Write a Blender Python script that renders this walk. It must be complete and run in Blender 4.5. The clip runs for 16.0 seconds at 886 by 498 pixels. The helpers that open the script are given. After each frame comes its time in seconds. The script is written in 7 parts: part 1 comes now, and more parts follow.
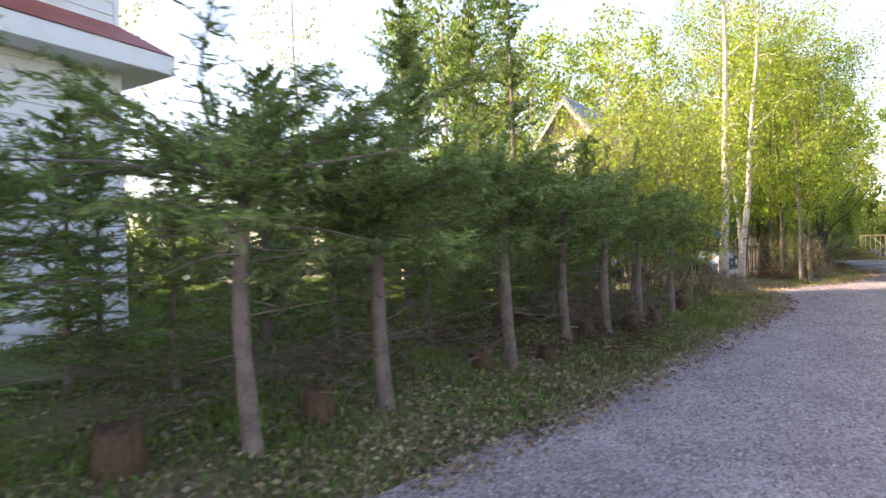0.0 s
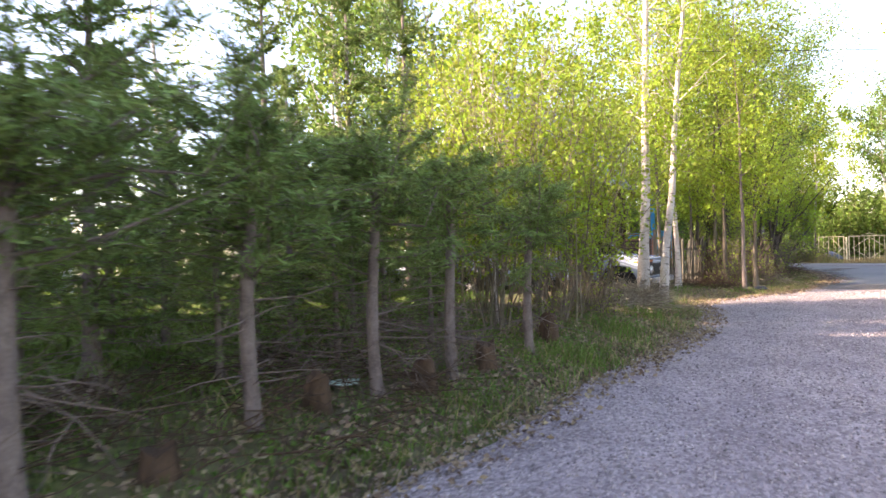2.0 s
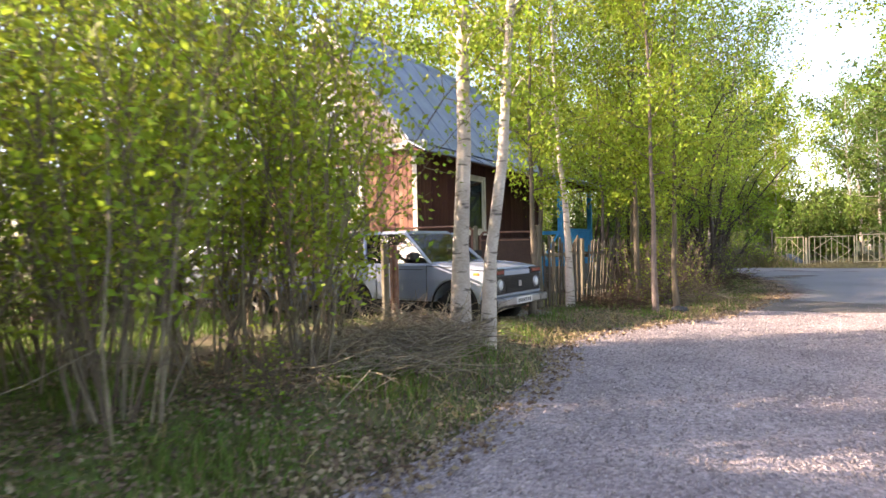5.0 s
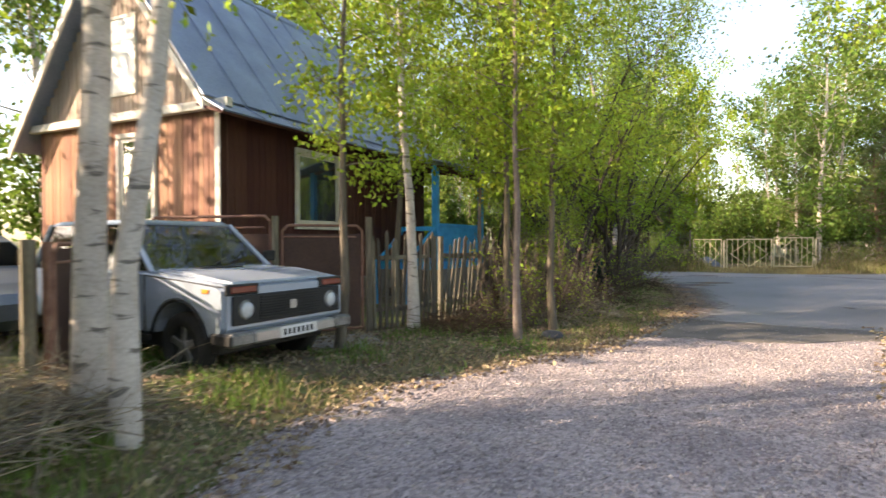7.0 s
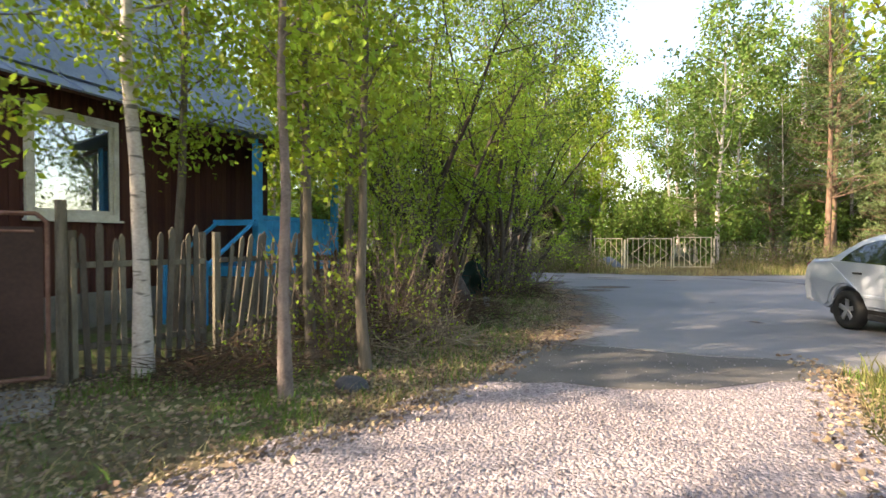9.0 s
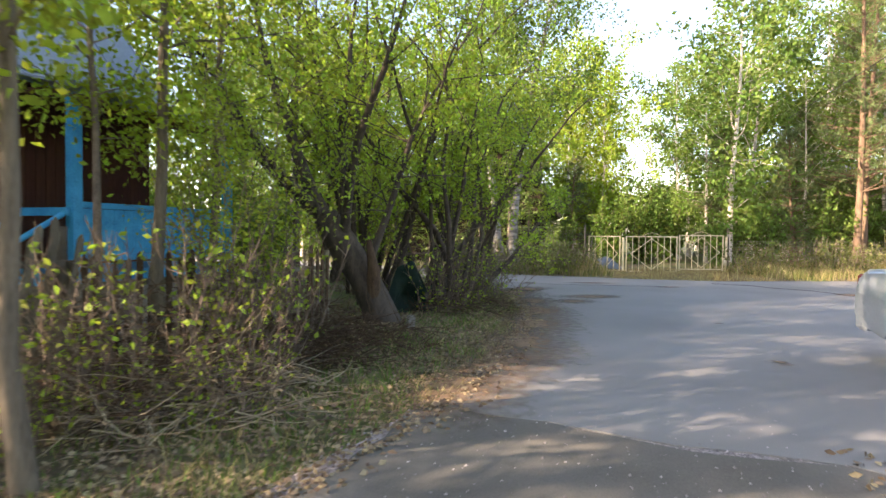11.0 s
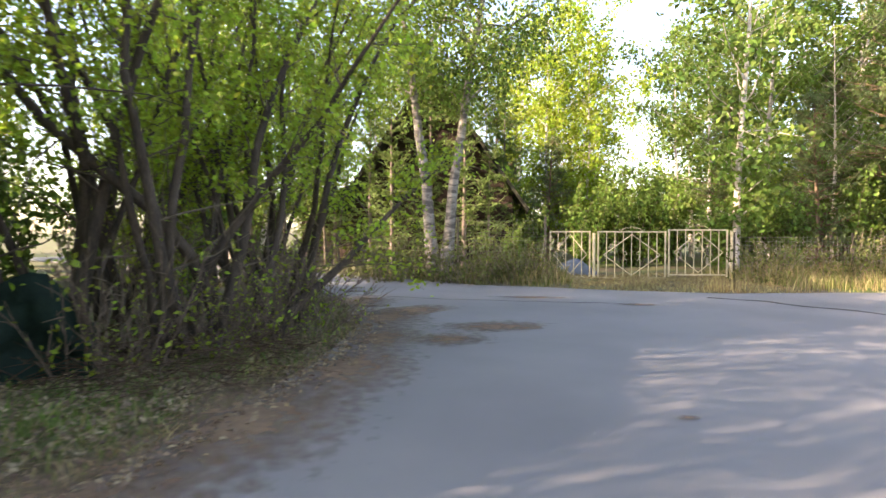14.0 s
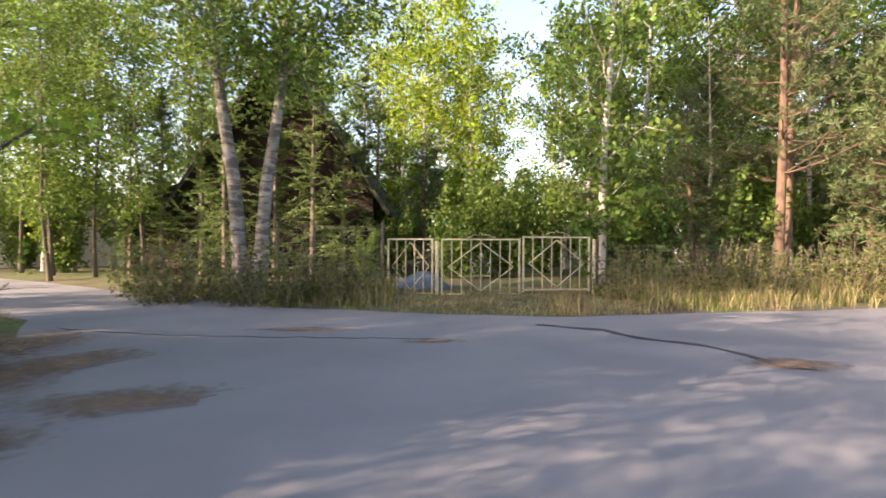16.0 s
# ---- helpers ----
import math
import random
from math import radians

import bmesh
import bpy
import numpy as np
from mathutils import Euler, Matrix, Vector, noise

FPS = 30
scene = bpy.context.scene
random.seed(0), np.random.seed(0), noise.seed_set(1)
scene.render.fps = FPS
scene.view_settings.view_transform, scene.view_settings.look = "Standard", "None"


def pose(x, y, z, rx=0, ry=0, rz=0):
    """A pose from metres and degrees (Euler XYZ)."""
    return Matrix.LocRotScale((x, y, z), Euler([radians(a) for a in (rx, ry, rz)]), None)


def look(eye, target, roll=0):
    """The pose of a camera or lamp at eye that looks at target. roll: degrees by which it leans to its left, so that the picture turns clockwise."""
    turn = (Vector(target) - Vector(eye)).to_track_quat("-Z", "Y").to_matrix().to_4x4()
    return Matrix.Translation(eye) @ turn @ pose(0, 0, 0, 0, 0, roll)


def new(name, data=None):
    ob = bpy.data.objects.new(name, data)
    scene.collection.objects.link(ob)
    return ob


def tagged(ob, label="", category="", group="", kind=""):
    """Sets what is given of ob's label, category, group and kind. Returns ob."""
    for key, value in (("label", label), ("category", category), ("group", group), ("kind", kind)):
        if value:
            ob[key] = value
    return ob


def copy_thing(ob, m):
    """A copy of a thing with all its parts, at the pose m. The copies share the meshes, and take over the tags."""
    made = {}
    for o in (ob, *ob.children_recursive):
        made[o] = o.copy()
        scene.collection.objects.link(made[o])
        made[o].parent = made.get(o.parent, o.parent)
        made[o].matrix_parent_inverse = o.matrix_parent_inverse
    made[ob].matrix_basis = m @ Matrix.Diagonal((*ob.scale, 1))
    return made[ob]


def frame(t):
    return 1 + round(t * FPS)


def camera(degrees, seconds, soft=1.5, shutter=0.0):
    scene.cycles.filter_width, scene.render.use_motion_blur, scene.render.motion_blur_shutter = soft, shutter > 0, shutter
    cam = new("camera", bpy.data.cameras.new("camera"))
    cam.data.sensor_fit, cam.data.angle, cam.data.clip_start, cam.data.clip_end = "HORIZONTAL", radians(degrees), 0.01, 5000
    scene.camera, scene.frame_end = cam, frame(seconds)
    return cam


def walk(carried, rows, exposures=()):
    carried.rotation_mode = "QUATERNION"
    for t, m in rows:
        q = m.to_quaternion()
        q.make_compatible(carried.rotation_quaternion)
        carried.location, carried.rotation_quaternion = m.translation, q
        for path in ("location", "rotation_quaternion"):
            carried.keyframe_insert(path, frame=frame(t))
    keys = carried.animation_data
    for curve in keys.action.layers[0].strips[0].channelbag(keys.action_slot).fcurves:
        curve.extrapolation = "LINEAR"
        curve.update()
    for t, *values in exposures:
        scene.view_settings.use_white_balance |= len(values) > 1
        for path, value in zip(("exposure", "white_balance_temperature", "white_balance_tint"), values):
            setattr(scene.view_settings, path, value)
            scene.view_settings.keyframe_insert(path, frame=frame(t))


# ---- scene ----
cam = camera(76.6, 16.0, shutter=0.35)
PATH = [
    (0, (-3.09, -10.648, 1.485), (-3.719, -8.75, 1.474), -1.6),
    (0.5, (-2.654, -9.709, 1.47), (-3.257, -7.802, 1.463), -1.7),
    (1, (-2.223, -8.795, 1.455), (-2.781, -6.875, 1.447), -1.6),
    (1.5, (-1.933, -7.861, 1.436), (-2.485, -5.938, 1.425), -1.5),
    (2, (-1.587, -6.862, 1.411), (-2.132, -4.937, 1.403), -1.5),
    (2.5, (-1.298, -5.919, 1.409), (-1.843, -3.994, 1.4), -1.4),
    (3, (-0.941, -5.015, 1.427), (-1.457, -3.083, 1.414), -1.3),
    (3.5, (-0.587, -4.129, 1.41), (-1.102, -2.196, 1.398), -1.4),
    (4, (-0.142, -3.203, 1.353), (-0.628, -1.262, 1.346), -1.5),
    (6.5, (1.681, 1.268, 1.42), (1.267, 3.224, 1.388), -0.3),
    (7, (2.047, 2.097, 1.402), (1.789, 4.08, 1.371), -0.2),
    (7.5, (2.425, 2.925, 1.38), (2.293, 4.921, 1.35), -0.1),
    (8, (2.732, 3.684, 1.356), (2.771, 5.683, 1.327), 0.1),
    (10.5, (4.466, 7.045, 1.482), (4.448, 9.044, 1.429), 0.3),
    (11, (4.882, 7.891, 1.431), (4.863, 9.891, 1.378), 0.5),
    (11.5, (5.301, 8.727, 1.415), (5.268, 10.726, 1.364), 0.2),
    (12, (5.732, 9.57, 1.373), (5.695, 11.569, 1.326), 0.4),
    (12.5, (6.13, 10.451, 1.332), (6.088, 12.45, 1.285), 0.4),
    (13, (6.621, 11.359, 1.351), (6.571, 13.358, 1.301), 0.5),
    (13.5, (7.1, 12.264, 1.314), (7.046, 14.263, 1.262), 0.4),
    (14, (7.698, 13.107, 1.274), (7.64, 15.106, 1.226), 0.2),
    (14.5, (8.322, 13.927, 1.284), (8.296, 15.926, 1.235), 0.3),
    (15, (8.996, 14.617, 1.333), (9.004, 16.617, 1.285), 0.2),
    (15.5, (9.718, 15.317, 1.344), (9.804, 17.315, 1.305), 0.1),
    (16, (10.384, 15.962, 1.362), (10.587, 17.951, 1.333), 0.2),
]
walk(cam, [(t, look(eye, target, roll)) for t, eye, target, roll in PATH], [(0, 2.12, 7200, 26), (1.5, 2.4, 7150, 28), (4, 2.36, 7100, 28), (6.5, 1.91, 7600, 19), (8, 1.9, 7300, 16), (10.5, 2.18, 7400, 16), (11.5, 2.38, 7450, 20), (13, 2.5, 7500, 21), (14.5, 2.27, 7500, 23), (16, 1.85, 7300, 25)])

# ---- world, sun, exposure ----
SUN_AZ = Vector((-0.93, -0.36, 0)).normalized()
SUN_EL = radians(25)
world = bpy.data.worlds.new("sky")
scene.world = world
world.use_nodes = True
wn = world.node_tree
sky = wn.nodes.new("ShaderNodeTexSky")
sky.sky_type, sky.sun_disc = "NISHITA", False
sky.sun_elevation = SUN_EL
sky.sun_rotation = math.atan2(SUN_AZ.x, SUN_AZ.y)
sky.air_density, sky.dust_density, sky.ozone_density = 1.0, 1.5, 1.0
wn.links.new(sky.outputs[0], wn.nodes["Background"].inputs[0])
wn.nodes["Background"].inputs[1].default_value = 0.15
sun_data = bpy.data.lights.new("sun", "SUN")
sun_data.energy, sun_data.angle, sun_data.color = 4.5, radians(0.6), (1.0, 0.86, 0.68)
sun = new("sun", sun_data)
sun.matrix_world = look((0, 0, 40), Vector((0, 0, 40)) - (SUN_AZ * math.cos(SUN_EL) + Vector((0, 0, math.sin(SUN_EL)))))


# ---- materials ----
def material(name, dark, light, scale=6.0, rough=0.8, bump=0.3, fine=60.0, metal=0.0, stretch=(1, 1, 1), thin=0.0, vary=0.0, island=False, spec=0.3):
    """A surface with broad stains and fine grain between two colours; thin lets light through; vary changes it from piece to piece."""
    m = bpy.data.materials.new(name)
    m.use_nodes = True
    nt = m.node_tree
    n, link = nt.nodes, nt.links.new
    bsdf, out = n["Principled BSDF"], n["Material Output"]
    co = n.new("ShaderNodeTexCoord")
    mp = n.new("ShaderNodeMapping")
    mp.inputs["Scale"].default_value = stretch
    link(co.outputs["Object"], mp.inputs[0])
    big, small = n.new("ShaderNodeTexNoise"), n.new("ShaderNodeTexNoise")
    big.inputs["Scale"].default_value, small.inputs["Scale"].default_value = scale, fine
    big.inputs["Detail"].default_value, small.inputs["Detail"].default_value = 5, 4
    link(mp.outputs[0], big.inputs[0]), link(mp.outputs[0], small.inputs[0])
    mixed = n.new("ShaderNodeMath")
    mixed.operation = "MULTIPLY_ADD"
    mixed.inputs[1].default_value = 0.6
    link(big.outputs[0], mixed.inputs[0])
    half = n.new("ShaderNodeMath")
    half.operation, half.inputs[1].default_value = "MULTIPLY", 0.4
    link(small.outputs[0], half.inputs[0])
    link(half.outputs[0], mixed.inputs[2])
    ramp = n.new("ShaderNodeValToRGB")
    ramp.color_ramp.elements[0].position, ramp.color_ramp.elements[0].color = 0.32, (*dark, 1)
    ramp.color_ramp.elements[1].position, ramp.color_ramp.elements[1].color = 0.68, (*light, 1)
    link(mixed.outputs[0], ramp.inputs[0])
    colour = ramp.outputs[0]
    if vary:
        if island:
            src = n.new("ShaderNodeNewGeometry").outputs["Random Per Island"]
        else:
            src = n.new("ShaderNodeObjectInfo").outputs["Random"]
        hsv = n.new("ShaderNodeHueSaturation")
        val = n.new("ShaderNodeMapRange")
        val.inputs[3].default_value, val.inputs[4].default_value = 1 - vary, 1 + vary
        link(src, val.inputs[0]), link(val.outputs[0], hsv.inputs["Value"])
        hue = n.new("ShaderNodeMapRange")
        hue.inputs[3].default_value, hue.inputs[4].default_value = 0.5 - 0.05 * vary, 0.5 + 0.05 * vary
        link(src, hue.inputs[0]), link(hue.outputs[0], hsv.inputs["Hue"])
        link(colour, hsv.inputs["Color"])
        colour = hsv.outputs[0]
    link(colour, bsdf.inputs["Base Color"])
    bsdf.inputs["Roughness"].default_value, bsdf.inputs["Metallic"].default_value = rough, metal
    bsdf.inputs["Specular IOR Level"].default_value = spec
    if bump:
        b = n.new("ShaderNodeBump")
        b.inputs["Strength"].default_value, b.inputs["Distance"].default_value = bump, 0.02
        link(mixed.outputs[0], b.inputs["Height"])
        link(b.outputs[0], bsdf.inputs["Normal"])
    if thin:
        tr = n.new("ShaderNodeBsdfTranslucent")
        link(colour, tr.inputs[0])
        mix = n.new("ShaderNodeMixShader")
        mix.inputs[0].default_value = thin
        link(bsdf.outputs[0], mix.inputs[1]), link(tr.outputs[0], mix.inputs[2])
        link(mix.outputs[0], out.inputs[0])
    return m


def birch_bark_material(name="birch_bark", dark=(0.32, 0.275, 0.235), light=(0.60, 0.545, 0.48), marks_from=0.575, size=(4, 4, 15)):
    """White bark with short dark lying marks and rough dark scars."""
    m = material(name, dark, light, 3, 0.75, 0.25, 30, stretch=(1, 1, 1.5))
    nt = m.node_tree
    n, link = nt.nodes, nt.links.new
    co = n.new("ShaderNodeTexCoord")
    mp = n.new("ShaderNodeMapping")
    mp.inputs["Scale"].default_value = size
    link(co.outputs["Object"], mp.inputs[0])
    marks = n.new("ShaderNodeTexNoise")
    marks.inputs["Scale"].default_value, marks.inputs["Detail"].default_value = 1.0, 5
    marks.inputs["Distortion"].default_value = 0.6
    link(mp.outputs[0], marks.inputs[0])
    r = n.new("ShaderNodeValToRGB")
    r.color_ramp.elements[0].position, r.color_ramp.elements[0].color = marks_from, (0, 0, 0, 1)
    r.color_ramp.elements[1].position, r.color_ramp.elements[1].color = marks_from + 0.08, (0.85, 0.85, 0.85, 1)
    link(marks.outputs[0], r.inputs[0])
    mix = n.new("ShaderNodeMix")
    mix.data_type = "RGBA"
    base = n["Principled BSDF"].inputs["Base Color"]
    link(base.links[0].from_socket, mix.inputs[6])
    mix.inputs[7].default_value = (0.09, 0.08, 0.07, 1)
    link(r.outputs[0], mix.inputs[0])
    link(mix.outputs[2], base)
    return m


def gravel_material():
    """Crushed stone: each small cell a shade of its own, with raised middles and broad dusty tracks."""
    m = material("gravel", (0.20, 0.17, 0.178), (0.38, 0.33, 0.325), 0.9, 0.95, 0.0, 55)
    nt = m.node_tree
    n, link = nt.nodes, nt.links.new
    base = n["Principled BSDF"].inputs["Base Color"]
    co = n.new("ShaderNodeTexCoord")
    cells = n.new("ShaderNodeTexVoronoi")
    cells.inputs["Scale"].default_value = 38
    link(co.outputs["Object"], cells.inputs["Vector"])
    grey = n.new("ShaderNodeRGBToBW")
    link(cells.outputs["Color"], grey.inputs[0])
    rng_ = n.new("ShaderNodeMapRange")
    rng_.inputs[3].default_value, rng_.inputs[4].default_value = 0.55, 1.5
    link(grey.outputs[0], rng_.inputs[0])
    hsv = n.new("ShaderNodeHueSaturation")
    link(base.links[0].from_socket, hsv.inputs["Color"]), link(rng_.outputs[0], hsv.inputs["Value"])
    link(hsv.outputs[0], base)
    b = n.new("ShaderNodeBump")
    b.inputs["Strength"].default_value, b.inputs["Distance"].default_value, b.invert = 1.0, 0.02, True
    link(cells.outputs["Distance"], b.inputs["Height"])
    link(b.outputs[0], n["Principled BSDF"].inputs["Normal"])
    return m


def soil_material():
    """Dark verge earth with patches of moss and trodden leaf mould."""
    m = material("verge_soil", (0.055, 0.045, 0.028), (0.18, 0.14, 0.085), 1.4, 0.95, 0.8, 35)
    nt = m.node_tree
    n, link = nt.nodes, nt.links.new
    base = n["Principled BSDF"].inputs["Base Color"]
    co = n.new("ShaderNodeTexCoord")
    broad, fine = n.new("ShaderNodeTexNoise"), n.new("ShaderNodeTexNoise")
    broad.inputs["Scale"].default_value, broad.inputs["Detail"].default_value = 0.55, 8
    fine.inputs["Scale"].default_value, fine.inputs["Detail"].default_value = 14, 5
    link(co.outputs["Object"], broad.inputs[0]), link(co.outputs["Object"], fine.inputs[0])
    green = n.new("ShaderNodeValToRGB")
    green.color_ramp.elements[0].position, green.color_ramp.elements[0].color = 0.35, (0.045, 0.07, 0.018, 1)
    green.color_ramp.elements[1].position, green.color_ramp.elements[1].color = 0.7, (0.15, 0.19, 0.05, 1)
    link(fine.outputs[0], green.inputs[0])
    share = n.new("ShaderNodeMapRange")
    share.inputs[1].default_value, share.inputs[2].default_value, share.inputs[4].default_value = 0.40, 0.60, 0.9
    link(broad.outputs[0], share.inputs[0])
    mix = n.new("ShaderNodeMix")
    mix.data_type = "RGBA"
    link(share.outputs[0], mix.inputs[0]), link(base.links[0].from_socket, mix.inputs[6]), link(green.outputs[0], mix.inputs[7])
    link(mix.outputs[2], base)
    return m


def dust_material():
    """Thin sandy dirt whose edge thins out into the asphalt."""
    m = material("sandy_dust", (0.145, 0.09, 0.056), (0.27, 0.178, 0.112), 2.0, 0.95, 0.2, 90)
    nt = m.node_tree
    n, link = nt.nodes, nt.links.new
    co = n.new("ShaderNodeTexCoord")
    off = n.new("ShaderNodeVectorMath")
    off.operation, off.inputs[1].default_value = "DISTANCE", (0.5, 0.5, 0.5)
    flat = n.new("ShaderNodeVectorMath")
    flat.operation, flat.inputs[1].default_value, flat.inputs[2].default_value = "MULTIPLY_ADD", (1, 1, 0), (0, 0, 0.5)
    link(co.outputs["Generated"], flat.inputs[0]), link(flat.outputs[0], off.inputs[0])
    grain = n.new("ShaderNodeTexNoise")
    grain.inputs["Scale"].default_value, grain.inputs["Detail"].default_value = 7, 8
    link(co.outputs["Object"], grain.inputs[0])
    s = n.new("ShaderNodeMath")
    s.operation, s.inputs[1].default_value = "MULTIPLY_ADD", 2.0
    link(off.outputs["Value"], s.inputs[0]), link(grain.outputs[0], s.inputs[2])
    r = n.new("ShaderNodeMapRange")
    r.inputs[1].default_value, r.inputs[2].default_value, r.inputs[3].default_value, r.inputs[4].default_value = 0.5, 1.15, 0.95, 0.0
    link(s.outputs[0], r.inputs[0])
    tr, mix = n.new("ShaderNodeBsdfTransparent"), n.new("ShaderNodeMixShader")
    link(r.outputs[0], mix.inputs[0]), link(tr.outputs[0], mix.inputs[1]), link(n["Principled BSDF"].outputs[0], mix.inputs[2])
    link(mix.outputs[0], n["Material Output"].inputs[0])
    return m


def glass_material(name, tint=(0.6, 0.7, 0.75), alpha=0.35):
    m = bpy.data.materials.new(name)
    m.use_nodes = True
    nt = m.node_tree
    n, link = nt.nodes, nt.links.new
    gl, tr, mix = n.new("ShaderNodeBsdfGlossy"), n.new("ShaderNodeBsdfTransparent"), n.new("ShaderNodeMixShader")
    gl.inputs["Roughness"].default_value = 0.03
    tr.inputs[0].default_value = (*tint, 1)
    mix.inputs[0].default_value = alpha
    link(tr.outputs[0], mix.inputs[1]), link(gl.outputs[0], mix.inputs[2])
    link(mix.outputs[0], n["Material Output"].inputs[0])
    return m


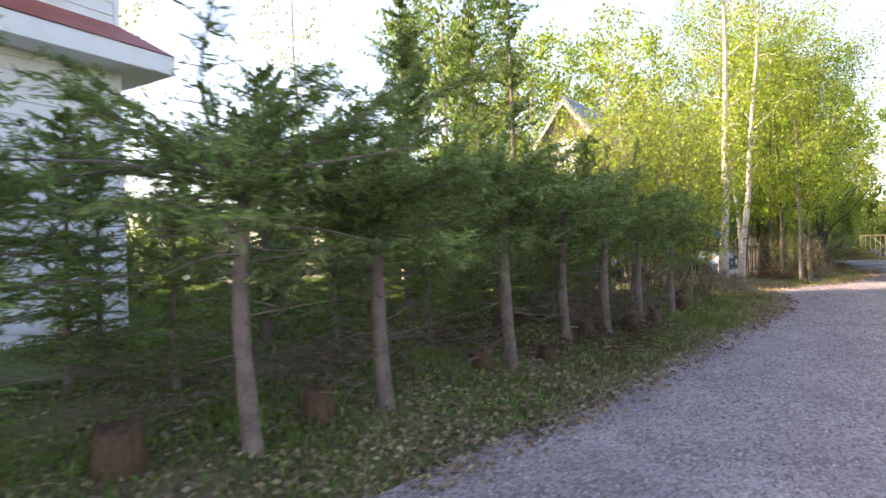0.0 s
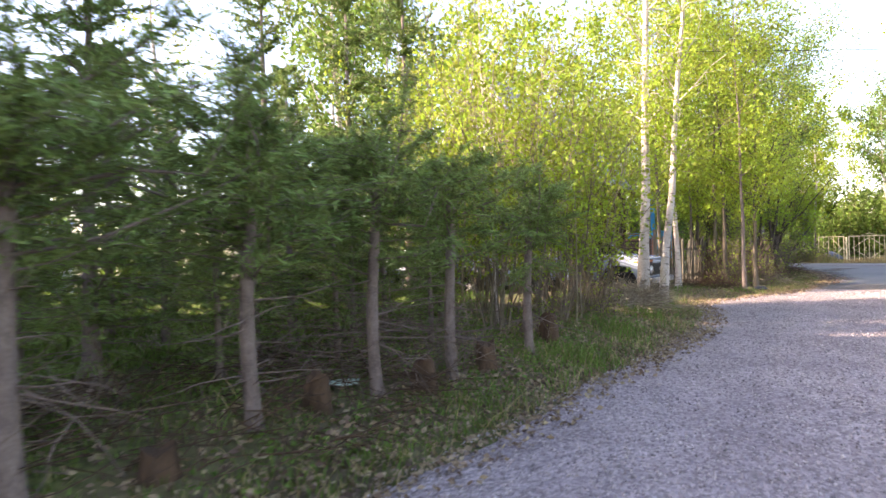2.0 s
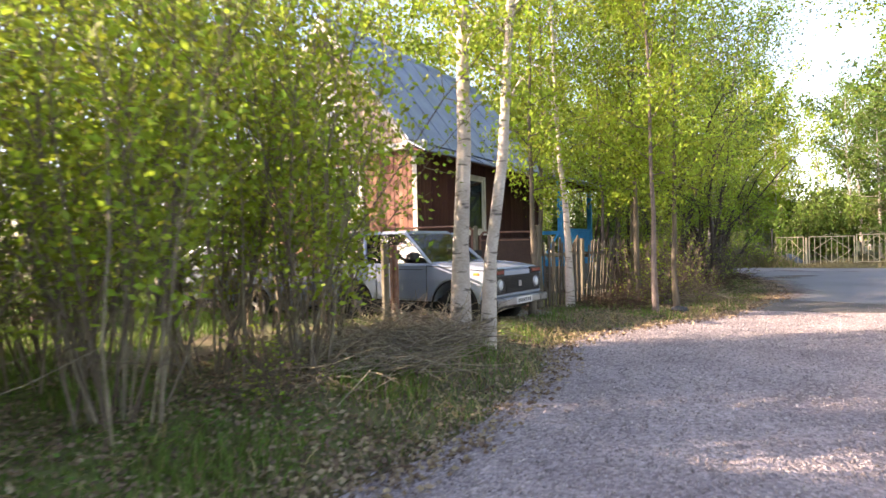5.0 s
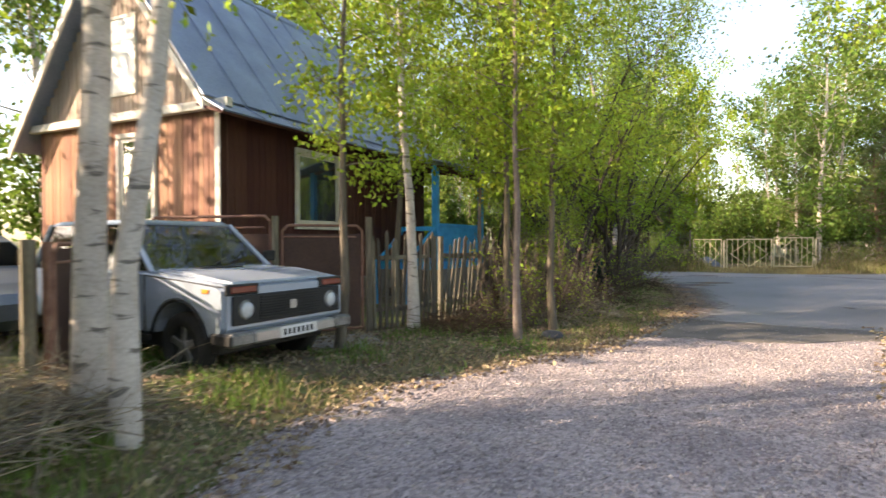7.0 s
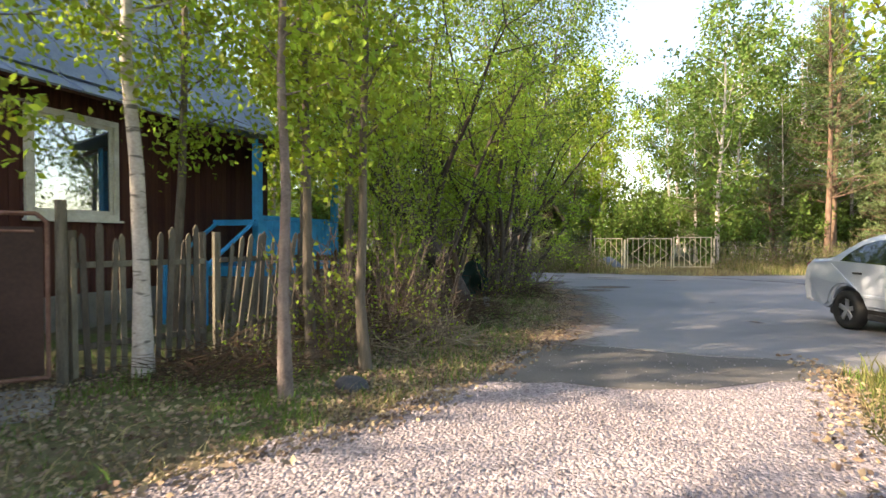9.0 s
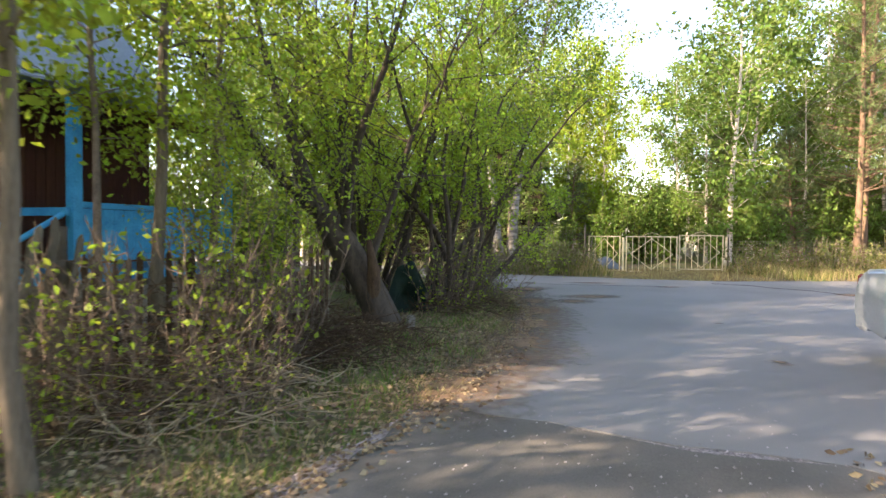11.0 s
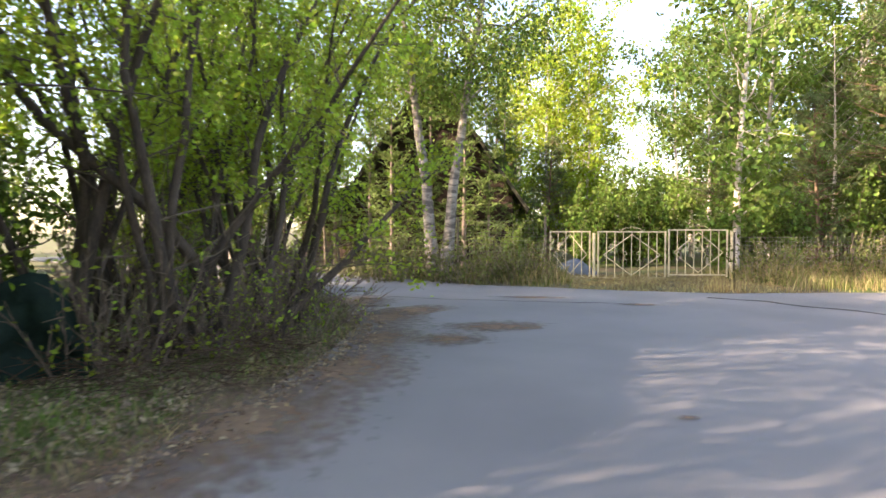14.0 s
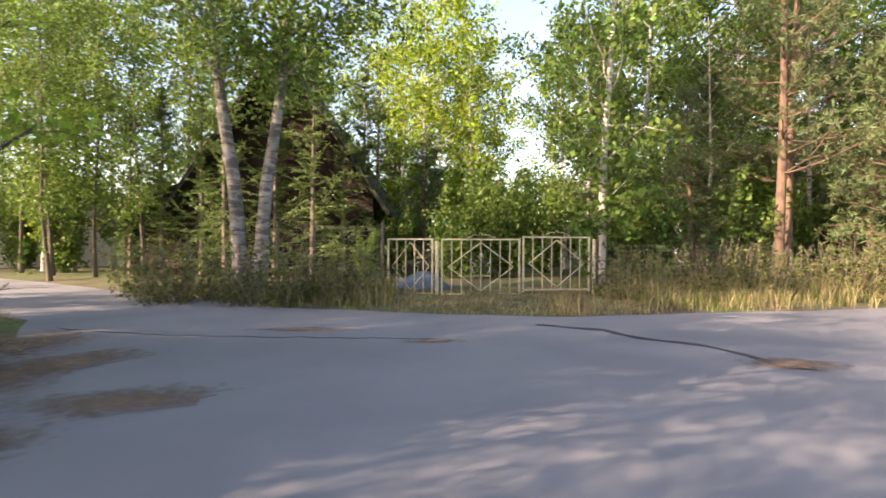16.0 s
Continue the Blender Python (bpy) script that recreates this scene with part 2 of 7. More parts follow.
M = {
    "soil": soil_material(),
    "gravel": gravel_material(),
    "asphalt": material("asphalt", (0.17, 0.165, 0.165), (0.25, 0.24, 0.235), 0.5, 0.85, 0.3, 160),
    "packed": material("packed_dirt", (0.09, 0.084, 0.075), (0.16, 0.147, 0.13), 1.3, 0.95, 0.5, 70),
    "dust": dust_material(),
    "stone": material("crushed_stone", (0.18, 0.155, 0.16), (0.42, 0.37, 0.362), 3, 0.9, 0.2, 40, vary=0.45, island=True),
    "grass": material("grass_blade", (0.07, 0.13, 0.02), (0.17, 0.25, 0.05), 2, 0.7, 0, 20, thin=0.35, vary=0.5, island=True),
    "drygrass": material("dry_grass", (0.20, 0.16, 0.07), (0.38, 0.31, 0.16), 2, 0.8, 0, 20, thin=0.3, vary=0.45, island=True),
    "herb": material("herb_leaf", (0.06, 0.12, 0.02), (0.17, 0.24, 0.05), 1.2, 0.6, 0, 20, thin=0.35, vary=0.5, island=True),
    "weed": material("weed_leaf", (0.08, 0.11, 0.026), (0.21, 0.21, 0.065), 2, 0.75, 0, 20, thin=0.4, vary=0.5, island=True),
    "litter": material("fallen_leaf", (0.14, 0.10, 0.064), (0.31, 0.235, 0.155), 4, 0.85, 0, 30, vary=0.5, island=True),
    "leaf": material("birch_leaf", (0.16, 0.25, 0.02), (0.36, 0.44, 0.05), 1.2, 0.5, 0, 12, thin=0.5, vary=0.45, island=True),
    "leaf_far": material("far_leaf", (0.08, 0.15, 0.025), (0.20, 0.28, 0.055), 0.8, 0.55, 0, 9, thin=0.45, vary=0.45, island=True),
    "leaf_willow": material("willow_leaf", (0.18, 0.30, 0.025), (0.40, 0.50, 0.06), 1.2, 0.5, 0, 12, thin=0.55, vary=0.45, island=True),
    "needle": material("spruce_needle", (0.08, 0.135, 0.035), (0.22, 0.30, 0.08), 2, 0.6, 0, 20, thin=0.25, vary=0.5, island=True),
    "pine_needle": material("pine_needle", (0.07, 0.12, 0.045), (0.20, 0.24, 0.09), 2, 0.6, 0, 20, thin=0.25, vary=0.45, island=True),
    "birch": birch_bark_material(),
    "old_birch": birch_bark_material("old_birch_bark", (0.10, 0.085, 0.07), (0.44, 0.40, 0.35), 0.47, (2.6, 2.6, 7.0)),
    "bark": material("brown_bark", (0.08, 0.06, 0.045), (0.22, 0.17, 0.13), 5, 0.9, 0.9, 40, stretch=(3, 3, 0.8)),
    "spruce_bark": material("spruce_bark", (0.10, 0.076, 0.064), (0.25, 0.20, 0.175), 6, 0.9, 0.7, 50),
    "willow_bark": material("willow_bark", (0.065, 0.055, 0.042), (0.19, 0.155, 0.115), 5, 0.9, 1.0, 30, stretch=(3, 3, 0.5)),
    "old_willow_bark": material("old_willow_bark", (0.028, 0.022, 0.018), (0.105, 0.083, 0.066), 4, 0.92, 1.0, 26, stretch=(3, 3, 0.6)),
    "scrap": material("pale_green_plastic", (0.28, 0.42, 0.36), (0.45, 0.60, 0.53), 5, 0.5, 0.3, 40),
    "pine_bark": material("pine_bark", (0.10, 0.07, 0.05), (0.25, 0.155, 0.10), 4, 0.85, 0.7, 30, stretch=(2, 2, 0.8)),
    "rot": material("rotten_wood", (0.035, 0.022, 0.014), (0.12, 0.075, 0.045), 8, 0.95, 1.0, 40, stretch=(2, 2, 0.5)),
    "twig": material("bare_twig", (0.10, 0.08, 0.056), (0.25, 0.205, 0.145), 6, 0.85, 0.2, 40, vary=0.4, island=True),
    "stalk": material("dead_stalk", (0.16, 0.13, 0.09), (0.36, 0.30, 0.215), 6, 0.85, 0.2, 40, vary=0.4, island=True),
    # Red planks twice: sunlit gable and shaded long wall, light put into the colours.
    "plank_lit": material("sunlit_weathered_red_plank", (0.17, 0.075, 0.047), (0.37, 0.21, 0.145), 2.5, 0.85, 0.5, 25, stretch=(7, 7, 0.5), vary=0.22),
    "plank_grey": material("weathered_grey_plank", (0.20, 0.15, 0.12), (0.42, 0.34, 0.28), 2.5, 0.85, 0.5, 25, stretch=(7, 7, 0.5), vary=0.22),
    "plank_shaded": material("shaded_red_plank", (0.05, 0.018, 0.014), (0.115, 0.043, 0.031), 2.5, 0.8, 0.4, 25, stretch=(7, 7, 0.5), vary=0.18),
    "trim": material("flaking_white_paint", (0.50, 0.45, 0.38), (0.80, 0.77, 0.70), 4, 0.7, 0.3, 40),
    "siding": material("white_siding", (0.70, 0.71, 0.72), (0.80, 0.81, 0.82), 2, 0.6, 0.05, 40),
    "redroof": material("red_metal_roof", (0.26, 0.07, 0.06), (0.38, 0.13, 0.11), 2, 0.5, 0.1, 30),
    "zinc": material("grey_roof_sheet", (0.16, 0.20, 0.28), (0.29, 0.35, 0.45), 1.2, 0.45, 0.15, 30, metal=0.3),
    "blue": material("bright_blue_paint", (0.01, 0.20, 0.44), (0.03, 0.36, 0.66), 5, 0.6, 0.2, 40),
    "block": material("concrete_block", (0.15, 0.14, 0.125), (0.28, 0.26, 0.235), 4, 0.9, 0.4, 50),
    "picket": material("grey_picket_wood", (0.06, 0.052, 0.04), (0.19, 0.165, 0.125), 4, 0.85, 0.5, 40, stretch=(4, 4, 0.6), vary=0.35),
    "rustpipe": material("rusty_pipe", (0.13, 0.06, 0.045), (0.27, 0.15, 0.11), 8, 0.7, 0.3, 60),
    "brownsheet": material("brown_sheet_metal", (0.038, 0.02, 0.016), (0.08, 0.042, 0.032), 2, 0.6, 0.1, 30),
    "gatepaint": material("flaking_cream_paint", (0.34, 0.28, 0.16), (0.66, 0.59, 0.40), 9, 0.7, 0.3, 60),
    "silver": material("silver_car_paint", (0.29, 0.35, 0.43), (0.37, 0.43, 0.52), 1.5, 0.22, 0.0, 40, metal=0.2, spec=0.6),
    "white_car": material("pale_silver_car_paint", (0.42, 0.47, 0.53), (0.50, 0.55, 0.61), 1.5, 0.25, 0.0, 40, metal=0.4, spec=0.5),
    "blue_car": material("grey_blue_car_paint", (0.16, 0.19, 0.24), (0.23, 0.27, 0.32), 1.5, 0.3, 0.0, 40, metal=0.4, spec=0.5),
    "rubber": material("black_rubber", (0.012, 0.012, 0.012), (0.035, 0.033, 0.03), 5, 0.85, 0.2, 60),
    "black": material("black_plastic", (0.012, 0.012, 0.013), (0.03, 0.03, 0.03), 4, 0.6, 0.1, 60),
    "steel": material("dull_steel", (0.32, 0.32, 0.33), (0.52, 0.52, 0.53), 5, 0.35, 0.1, 60, metal=0.8),
    "dustmetal": material("dirty_alloy", (0.10, 0.10, 0.10), (0.30, 0.29, 0.28), 9, 0.5, 0.2, 60, metal=0.6),
    "lamp_glass": material("lamp_glass", (0.36, 0.38, 0.40), (0.55, 0.57, 0.60), 30, 0.1, 0.2, 80, spec=0.8),
    "orange": material("orange_lens", (0.55, 0.17, 0.03), (0.70, 0.26, 0.05), 20, 0.25, 0.1, 80, spec=0.6),
    "redlens": material("dark_red_lens", (0.13, 0.025, 0.018), (0.22, 0.045, 0.03), 20, 0.25, 0.1, 80, spec=0.6),
    "plate": material("number_plate", (0.55, 0.55, 0.54), (0.68, 0.68, 0.67), 6, 0.5, 0, 60),
    # Near black; also used for sheets that imitate unlit cabins and rooms.
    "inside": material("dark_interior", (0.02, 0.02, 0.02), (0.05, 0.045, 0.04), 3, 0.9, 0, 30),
    "curtain": material("pale_curtain", (0.34, 0.35, 0.35), (0.50, 0.50, 0.49), 3, 0.9, 0.2, 12, stretch=(8, 8, 0.4)),
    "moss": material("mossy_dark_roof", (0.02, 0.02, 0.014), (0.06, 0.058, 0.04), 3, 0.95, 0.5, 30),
    "tarp": material("grey_blue_tarpaulin", (0.07, 0.085, 0.11), (0.19, 0.22, 0.26), 4, 0.6, 0.4, 30),
    # Log walls near black: shade of the surrounding trees put into the colour.
    "log": material("shaded_log_wall", (0.018, 0.012, 0.009), (0.05, 0.032, 0.024), 3, 0.9, 0.6, 30),
    "wire": material("galvanised_wire", (0.20, 0.19, 0.17), (0.34, 0.32, 0.29), 20, 0.5, 0, 60, metal=0.5),
    "greentarp": material("dark_green_tarpaulin", (0.010, 0.026, 0.020), (0.020, 0.05, 0.038), 4, 0.7, 0.4, 30),
    "rockgrey": material("grey_boulder", (0.04, 0.04, 0.044), (0.10, 0.10, 0.105), 5, 0.9, 0.6, 40),
}
M["glass"] = glass_material("window_glass", (0.75, 0.8, 0.82), 0.35)
M["carglass"] = glass_material("car_glass", (0.35, 0.38, 0.38), 0.25)


# ---- building blocks ----
def fast_mesh(name, verts, faces):
    """A mesh from arrays; all faces have the same number of corners."""
    me = bpy.data.meshes.new(name)
    verts, faces = np.asarray(verts, np.float32), np.asarray(faces, np.int32)
    me.vertices.add(len(verts))
    me.vertices.foreach_set("co", verts.ravel())
    k = faces.shape[1]
    me.loops.add(faces.size)
    me.loops.foreach_set("vertex_index", faces.ravel())
    me.polygons.add(len(faces))
    me.polygons.foreach_set("loop_start", np.arange(0, faces.size, k, dtype=np.int32))
    me.update(calc_edges=True)
    me.validate()
    return me


def mesh_part(name, me, mat, parent=None, label="", smooth=False):
    if mat and not me.materials:
        me.materials.append(mat)
    ob = new(name, me)
    if smooth:
        me.polygons.foreach_set("use_smooth", [True] * len(me.polygons))
    if parent:
        ob.parent = parent
    if label:
        ob["label"] = label
    return ob


def part(name, bm, mat, parent=None, label="", smooth=False):
    """Links a bmesh as one mesh object under a thing or a part."""
    me = bpy.data.meshes.new(name)
    bmesh.ops.recalc_face_normals(bm, faces=bm.faces)
    bm.to_mesh(me)
    bm.free()
    return mesh_part(name, me, mat, parent, label, smooth)


def thing(name, m, label, category, group="", kind=""):
    ob = new(name)
    ob.empty_display_size = 0.2
    ob.matrix_basis = m
    return tagged(ob, label, category, group, kind)


def box(x0, x1, y0, y1, z0, z1, bevel=0.0, bm=None):
    own = bm is None
    bm = bmesh.new() if own else bm
    vs = [bm.verts.new((x, y, z)) for z in (z0, z1) for x, y in ((x0, y0), (x1, y0), (x1, y1), (x0, y1))]
    fs = [(3, 2, 1, 0), (4, 5, 6, 7), (0, 1, 5, 4), (1, 2, 6, 5), (2, 3, 7, 6), (3, 0, 4, 7)]
    for f in fs:
        bm.faces.new([vs[i] for i in f])
    if bevel:
        bmesh.ops.bevel(bm, geom=list({e for v in vs for e in v.link_edges}), offset=bevel, segments=1, affect="EDGES")
    return bm


def prism(outline, y0, y1, bevel=0.0):
    """An outline of (x, z) drawn out along y."""
    bm = bmesh.new()
    a = [bm.verts.new((x, y0, z)) for x, z in outline]
    b = [bm.verts.new((x, y1, z)) for x, z in outline]
    n = len(a)
    bm.faces.new(a), bm.faces.new(list(reversed(b)))
    for i in range(n):
        bm.faces.new([a[i], b[i], b[(i + 1) % n], a[(i + 1) % n]])
    bmesh.ops.recalc_face_normals(bm, faces=bm.faces)
    if bevel:
        bmesh.ops.bevel(bm, geom=list(bm.edges), offset=bevel, segments=2, affect="EDGES")
    return bm


def tube_arrays(points, radii, sides=7, twist=0.0):
    """Vertices and quads of a tapered tube along points."""
    pts = np.array(points, float)
    n = len(pts)
    tang = np.gradient(pts, axis=0)
    tang /= np.linalg.norm(tang, axis=1)[:, None] + 1e-9
    ref = np.where(np.abs(tang[:, 2:3]) > 0.9, np.array([[1.0, 0, 0]]), np.array([[0, 0, 1.0]]))
    if (np.abs(tang[:, 2]) > 0.9).any():
        ref = np.tile([[1.0, 0.02, 0]], (n, 1))
    u = np.cross(ref, tang)
    u /= np.linalg.norm(u, axis=1)[:, None] + 1e-9
    v = np.cross(tang, u)
    ang = np.linspace(0, 2 * np.pi, sides, endpoint=False) + twist
    ring = u[:, None] * np.cos(ang)[None, :, None] + v[:, None] * np.sin(ang)[None, :, None]
    verts = (pts[:, None] + ring * np.array(radii)[:, None, None]).reshape(-1, 3)
    faces = [(i * sides + j, i * sides + (j + 1) % sides, (i + 1) * sides + (j + 1) % sides, (i + 1) * sides + j)
             for i in range(n - 1) for j in range(sides)]
    return verts, np.array(faces)


def join_arrays(pieces):
    vs, fs, k = [], [], 0
    for v, f in pieces:
        vs.append(v), fs.append(np.asarray(f) + k)
        k += len(v)
    return np.concatenate(vs), np.concatenate(fs)


def tubes(name, runs, mat, parent=None, label="", sides=7):
    """Several tubes as one mesh; each run is (points, radii)."""
    v, f = join_arrays([tube_arrays(p, r, sides) for p, r in runs])
    return mesh_part(name, fast_mesh(name, v, f), mat, parent, label, True)


def rod(name, a, b, r, mat, parent=None, label="", sides=8):
    """A straight capped round bar."""
    bm = bmesh.new()
    a, b = Vector(a), Vector(b)
    m = Matrix.Translation((a + b) / 2) @ (b - a).to_track_quat("Z", "Y").to_matrix().to_4x4()
    bmesh.ops.create_cone(bm, cap_ends=True, segments=sides, radius1=r, radius2=r, depth=(b - a).length, matrix=m)
    return part(name, bm, mat, parent, label)


def leaf_arrays(rng, centres, size, wide=0.5, droop=0.3, aim=None):
    """One folded pointed leaf of two triangles at each place."""
    n = len(centres)
    d = rng.normal(size=(n, 3)) if aim is None else aim + rng.normal(size=(n, 3)) * 0.35
    d[:, 2] -= droop
    d /= np.linalg.norm(d, axis=1)[:, None] + 1e-9
    s = np.cross(d, rng.normal(size=(n, 3)))
    s /= np.linalg.norm(s, axis=1)[:, None] + 1e-9
    up = np.cross(s, d)
    ln = (size * rng.uniform(0.65, 1.3, n))[:, None]
    a, b = centres - d * ln / 2, centres + d * ln / 2
    side, fold = s * ln * wide / 2, up * ln * wide * 0.18
    v = np.stack([a, centres + side + fold, b, centres - side + fold], 1).reshape(-1, 3)
    k = np.arange(n)[:, None] * 4
    f = np.concatenate([k + [0, 1, 2], k + [0, 2, 3]], 1).reshape(-1, 3)
    return v, f


# ---- ground and roads ----
EDGE_L = [(-9.0, -18.0), (-4.5, -7.55), (-3.2, -4.8), (-2.0, -1.8), (-1.05, 0.45), (-0.2, 2.6), (0.3, 4.7), (0.35, 6.2), (1.1, 7.7), (2.9, 9.4), (4.1, 11.3)]
GRAVEL = EDGE_L + [(4.95, 12.9), (5.7, 14.4), (7.2, 14.0), (8.0, 12.4), (7.7, 11.1), (7.0, 9.8), (6.3, 8.6), (5.4, 7.0), (4.3, 4.6), (3.2, 1.6), (1.6, -2.2), (-0.2, -6.5), (-4.0, -16.0), (-5.0, -20.0), (-9.5, -20.0)]
ASPHALT = [(4.85, 12.5), (5.3, 14.2), (5.9, 16.2), (6.3, 18.6), (6.3, 20.8), (5.7, 23.4), (4.4, 26.0), (1.9, 28.4), (-0.6, 30.6), (-7.0, 35.5), (-16.0, 42.0),
           (-14.5, 45.5), (-5.0, 38.6), (0.4, 34.2), (4.6, 30.4), (8.3, 27.5), (10.6, 26.5), (13.5, 25.7), (20.0, 26.4), (30.0, 28.5), (60.0, 35.0), (61.0, 20.0), (30.0, 14.5),
           (16.0, 9.0), (11.5, 8.2), (9.3, 9.5), (7.4, 11.3), (6.0, 11.9)]


def smooth_outline(pts, step=0.5, rough=0.07, seed=1):
    """The outline with many corners and a ragged edge."""
    out = []
    for i, a in enumerate(pts):
        b = pts[(i + 1) % len(pts)]
        n = max(1, int(math.dist(a, b) / step))
        for k in range(n):
            x, y = a[0] + (b[0] - a[0]) * k / n, a[1] + (b[1] - a[1]) * k / n
            w = noise.noise_vector((x * 0.9 + seed, y * 0.9, seed)) * rough * 2 + noise.noise_vector((x * 3 + seed, y * 3, seed)) * rough
            out.append((x + w.x, y + w.y))
    return out


def inside(px, py, poly):
    res = np.zeros(px.shape, bool)
    for i, (x0, y0) in enumerate(poly):
        x1, y1 = poly[i - 1]
        cross = (y0 > py) != (y1 > py)
        res ^= cross & (px < (x1 - x0) * (py - y0) / (y1 - y0 + 1e-12) + x0)
    return res


def away(px, py, poly):
    """Distance to an outline, below zero inside it."""
    best = np.full(px.shape, 1e9)
    for i, (x0, y0) in enumerate(poly):
        x1, y1 = poly[i - 1]
        dx, dy = x1 - x0, y1 - y0
        t = np.clip(((px - x0) * dx + (py - y0) * dy) / (dx * dx + dy * dy + 1e-12), 0, 1)
        best = np.minimum(best, np.hypot(px - x0 - t * dx, py - y0 - t * dy))
    return np.where(inside(px, py, poly), -best, best)


def from_road(x, y):
    x, y = np.asarray(x, float), np.asarray(y, float)
    return np.minimum(away(x, y, GRAVEL), away(x, y, ASPHALT))


def ground_z(x, y):
    x, y = np.asarray(x, float), np.asarray(y, float)
    d = from_road(x, y)
    s = np.clip(d / 1.4, 0, 1)
    s = s * s * (3 - 2 * s)
    left = np.clip((2.5 - (x - 0.42 * y)) / 3, 0, 1) * np.clip((9.0 - y) / 3, 0, 1)
    bank = 0.04 + 0.22 * left
    lump = 0.025 * np.sin(1.7 * x + 0.6 * y) * np.cos(1.3 * y - 0.4 * x) + 0.012 * np.sin(5.1 * x) * np.cos(4.3 * y)
    return np.where(d < 0, -0.05, -0.02 + s * (bank + 0.02) + lump * s + np.clip((d - 40) / 200, 0, 1) * 1.5)


fine_x, fine_y = np.arange(-16, 32, 0.32), np.arange(-18, 44, 0.32)
gx = np.concatenate([[-900, -500, -300, -180, -110, -70, -45, -30, -22], fine_x, [36, 42, 52, 70, 110, 180, 300, 500, 900]])
gy = np.concatenate([[-900, -500, -300, -180, -110, -70, -45, -30, -23], fine_y, [48, 55, 70, 110, 180, 300, 500, 900]])
XX, YY = np.meshgrid(gx, gy)
ZZ = ground_z(XX, YY)
ny, nx = XX.shape
idx = np.arange(ny * nx).reshape(ny, nx)
quads = np.stack([idx[:-1, :-1], idx[:-1, 1:], idx[1:, 1:], idx[1:, :-1]], -1).reshape(-1, 4)
ground = mesh_part("ground", fast_mesh("ground", np.stack([XX, YY, ZZ], -1).reshape(-1, 3), quads), M["soil"], smooth=True)
tagged(ground, "mossy verge soil with grass and dead leaves", "ground", kind="structure")


def sheet(name, outline, z, mat, thick=0.04):
    bm = bmesh.new()
    top = [bm.verts.new((x, y, z)) for x, y in outline]
    low = [bm.verts.new((x, y, z - thick)) for x, y in outline]
    n = len(top)
    bm.faces.new(top)
    for i in range(n):
        bm.faces.new([top[i], low[i], low[(i + 1) % n], top[(i + 1) % n]])
    bmesh.ops.triangulate(bm, faces=[f for f in bm.faces if len(f.verts) > 4])
    return part(name, bm, mat)


tagged(sheet("road_gravel", smooth_outline(GRAVEL, 0.4, 0.10), 0.0, M["gravel"]), "pinkish grey crushed gravel lane", "road", kind="structure")
tagged(sheet("road_asphalt", smooth_outline(ASPHALT, 0.4, 0.06, 4), 0.012, M["asphalt"], 0.06), "worn grey asphalt road with cracks", "road", kind="structure")


DIRT = [(3.9, 10.6), (4.6, 10.35), (5.3, 10.1), (6.2, 10.15), (7.0, 10.5), (7.7, 10.9), (7.6, 11.3), (6.9, 11.4), (6.1, 11.7), (5.5, 12.2), (5.0, 12.6), (4.6, 12.3)]
tagged(sheet("road_dirt", smooth_outline(DIRT, 0.3, 0.12, 9), 0.008, M["packed"], 0.03), "dark trodden dirt between gravel and asphalt", "road", kind="structure")


def patch(name, cx, cy, rx, ry, turn, mat, z, label, seed):
    """A thin ragged patch of dirt lying on the road."""
    pts = []
    for k in range(40):
        a = k * math.tau / 40
        r = 1 + 0.55 * noise.noise((math.cos(a) * 1.6 + seed, math.sin(a) * 1.6, seed * 1.7)) + 0.3 * noise.noise((math.cos(a) * 5 + seed, math.sin(a) * 5, seed))
        x, y = rx * r * math.cos(a), ry * r * math.sin(a)
        pts.append((cx + x * math.cos(turn) - y * math.sin(turn), cy + x * math.sin(turn) + y * math.cos(turn)))
    vs = [(0, 0, 0)] + [(x - cx, y - cy, 0) for x, y in pts]
    ob = mesh_part(name, fast_mesh(name, vs, [(0, 1 + k, 1 + (k + 1) % 40) for k in range(40)]), mat)
    ob.matrix_basis = Matrix.Translation((cx, cy, z))
    return tagged(ob, label, "dirt patch", kind="structure")


# ---- plants ----
def limb_points(rng, start, direction, length, bend=0.25, up=0.15, n=5):
    p, d = np.array(start, float), np.array(direction, float)
    d /= np.linalg.norm(d)
    out = [p.copy()]
    for _ in range(n):
        d = d + rng.normal(size=3) * bend * 0.4 + np.array([0, 0, up * 0.4])
        d /= np.linalg.norm(d)
        p = p + d * length / n
        out.append(p.copy())
    return np.array(out)


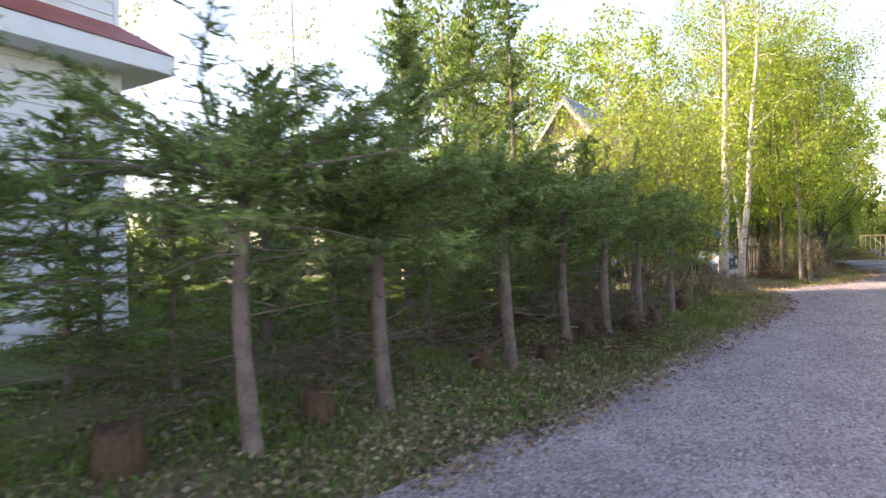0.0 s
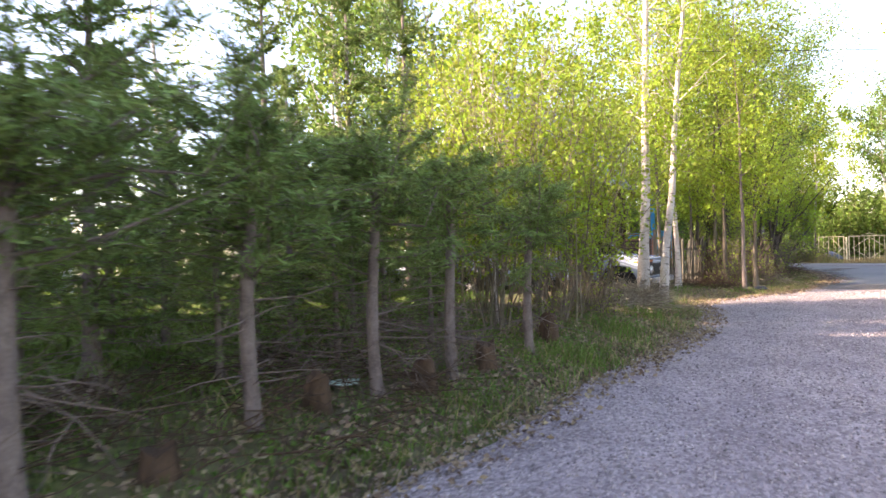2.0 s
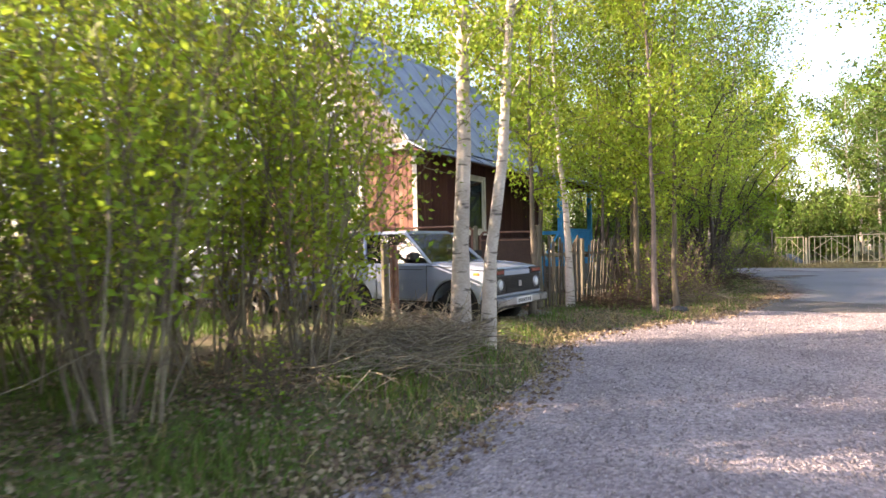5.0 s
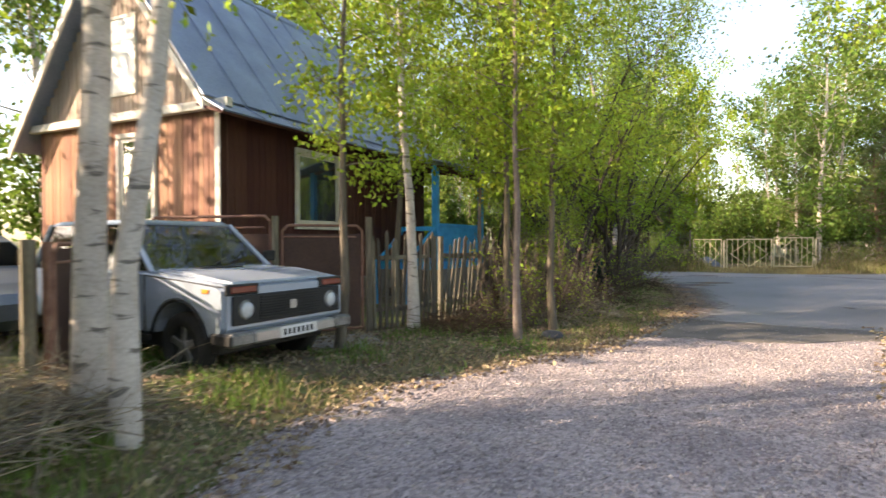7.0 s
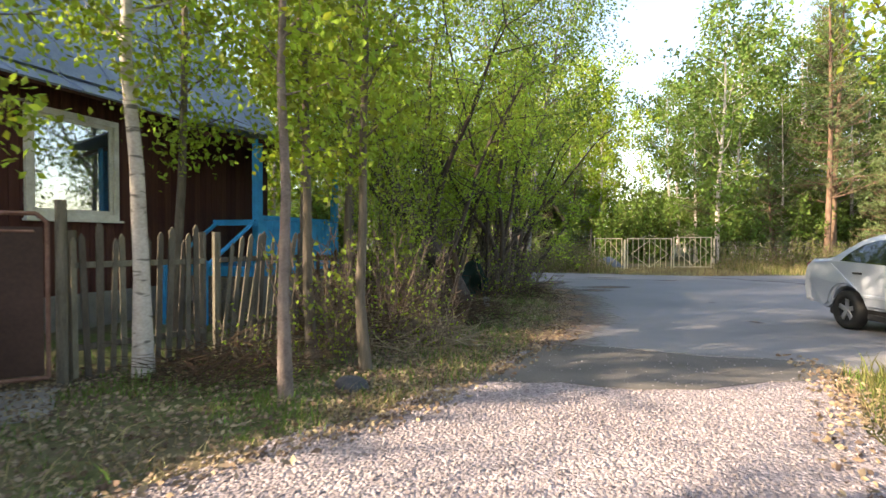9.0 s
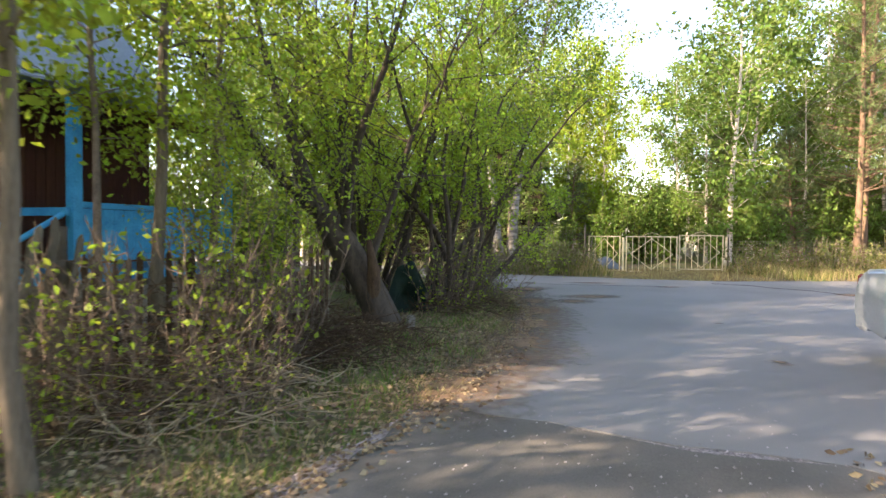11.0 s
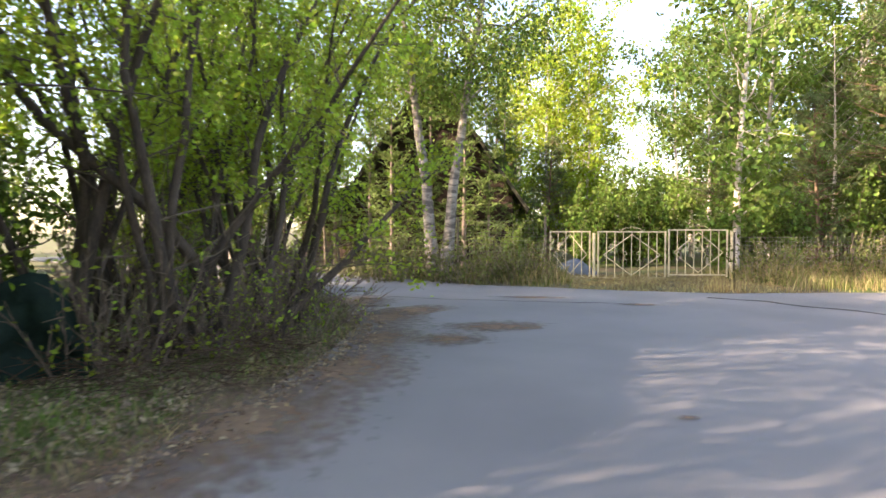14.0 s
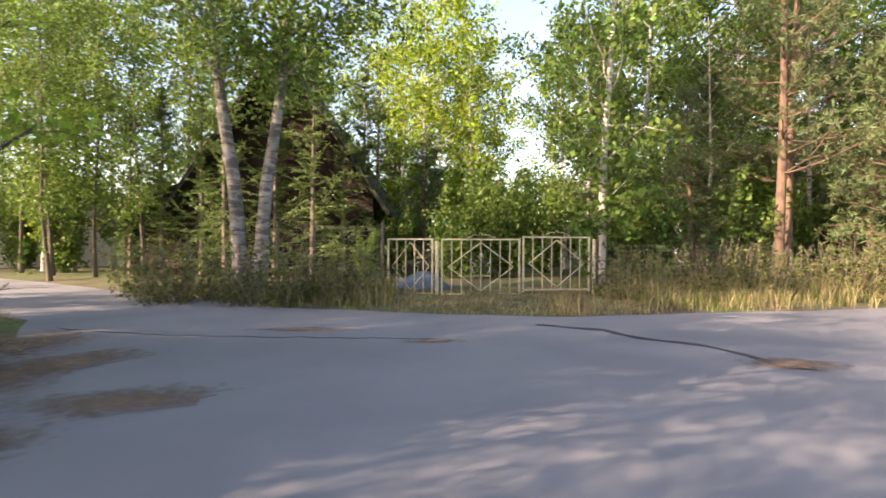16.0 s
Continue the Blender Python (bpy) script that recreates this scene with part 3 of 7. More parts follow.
def broadleaf(name, seed, height, radius, start, spread, leaves, leaf, bark, foliage, limbs=26, lean=(0, 0), droop=0.15, wide=0.6, label="", rise=0.9, twigs=4, bend=0.25):
    """A tree with a tapered trunk, limbs and a crown of many small leaves."""
    rng = np.random.default_rng(seed)
    tree = thing(name, Matrix(), label, "tree")
    t = np.linspace(0, 1, 10)
    wob = np.cumsum(rng.normal(size=(10, 2)) * 0.02 * height / 10 * 2, 0)
    pts = np.stack([lean[0] * t + wob[:, 0], lean[1] * t + wob[:, 1], t * height - 0.08], 1)
    rad = radius * (1.0 - 0.93 * t ** 0.9)
    rad[0] *= 1.3
    tubes("trunk", [(pts, rad)], bark, tree, sides=10)
    runs, centres = [], []
    for i in range(limbs):
        q = start + (1 - start) * (i + rng.uniform()) / limbs * 0.97
        base = np.array([np.interp(q, t, pts[:, k]) for k in range(3)])
        a = i * 2.4 + rng.uniform(-0.5, 0.5)
        shape = math.sin(math.pi * min(1, max(0.06, (1 - (q - start) / (1 - start)) ** 0.75 * 0.92 + 0.05))) ** 0.7
        ln = spread * max(0.22, shape) * rng.uniform(0.7, 1.2)
        run = limb_points(rng, base, (math.cos(a), math.sin(a), rise * rng.uniform(0.3, 1.2)), ln, bend, 0.05)
        r0 = max(0.006, np.interp(q, t, rad) * 0.42)
        runs.append((run, np.linspace(r0, 0.004, len(run))))
        for _ in range(twigs):
            k = rng.integers(1, len(run))
            d = run[k] - run[k - 1] + rng.normal(size=3) * 0.25 * ln / 3
            d[2] -= droop * np.linalg.norm(d)
            sub = limb_points(rng, run[k], d, ln * rng.uniform(0.25, 0.5), 0.4, -droop, 2)
            runs.append((sub, np.linspace(r0 * 0.4 + 0.002, 0.002, len(sub))))
            centres.append(sub)
        centres.append(run[2:])
    tubes("branchwork", runs, bark, tree, sides=3)["kind"] = "stuff"
    segs = np.concatenate([np.repeat(np.stack([c[:-1], c[1:]], 1), 1, 0) for c in centres])
    pick = rng.integers(0, len(segs), leaves)
    f = rng.uniform(size=(leaves, 1))
    pos = segs[pick, 0] * (1 - f) + segs[pick, 1] * f
    pos = pos + rng.normal(size=pos.shape) * np.array([1, 1, 0.9]) * spread * 0.09
    pos[:, 2] -= np.abs(rng.normal(size=leaves)) * droop * spread * 0.3
    v, fc = leaf_arrays(rng, pos, leaf, wide, 0.4)
    crown = mesh_part("crown", fast_mesh("crown", v, fc), foliage, tree)
    crown["kind"] = "stuff"
    return tree


def spruce(name, seed, height, radius, bare, spread, label, dense=1.0, needle=0.07, lean=(0, 0)):
    """A spruce whose whorls of branches carry needled twigs; the lower trunk is bare."""
    rng = np.random.default_rng(seed)
    tree = thing(name, Matrix(), label, "tree")
    t = np.linspace(0, 1, 9)
    pts = np.stack([lean[0] * t + 0.02 * np.sin(t * 5 + seed), lean[1] * t + 0.02 * np.cos(t * 4 + seed), t * height - 0.1], 1)
    rad = radius * (1 - 0.9 * t)
    rad[0] *= 1.25
    tubes("trunk", [(pts, rad)], M["spruce_bark"], tree, sides=10)
    runs, mids, aims = [], [], []
    z = bare
    while z < height - 0.08:
        q = (z - bare) / (height - bare)
        ln = spread * (1 - q) ** 0.6 + 0.14
        for k in range(6 if height < 4 else 5):
            a = rng.uniform(0, math.tau)
            base = np.array([np.interp(z / height, t, pts[:, 0]), np.interp(z / height, t, pts[:, 1]), z])
            rise = 0.05 + 0.7 * q + rng.normal() * 0.28
            run = limb_points(rng, base, (math.cos(a), math.sin(a), rise), ln * rng.uniform(0.35, 1.3), 0.3, 0.06, 5)
            runs.append((run, np.linspace(0.012 * (1 - 0.6 * q) + 0.003, 0.003, len(run))))
            for j in range(1, len(run)):
                d = run[j] - run[j - 1]
                for s in (-1, 1):
                    side = np.cross(d, (0, 0, 1)) * s
                    for _ in range(2):
                        p = run[j - 1] + d * rng.uniform()
                        w = d * 0.8 + side * rng.uniform(0.5, 1.3) + rng.normal(size=3) * 0.03
                        w[2] -= 0.03
                        sub = np.array([p, p + w * 0.5, p + w + np.array([0, 0, -0.03])]) if ln > 0.3 else np.array([p, p + w * 0.4, p + w * 0.8])
                        if rng.uniform() < 0.25:
                            runs.append((sub, [0.004, 0.003, 0.002]))
                        m = int(16 * dense)
                        f = rng.uniform(size=(m, 1)) * 2
                        mids.append(np.where(f < 1, sub[0] + (sub[1] - sub[0]) * f, sub[1] + (sub[2] - sub[1]) * (f - 1)))
                        aims.append(np.repeat((w / (np.linalg.norm(w) + 1e-6))[None], m, 0))
                m = int(12 * dense)
                mids.append(run[j - 1] + d * rng.uniform(size=(m, 1)))
                aims.append(np.repeat((d / (np.linalg.norm(d) + 1e-6))[None], m, 0))
        z += rng.uniform(0.13, 0.22) * max(1, height / 4)
    for k in range(3 if height < 4 else 0):
        a, out = rng.uniform(0, math.tau), rng.uniform(0.3, 1.0)
        base = np.array([0, 0, bare + rng.uniform(0.1, 0.5)])
        top = height + rng.uniform(-0.3, 0.55)
        way = np.array([math.cos(a), math.sin(a), 0])
        run = np.array([base, base + way * out * 0.7 + [0, 0, 0.12], base + way * out + [0, 0, 0.4], [*(way * out * 1.1)[:2], (base[2] + top) / 2 + 0.2], [*(way * out * 1.2)[:2], top]])
        run[1:] += rng.normal(size=(4, 3)) * 0.05
        runs.append((run, [0.02, 0.017, 0.013, 0.009, 0.004]))
        for j in range(1, 5):
            d = run[j] - run[j - 1]
            for _ in range(9):
                p = run[j - 1] + d * rng.uniform()
                w = rng.normal(size=3) * 0.14 * (1.3 - 0.2 * j) + d / np.linalg.norm(d) * 0.16
                m = int(14 * dense)
                mids.append(p + w * rng.uniform(size=(m, 1)))
                aims.append(np.repeat((w / np.linalg.norm(w))[None], m, 0))
            m = int(30 * dense)
            mids.append(run[j - 1] + d * rng.uniform(size=(m, 1)))
            aims.append(np.repeat((d / np.linalg.norm(d))[None], m, 0))
    for k in range(10):
        a, zz = rng.uniform(0, math.tau), rng.uniform(0.35, 1) * bare
        run = limb_points(rng, (0, 0, zz), (math.cos(a), math.sin(a), -0.1), rng.uniform(0.2, 0.8), 0.3, 0, 4)
        runs.append((run, np.linspace(0.008, 0.002, len(run))))
    tubes("branchwork", runs, M["spruce_bark"], tree, sides=3)["kind"] = "stuff"
    mids, aims = np.concatenate(mids), np.concatenate(aims)
    v, fc = leaf_arrays(rng, mids + rng.normal(size=mids.shape) * 0.012, needle, 0.2, 0.05, aims + rng.normal(size=aims.shape) * 0.35)
    crown = mesh_part("crown", fast_mesh("crown", v, fc), M["needle"], tree)
    crown["kind"] = "stuff"
    return tree


def pruned_spruce(seed, height, radius, bare, spread, full, label):
    """A topped spruce: bare grey trunk, a broad flat crown of lying boughs, and upswept leaders."""
    rng = np.random.default_rng(seed)
    tree = thing("spruce_tree", Matrix(), label, "tree")
    t = np.linspace(0, 1, 9)
    top = height * 0.86
    pts = np.stack([0.03 * np.sin(t * 5 + seed), 0.03 * np.cos(t * 4 + seed), t * top - 0.1], 1)
    rad = radius * (1 - 0.3 * t) * (1 + 0.06 * np.sin(t * 23 + seed))
    rad[0] *= 1.3
    verts, faces = tube_arrays(pts, rad, 10)
    cap = np.array([[8 * 10 + k, 8 * 10 + k + 1, 8 * 10 + 9 - k - 1, 8 * 10 + 9 - k] for k in range(4)])
    mesh_part("trunk", fast_mesh("trunk", verts, np.concatenate([faces, cap])), M["spruce_bark"], tree, "", True)
    runs, mids, aims = [], [], []

    def needles(a, b, count):
        d = b - a
        mids.append(a + d * rng.uniform(size=(count, 1)))
        aims.append(np.repeat((d / (np.linalg.norm(d) + 1e-6))[None], count, 0))

    def bough(run, fan, thick, dense):
        runs.append((run, np.linspace(thick, 0.003, len(run))))
        n = len(run)
        for j in range(1, n):
            d = run[j] - run[j - 1]
            unit = d / (np.linalg.norm(d) + 1e-6)
            for side in (-1, 1):
                for _ in range(3):
                    p = run[j - 1] + d * rng.uniform()
                    out = np.cross(unit, (0, 0, 1)) * side
                    w = (unit * rng.uniform(0.5, 1.0) + out * rng.uniform(0.4, 1.0) + rng.normal(size=3) * 0.22) * fan * (1.15 - 0.75 * j / n)
                    tip = p + w + np.array([0, 0, -0.05 * rng.uniform(0, 1.4)])
                    needles(p, (p + tip) / 2 + [0, 0, 0.012], int(10 * dense))
                    needles((p + tip) / 2 + [0, 0, 0.012], tip, int(10 * dense))
                    if rng.uniform() < 0.2:
                        runs.append((np.array([p, (p + tip) / 2, tip]), [0.004, 0.003, 0.002]))
            needles(run[j - 1], run[j], int(16 * dense))

    boughs = int(30 * full)
    for i in range(boughs):
        q = ((i + rng.uniform()) / boughs) ** 0.75
        z = bare + (top - bare) * q
        a = i * 2.4 + rng.uniform(-0.6, 0.6)
        ln = spread * rng.uniform(0.5, 1.12) * (1 - 0.25 * q)
        run = limb_points(rng, (pts[-1, 0] * q, pts[-1, 1] * q, z), (math.cos(a), math.sin(a), rng.uniform(-0.22, 0.25) + 0.4 * q), ln, 0.28, 0.07, 6)
        bough(run, 0.32, 0.014, 0.45 + 0.4 * q)
    for i in range(int(6 * full)):
        a, out = rng.uniform(0, math.tau), rng.uniform(0.1, 0.75) * spread
        way = np.array([math.cos(a), math.sin(a), 0])
        z = bare + (top - bare) * rng.uniform(0.4, 0.9)
        up = top + rng.uniform(0.05, 0.6)
        run = np.array([[0, 0, z], way * out * 0.6 + [0, 0, z + 0.08], way * out + [0, 0, (z + up) / 2 - 0.1], way * out * 1.15 + [0, 0, up - 0.25], way * out * rng.uniform(1.1, 1.5) + [0, 0, up]])
        run[1:] += rng.normal(size=(4, 3)) * 0.05
        bough(run, 0.2, 0.015, 0.55)
    for k in range(18):
        a, zz = rng.uniform(0, math.tau), rng.uniform(0.3, 1.05) * bare
        run = limb_points(rng, (0, 0, zz), (math.cos(a), math.sin(a), rng.uniform(-0.3, 0.15)), rng.uniform(0.15, 1.0), 0.3, 0, 4)
        runs.append((run, np.linspace(0.008, 0.002, len(run))))
        for _ in range(2):
            sub = limb_points(rng, run[2], rng.normal(size=3), rng.uniform(0.1, 0.35), 0.4, 0, 2)
            runs.append((sub, np.linspace(0.004, 0.0015, len(sub))))
    tubes("branchwork", runs, M["spruce_bark"], tree, sides=3)["kind"] = "stuff"
    mids, aims = np.concatenate(mids), np.concatenate(aims)
    v, fc = leaf_arrays(rng, mids + rng.normal(size=mids.shape) * 0.014, 0.075, 0.17, 0.05, aims + rng.normal(size=aims.shape) * 0.4)
    mesh_part("crown", fast_mesh("crown", v, fc), M["needle"], tree)["kind"] = "stuff"
    return tree


def willow_clump(seed, stems, height, leaves, label, leaning=None, low=0.3):
    """Several dark stems from one foot that fan out, fork and carry loose sprays of leaves."""
    rr = np.random.default_rng(seed)
    tree = thing("willow_tree", Matrix(), label, "tree")
    twigs, segs = [], []
    for i in range(stems):
        a = i * math.tau / stems + rr.uniform(-0.4, 0.4)
        lean = rr.uniform(0.03, 0.24)
        way = (math.cos(a) * lean, math.sin(a) * lean, 1.0)
        ln, r0 = height * rr.uniform(0.7, 1.1), rr.uniform(0.03, 0.07)
        if leaning and i == 0:
            way, r0, ln = leaning, 0.062, height * 0.55
        o = rr.uniform(0.08, 0.38)
        run = limb_points(rr, (math.cos(a) * o, math.sin(a) * o, -0.08), way, ln, 0.4 if leaning and i == 0 else 0.3, 0.1, 10)
        tubes("stem", [(run, np.linspace(r0 * 1.15, 0.01, len(run)))], M["old_willow_bark"], tree, sides=8)
        for k in range(2, len(run)):
            share = k / (len(run) - 1)
            for _ in range(3 if share > low else 1):
                e = rr.normal(size=3) * 0.8 + (run[k] - run[k - 1]) / np.linalg.norm(run[k] - run[k - 1])
                sub = limb_points(rr, run[k] * 0.7 + run[k - 1] * 0.3, e, rr.uniform(0.5, 1.7) * (1.1 - 0.4 * share), 0.35, 0.06, 4)
                twigs.append((sub, np.linspace(max(0.006, r0 * 0.28 * (1.2 - share)), 0.002, len(sub))))
                if share > low:
                    segs.append(np.stack([sub[1:-1], sub[2:]], 1))
    for k in range(16):
        a = rr.uniform(0, math.tau)
        run = limb_points(rr, (math.cos(a) * 0.3, math.sin(a) * 0.3, -0.05), (math.cos(a) * 0.7, math.sin(a) * 0.7, rr.uniform(0.3, 1.4)), rr.uniform(0.5, 1.6), 0.3, 0.03, 4)
        twigs.append((run, np.linspace(0.009, 0.002, len(run))))
    tubes("branchwork", twigs, M["willow_bark"], tree, sides=3)["kind"] = "stuff"
    segs = np.concatenate(segs)
    pick, f = rr.integers(0, len(segs), leaves), rr.uniform(size=(leaves, 1))
    pos = segs[pick, 0] * (1 - f) + segs[pick, 1] * f + rr.normal(size=(leaves, 3)) * (0.10, 0.10, 0.06)
    v, fc = leaf_arrays(rr, pos, 0.075, 0.6, 0.35)
    mesh_part("crown", fast_mesh("crown", v, fc), M["leaf_willow"], tree)["kind"] = "stuff"
    return tree


def pine(name, seed, height, radius, bare, spread, label, dense=1.0, needle=0.16):
    """A pine with an orange trunk and tufts of long needles at the branch ends."""
    rng = np.random.default_rng(seed)
    tree = thing(name, Matrix(), label, "tree")
    t = np.linspace(0, 1, 9)
    pts = np.stack([0.12 * np.sin(t * 4 + seed), 0.12 * np.cos(t * 3 + seed) - 0.12, t * height - 0.1], 1)
    tubes("trunk", [(pts, radius * (1 - 0.8 * t))], M["pine_bark"], tree, sides=9)
    runs, tufts = [], []
    z = bare
    while z < height - 0.2:
        q = (z - bare) / (height - bare)
        for k in range(4):
            a = rng.uniform(0, math.tau)
            ln = spread * (1 - 0.75 * q) * rng.uniform(0.6, 1.15)
            run = limb_points(rng, (np.interp(z / height, t, pts[:, 0]), np.interp(z / height, t, pts[:, 1]), z), (math.cos(a), math.sin(a), 0.1 + 0.5 * q), ln, 0.3, 0.12, 5)
            runs.append((run, np.linspace(0.03 * (1 - 0.6 * q), 0.006, len(run))))
            for j in range(2, len(run)):
                for _ in range(2):
                    e = run[j] + rng.normal(size=3) * np.array([1, 1, 0.5]) * ln * 0.17
                    runs.append((np.array([run[j - 1], (run[j - 1] + e) / 2, e]), [0.008, 0.006, 0.004]))
                    tufts.append(e)
        z += rng.uniform(0.35, 0.6) * max(0.6, height / 12)
    tubes("branchwork", runs, M["pine_bark"], tree, sides=3)["kind"] = "stuff"
    tufts = np.array(tufts)
    m = int(26 * dense)
    dirs = rng.normal(size=(len(tufts), m, 3)) + np.array([0, 0, 0.3])
    dirs /= np.linalg.norm(dirs, axis=2)[..., None]
    mids = (tufts[:, None] + dirs * needle * 0.55).reshape(-1, 3)
    v, fc = leaf_arrays(rng, mids, needle, 0.13, 0.0, dirs.reshape(-1, 3) * 1.6)
    crown = mesh_part("crown", fast_mesh("crown", v, fc), M["pine_needle"], tree)
    crown["kind"] = "stuff"
    return tree


def shrub(name, seed, stems, height, spread, leaves, leaf, bark, foliage, label, leaf_from=0.3, thick=0.014, subs=2):
    """Many thin stems from one foot, leafy in their upper part."""
    rng = np.random.default_rng(seed)
    bush = thing(name, Matrix(), label, "shrub")
    runs, segs = [], []
    for i in range(stems):
        a, o = rng.uniform(0, math.tau), rng.uniform(0, 0.35) ** 0.8
        d = np.array([math.cos(a), math.sin(a), 0]) * spread * rng.uniform(0.15, 1.0) + np.array([0, 0, height * rng.uniform(0.55, 1.05)])
        run = limb_points(rng, (math.cos(a) * o, math.sin(a) * o, -0.05), d, np.linalg.norm(d), 0.27, 0.12, 7)
        runs.append((run, np.linspace(thick * rng.uniform(0.6, 1.3), 0.003, len(run))))
        for k in range(2, len(run)):
            for _ in range(subs):
                e = rng.normal(size=3) * 0.5 + (run[k] - run[k - 1]) / (np.linalg.norm(run[k] - run[k - 1]) + 1e-6)
                sub = limb_points(rng, run[k - 1], e, height * rng.uniform(0.08, 0.2), 0.4, 0.1, 2)
                runs.append((sub, np.linspace(0.005, 0.002, len(sub))))
                if k / 7 > leaf_from:
                    segs.append(np.stack([sub[:-1], sub[1:]], 1))
        first = int(7 * leaf_from)
        segs.append(np.stack([run[first:-1], run[first + 1:]], 1))
    tubes("stemwork", runs, bark, bush, sides=3)["kind"] = "stuff"
    segs = np.concatenate(segs)
    pick, f = rng.integers(0, len(segs), leaves), rng.uniform(size=(leaves, 1))
    pos = segs[pick, 0] * (1 - f) + segs[pick, 1] * f + rng.normal(size=(leaves, 3)) * 0.05 * height / 2
    v, fc = leaf_arrays(rng, pos, leaf, 0.55, 0.2)
    crown = mesh_part("foliage", fast_mesh("foliage", v, fc), foliage, bush)
    crown["kind"] = "stuff"
    return bush


def stand(ob, x, y, turn=0.0, size=1.0, z=None):
    """Sets a plant down on the ground."""
    ob.matrix_basis = pose(x, y, float(ground_z(x, y)) if z is None else z, 0, 0, turn) @ Matrix.Scale(size, 4)
    return ob


def again(ob, x, y, turn=0.0, size=1.0):
    c = copy_thing(ob, Matrix())
    c.matrix_basis = pose(x, y, float(ground_z(x, y)), 0, 0, turn) @ Matrix.Scale(size, 4)
    return c


rng = np.random.default_rng(7)

# pruned spruce row along the lane
ROW = [(-6.75, -8.75, 2.2, 0.6, 1.85, 1), (-5.5, -7.55, 2.2, 1.5, 1.75, 1), (-5.03, -6.45, 2.1, 1.15, 1.4, 1), (-4.3, -4.87, 2.3, 1.1, 1.4, 0.9), (-3.85, -3.6, 2.2, 0.85, 1.15, 0.85), (-3.4, -2.55, 2.3, 0.95, 1.1, 0.75), (-2.95, -1.8, 2.15, 0.95, 0.95, 0.42), (-2.4, -0.4, 2.0, 0.9, 0.85, 0.5)]
for i, (x, y, h, bare, wide, full) in enumerate(ROW):
    s = pruned_spruce(20 + i, h, 0.066 if i < 4 else 0.056, bare, wide, full, "pruned spruce with a bare grey lower trunk and dense dark crown" if full > 0.6 else "pruned spruce with a cut-off trunk and thin ragged boughs")
    tagged(stand(s, x, y, 40 * i), group="spruce row")
inner = spruce("spruce_tree", 41, 4.6, 0.08, 0.5, 1.25, "young dark green spruce in the yard behind the row", 0.42, needle=0.1)
stand(inner, -6.3, -2.6)
for x, y, s in [(-7.6, -4.4, 0.8), (-5.9, 0.3, 0.85), (-4.6, 0.6, 0.6), (-8.2, -0.6, 0.9), (-4.4, 2.2, 0.55), (-6.9, 1.6, 0.8), (-7.0, -6.6, 0.5), (-6.1, -5.3, 0.48), (-5.5, -4.0, 0.5), (-4.9, -2.6, 0.48), (-4.3, -1.5, 0.5), (-3.6, -0.4, 0.45), (-7.8, -2.2, 0.7), (-7.0, -0.9, 0.6), (-8.8, -3.4, 0.75), (-9.4, -1.6, 0.85), (-8.6, -7.6, 0.5), (-5.2, -1.6, 0.62), (-4.9, 0.2, 0.6), (-6.2, -0.4, 0.65), (-5.6, 1.6, 0.7), (-4.0, 1.4, 0.6), (-7.2, 2.6, 0.8), (-9.0, 1.5, 0.8), (-10.5, 0.0, 0.8), (-7.8, -7.0, 0.55), (-8.5, -6.1, 0.55), (-9.3, -8.6, 0.55)]:
    again(inner, x, y, x * 50, s)
tall = spruce("spruce_tree", 44, 9.6, 0.14, 0.6, 1.9, "tall dark spruce behind the hedge row", 0.32, needle=0.17)
stand(tall, -6.6, 7.5)
again(tall, -9.6, 5.4, 70, 0.95)
again(tall, -7.4, 5.6, 260, 0.85)

# the two white birches beside the parked car, and thinner trunks along the lane
b = broadleaf("birch_tree", 1, 11.0, 0.115, 0.30, 2.0, 5200, 0.075, M["birch"], M["leaf"], 30, (0.25, -0.1), 0.25, label="white birch with black bark marks beside the lane", rise=1.1)
stand(b, -0.80, 5.50)
b = broadleaf("birch_tree", 2, 10.5, 0.085, 0.27, 1.9, 4800, 0.075, M["birch"], M["leaf"], 30, (0.75, 0.35), 0.25, label="slender white birch leaning slightly beside its twin", rise=1.1)
stand(b, -0.42, 5.36)
birch_c = broadleaf("birch_tree", 3, 9.5, 0.085, 0.30, 1.9, 6800, 0.08, M["birch"], M["leaf"], 28, (-0.25, 0.2), 0.25, label="slim white birch in front of the picket fence", rise=0.9)
stand(birch_c, 0.43, 10.55)
thin = broadleaf("young_tree", 4, 8.0, 0.062, 0.28, 1.9, 5200, 0.085, M["willow_bark"], M["leaf"], 26, (0.2, 0.1), 0.2, label="thin grey-green trunk with fresh yellow-green leaves", rise=0.9)
stand(thin, -0.15, 8.95)
brown = broadleaf("young_tree", 5, 8.5, 0.055, 0.30, 1.9, 5600, 0.085, M["spruce_bark"], M["leaf"], 28, (-0.15, 0.1), 0.2, label="thin reddish-brown trunk at the lane's edge", rise=0.9)
stand(brown, 2.1, 9.8)
again(thin, 1.95, 11.3, 120, 1.05)
again(thin, 2.6, 10.85, 200, 0.95)
for x, y, s in [(1.3, 13.6, 0.9)]:
    again(brown, x, y, x * 70, s)

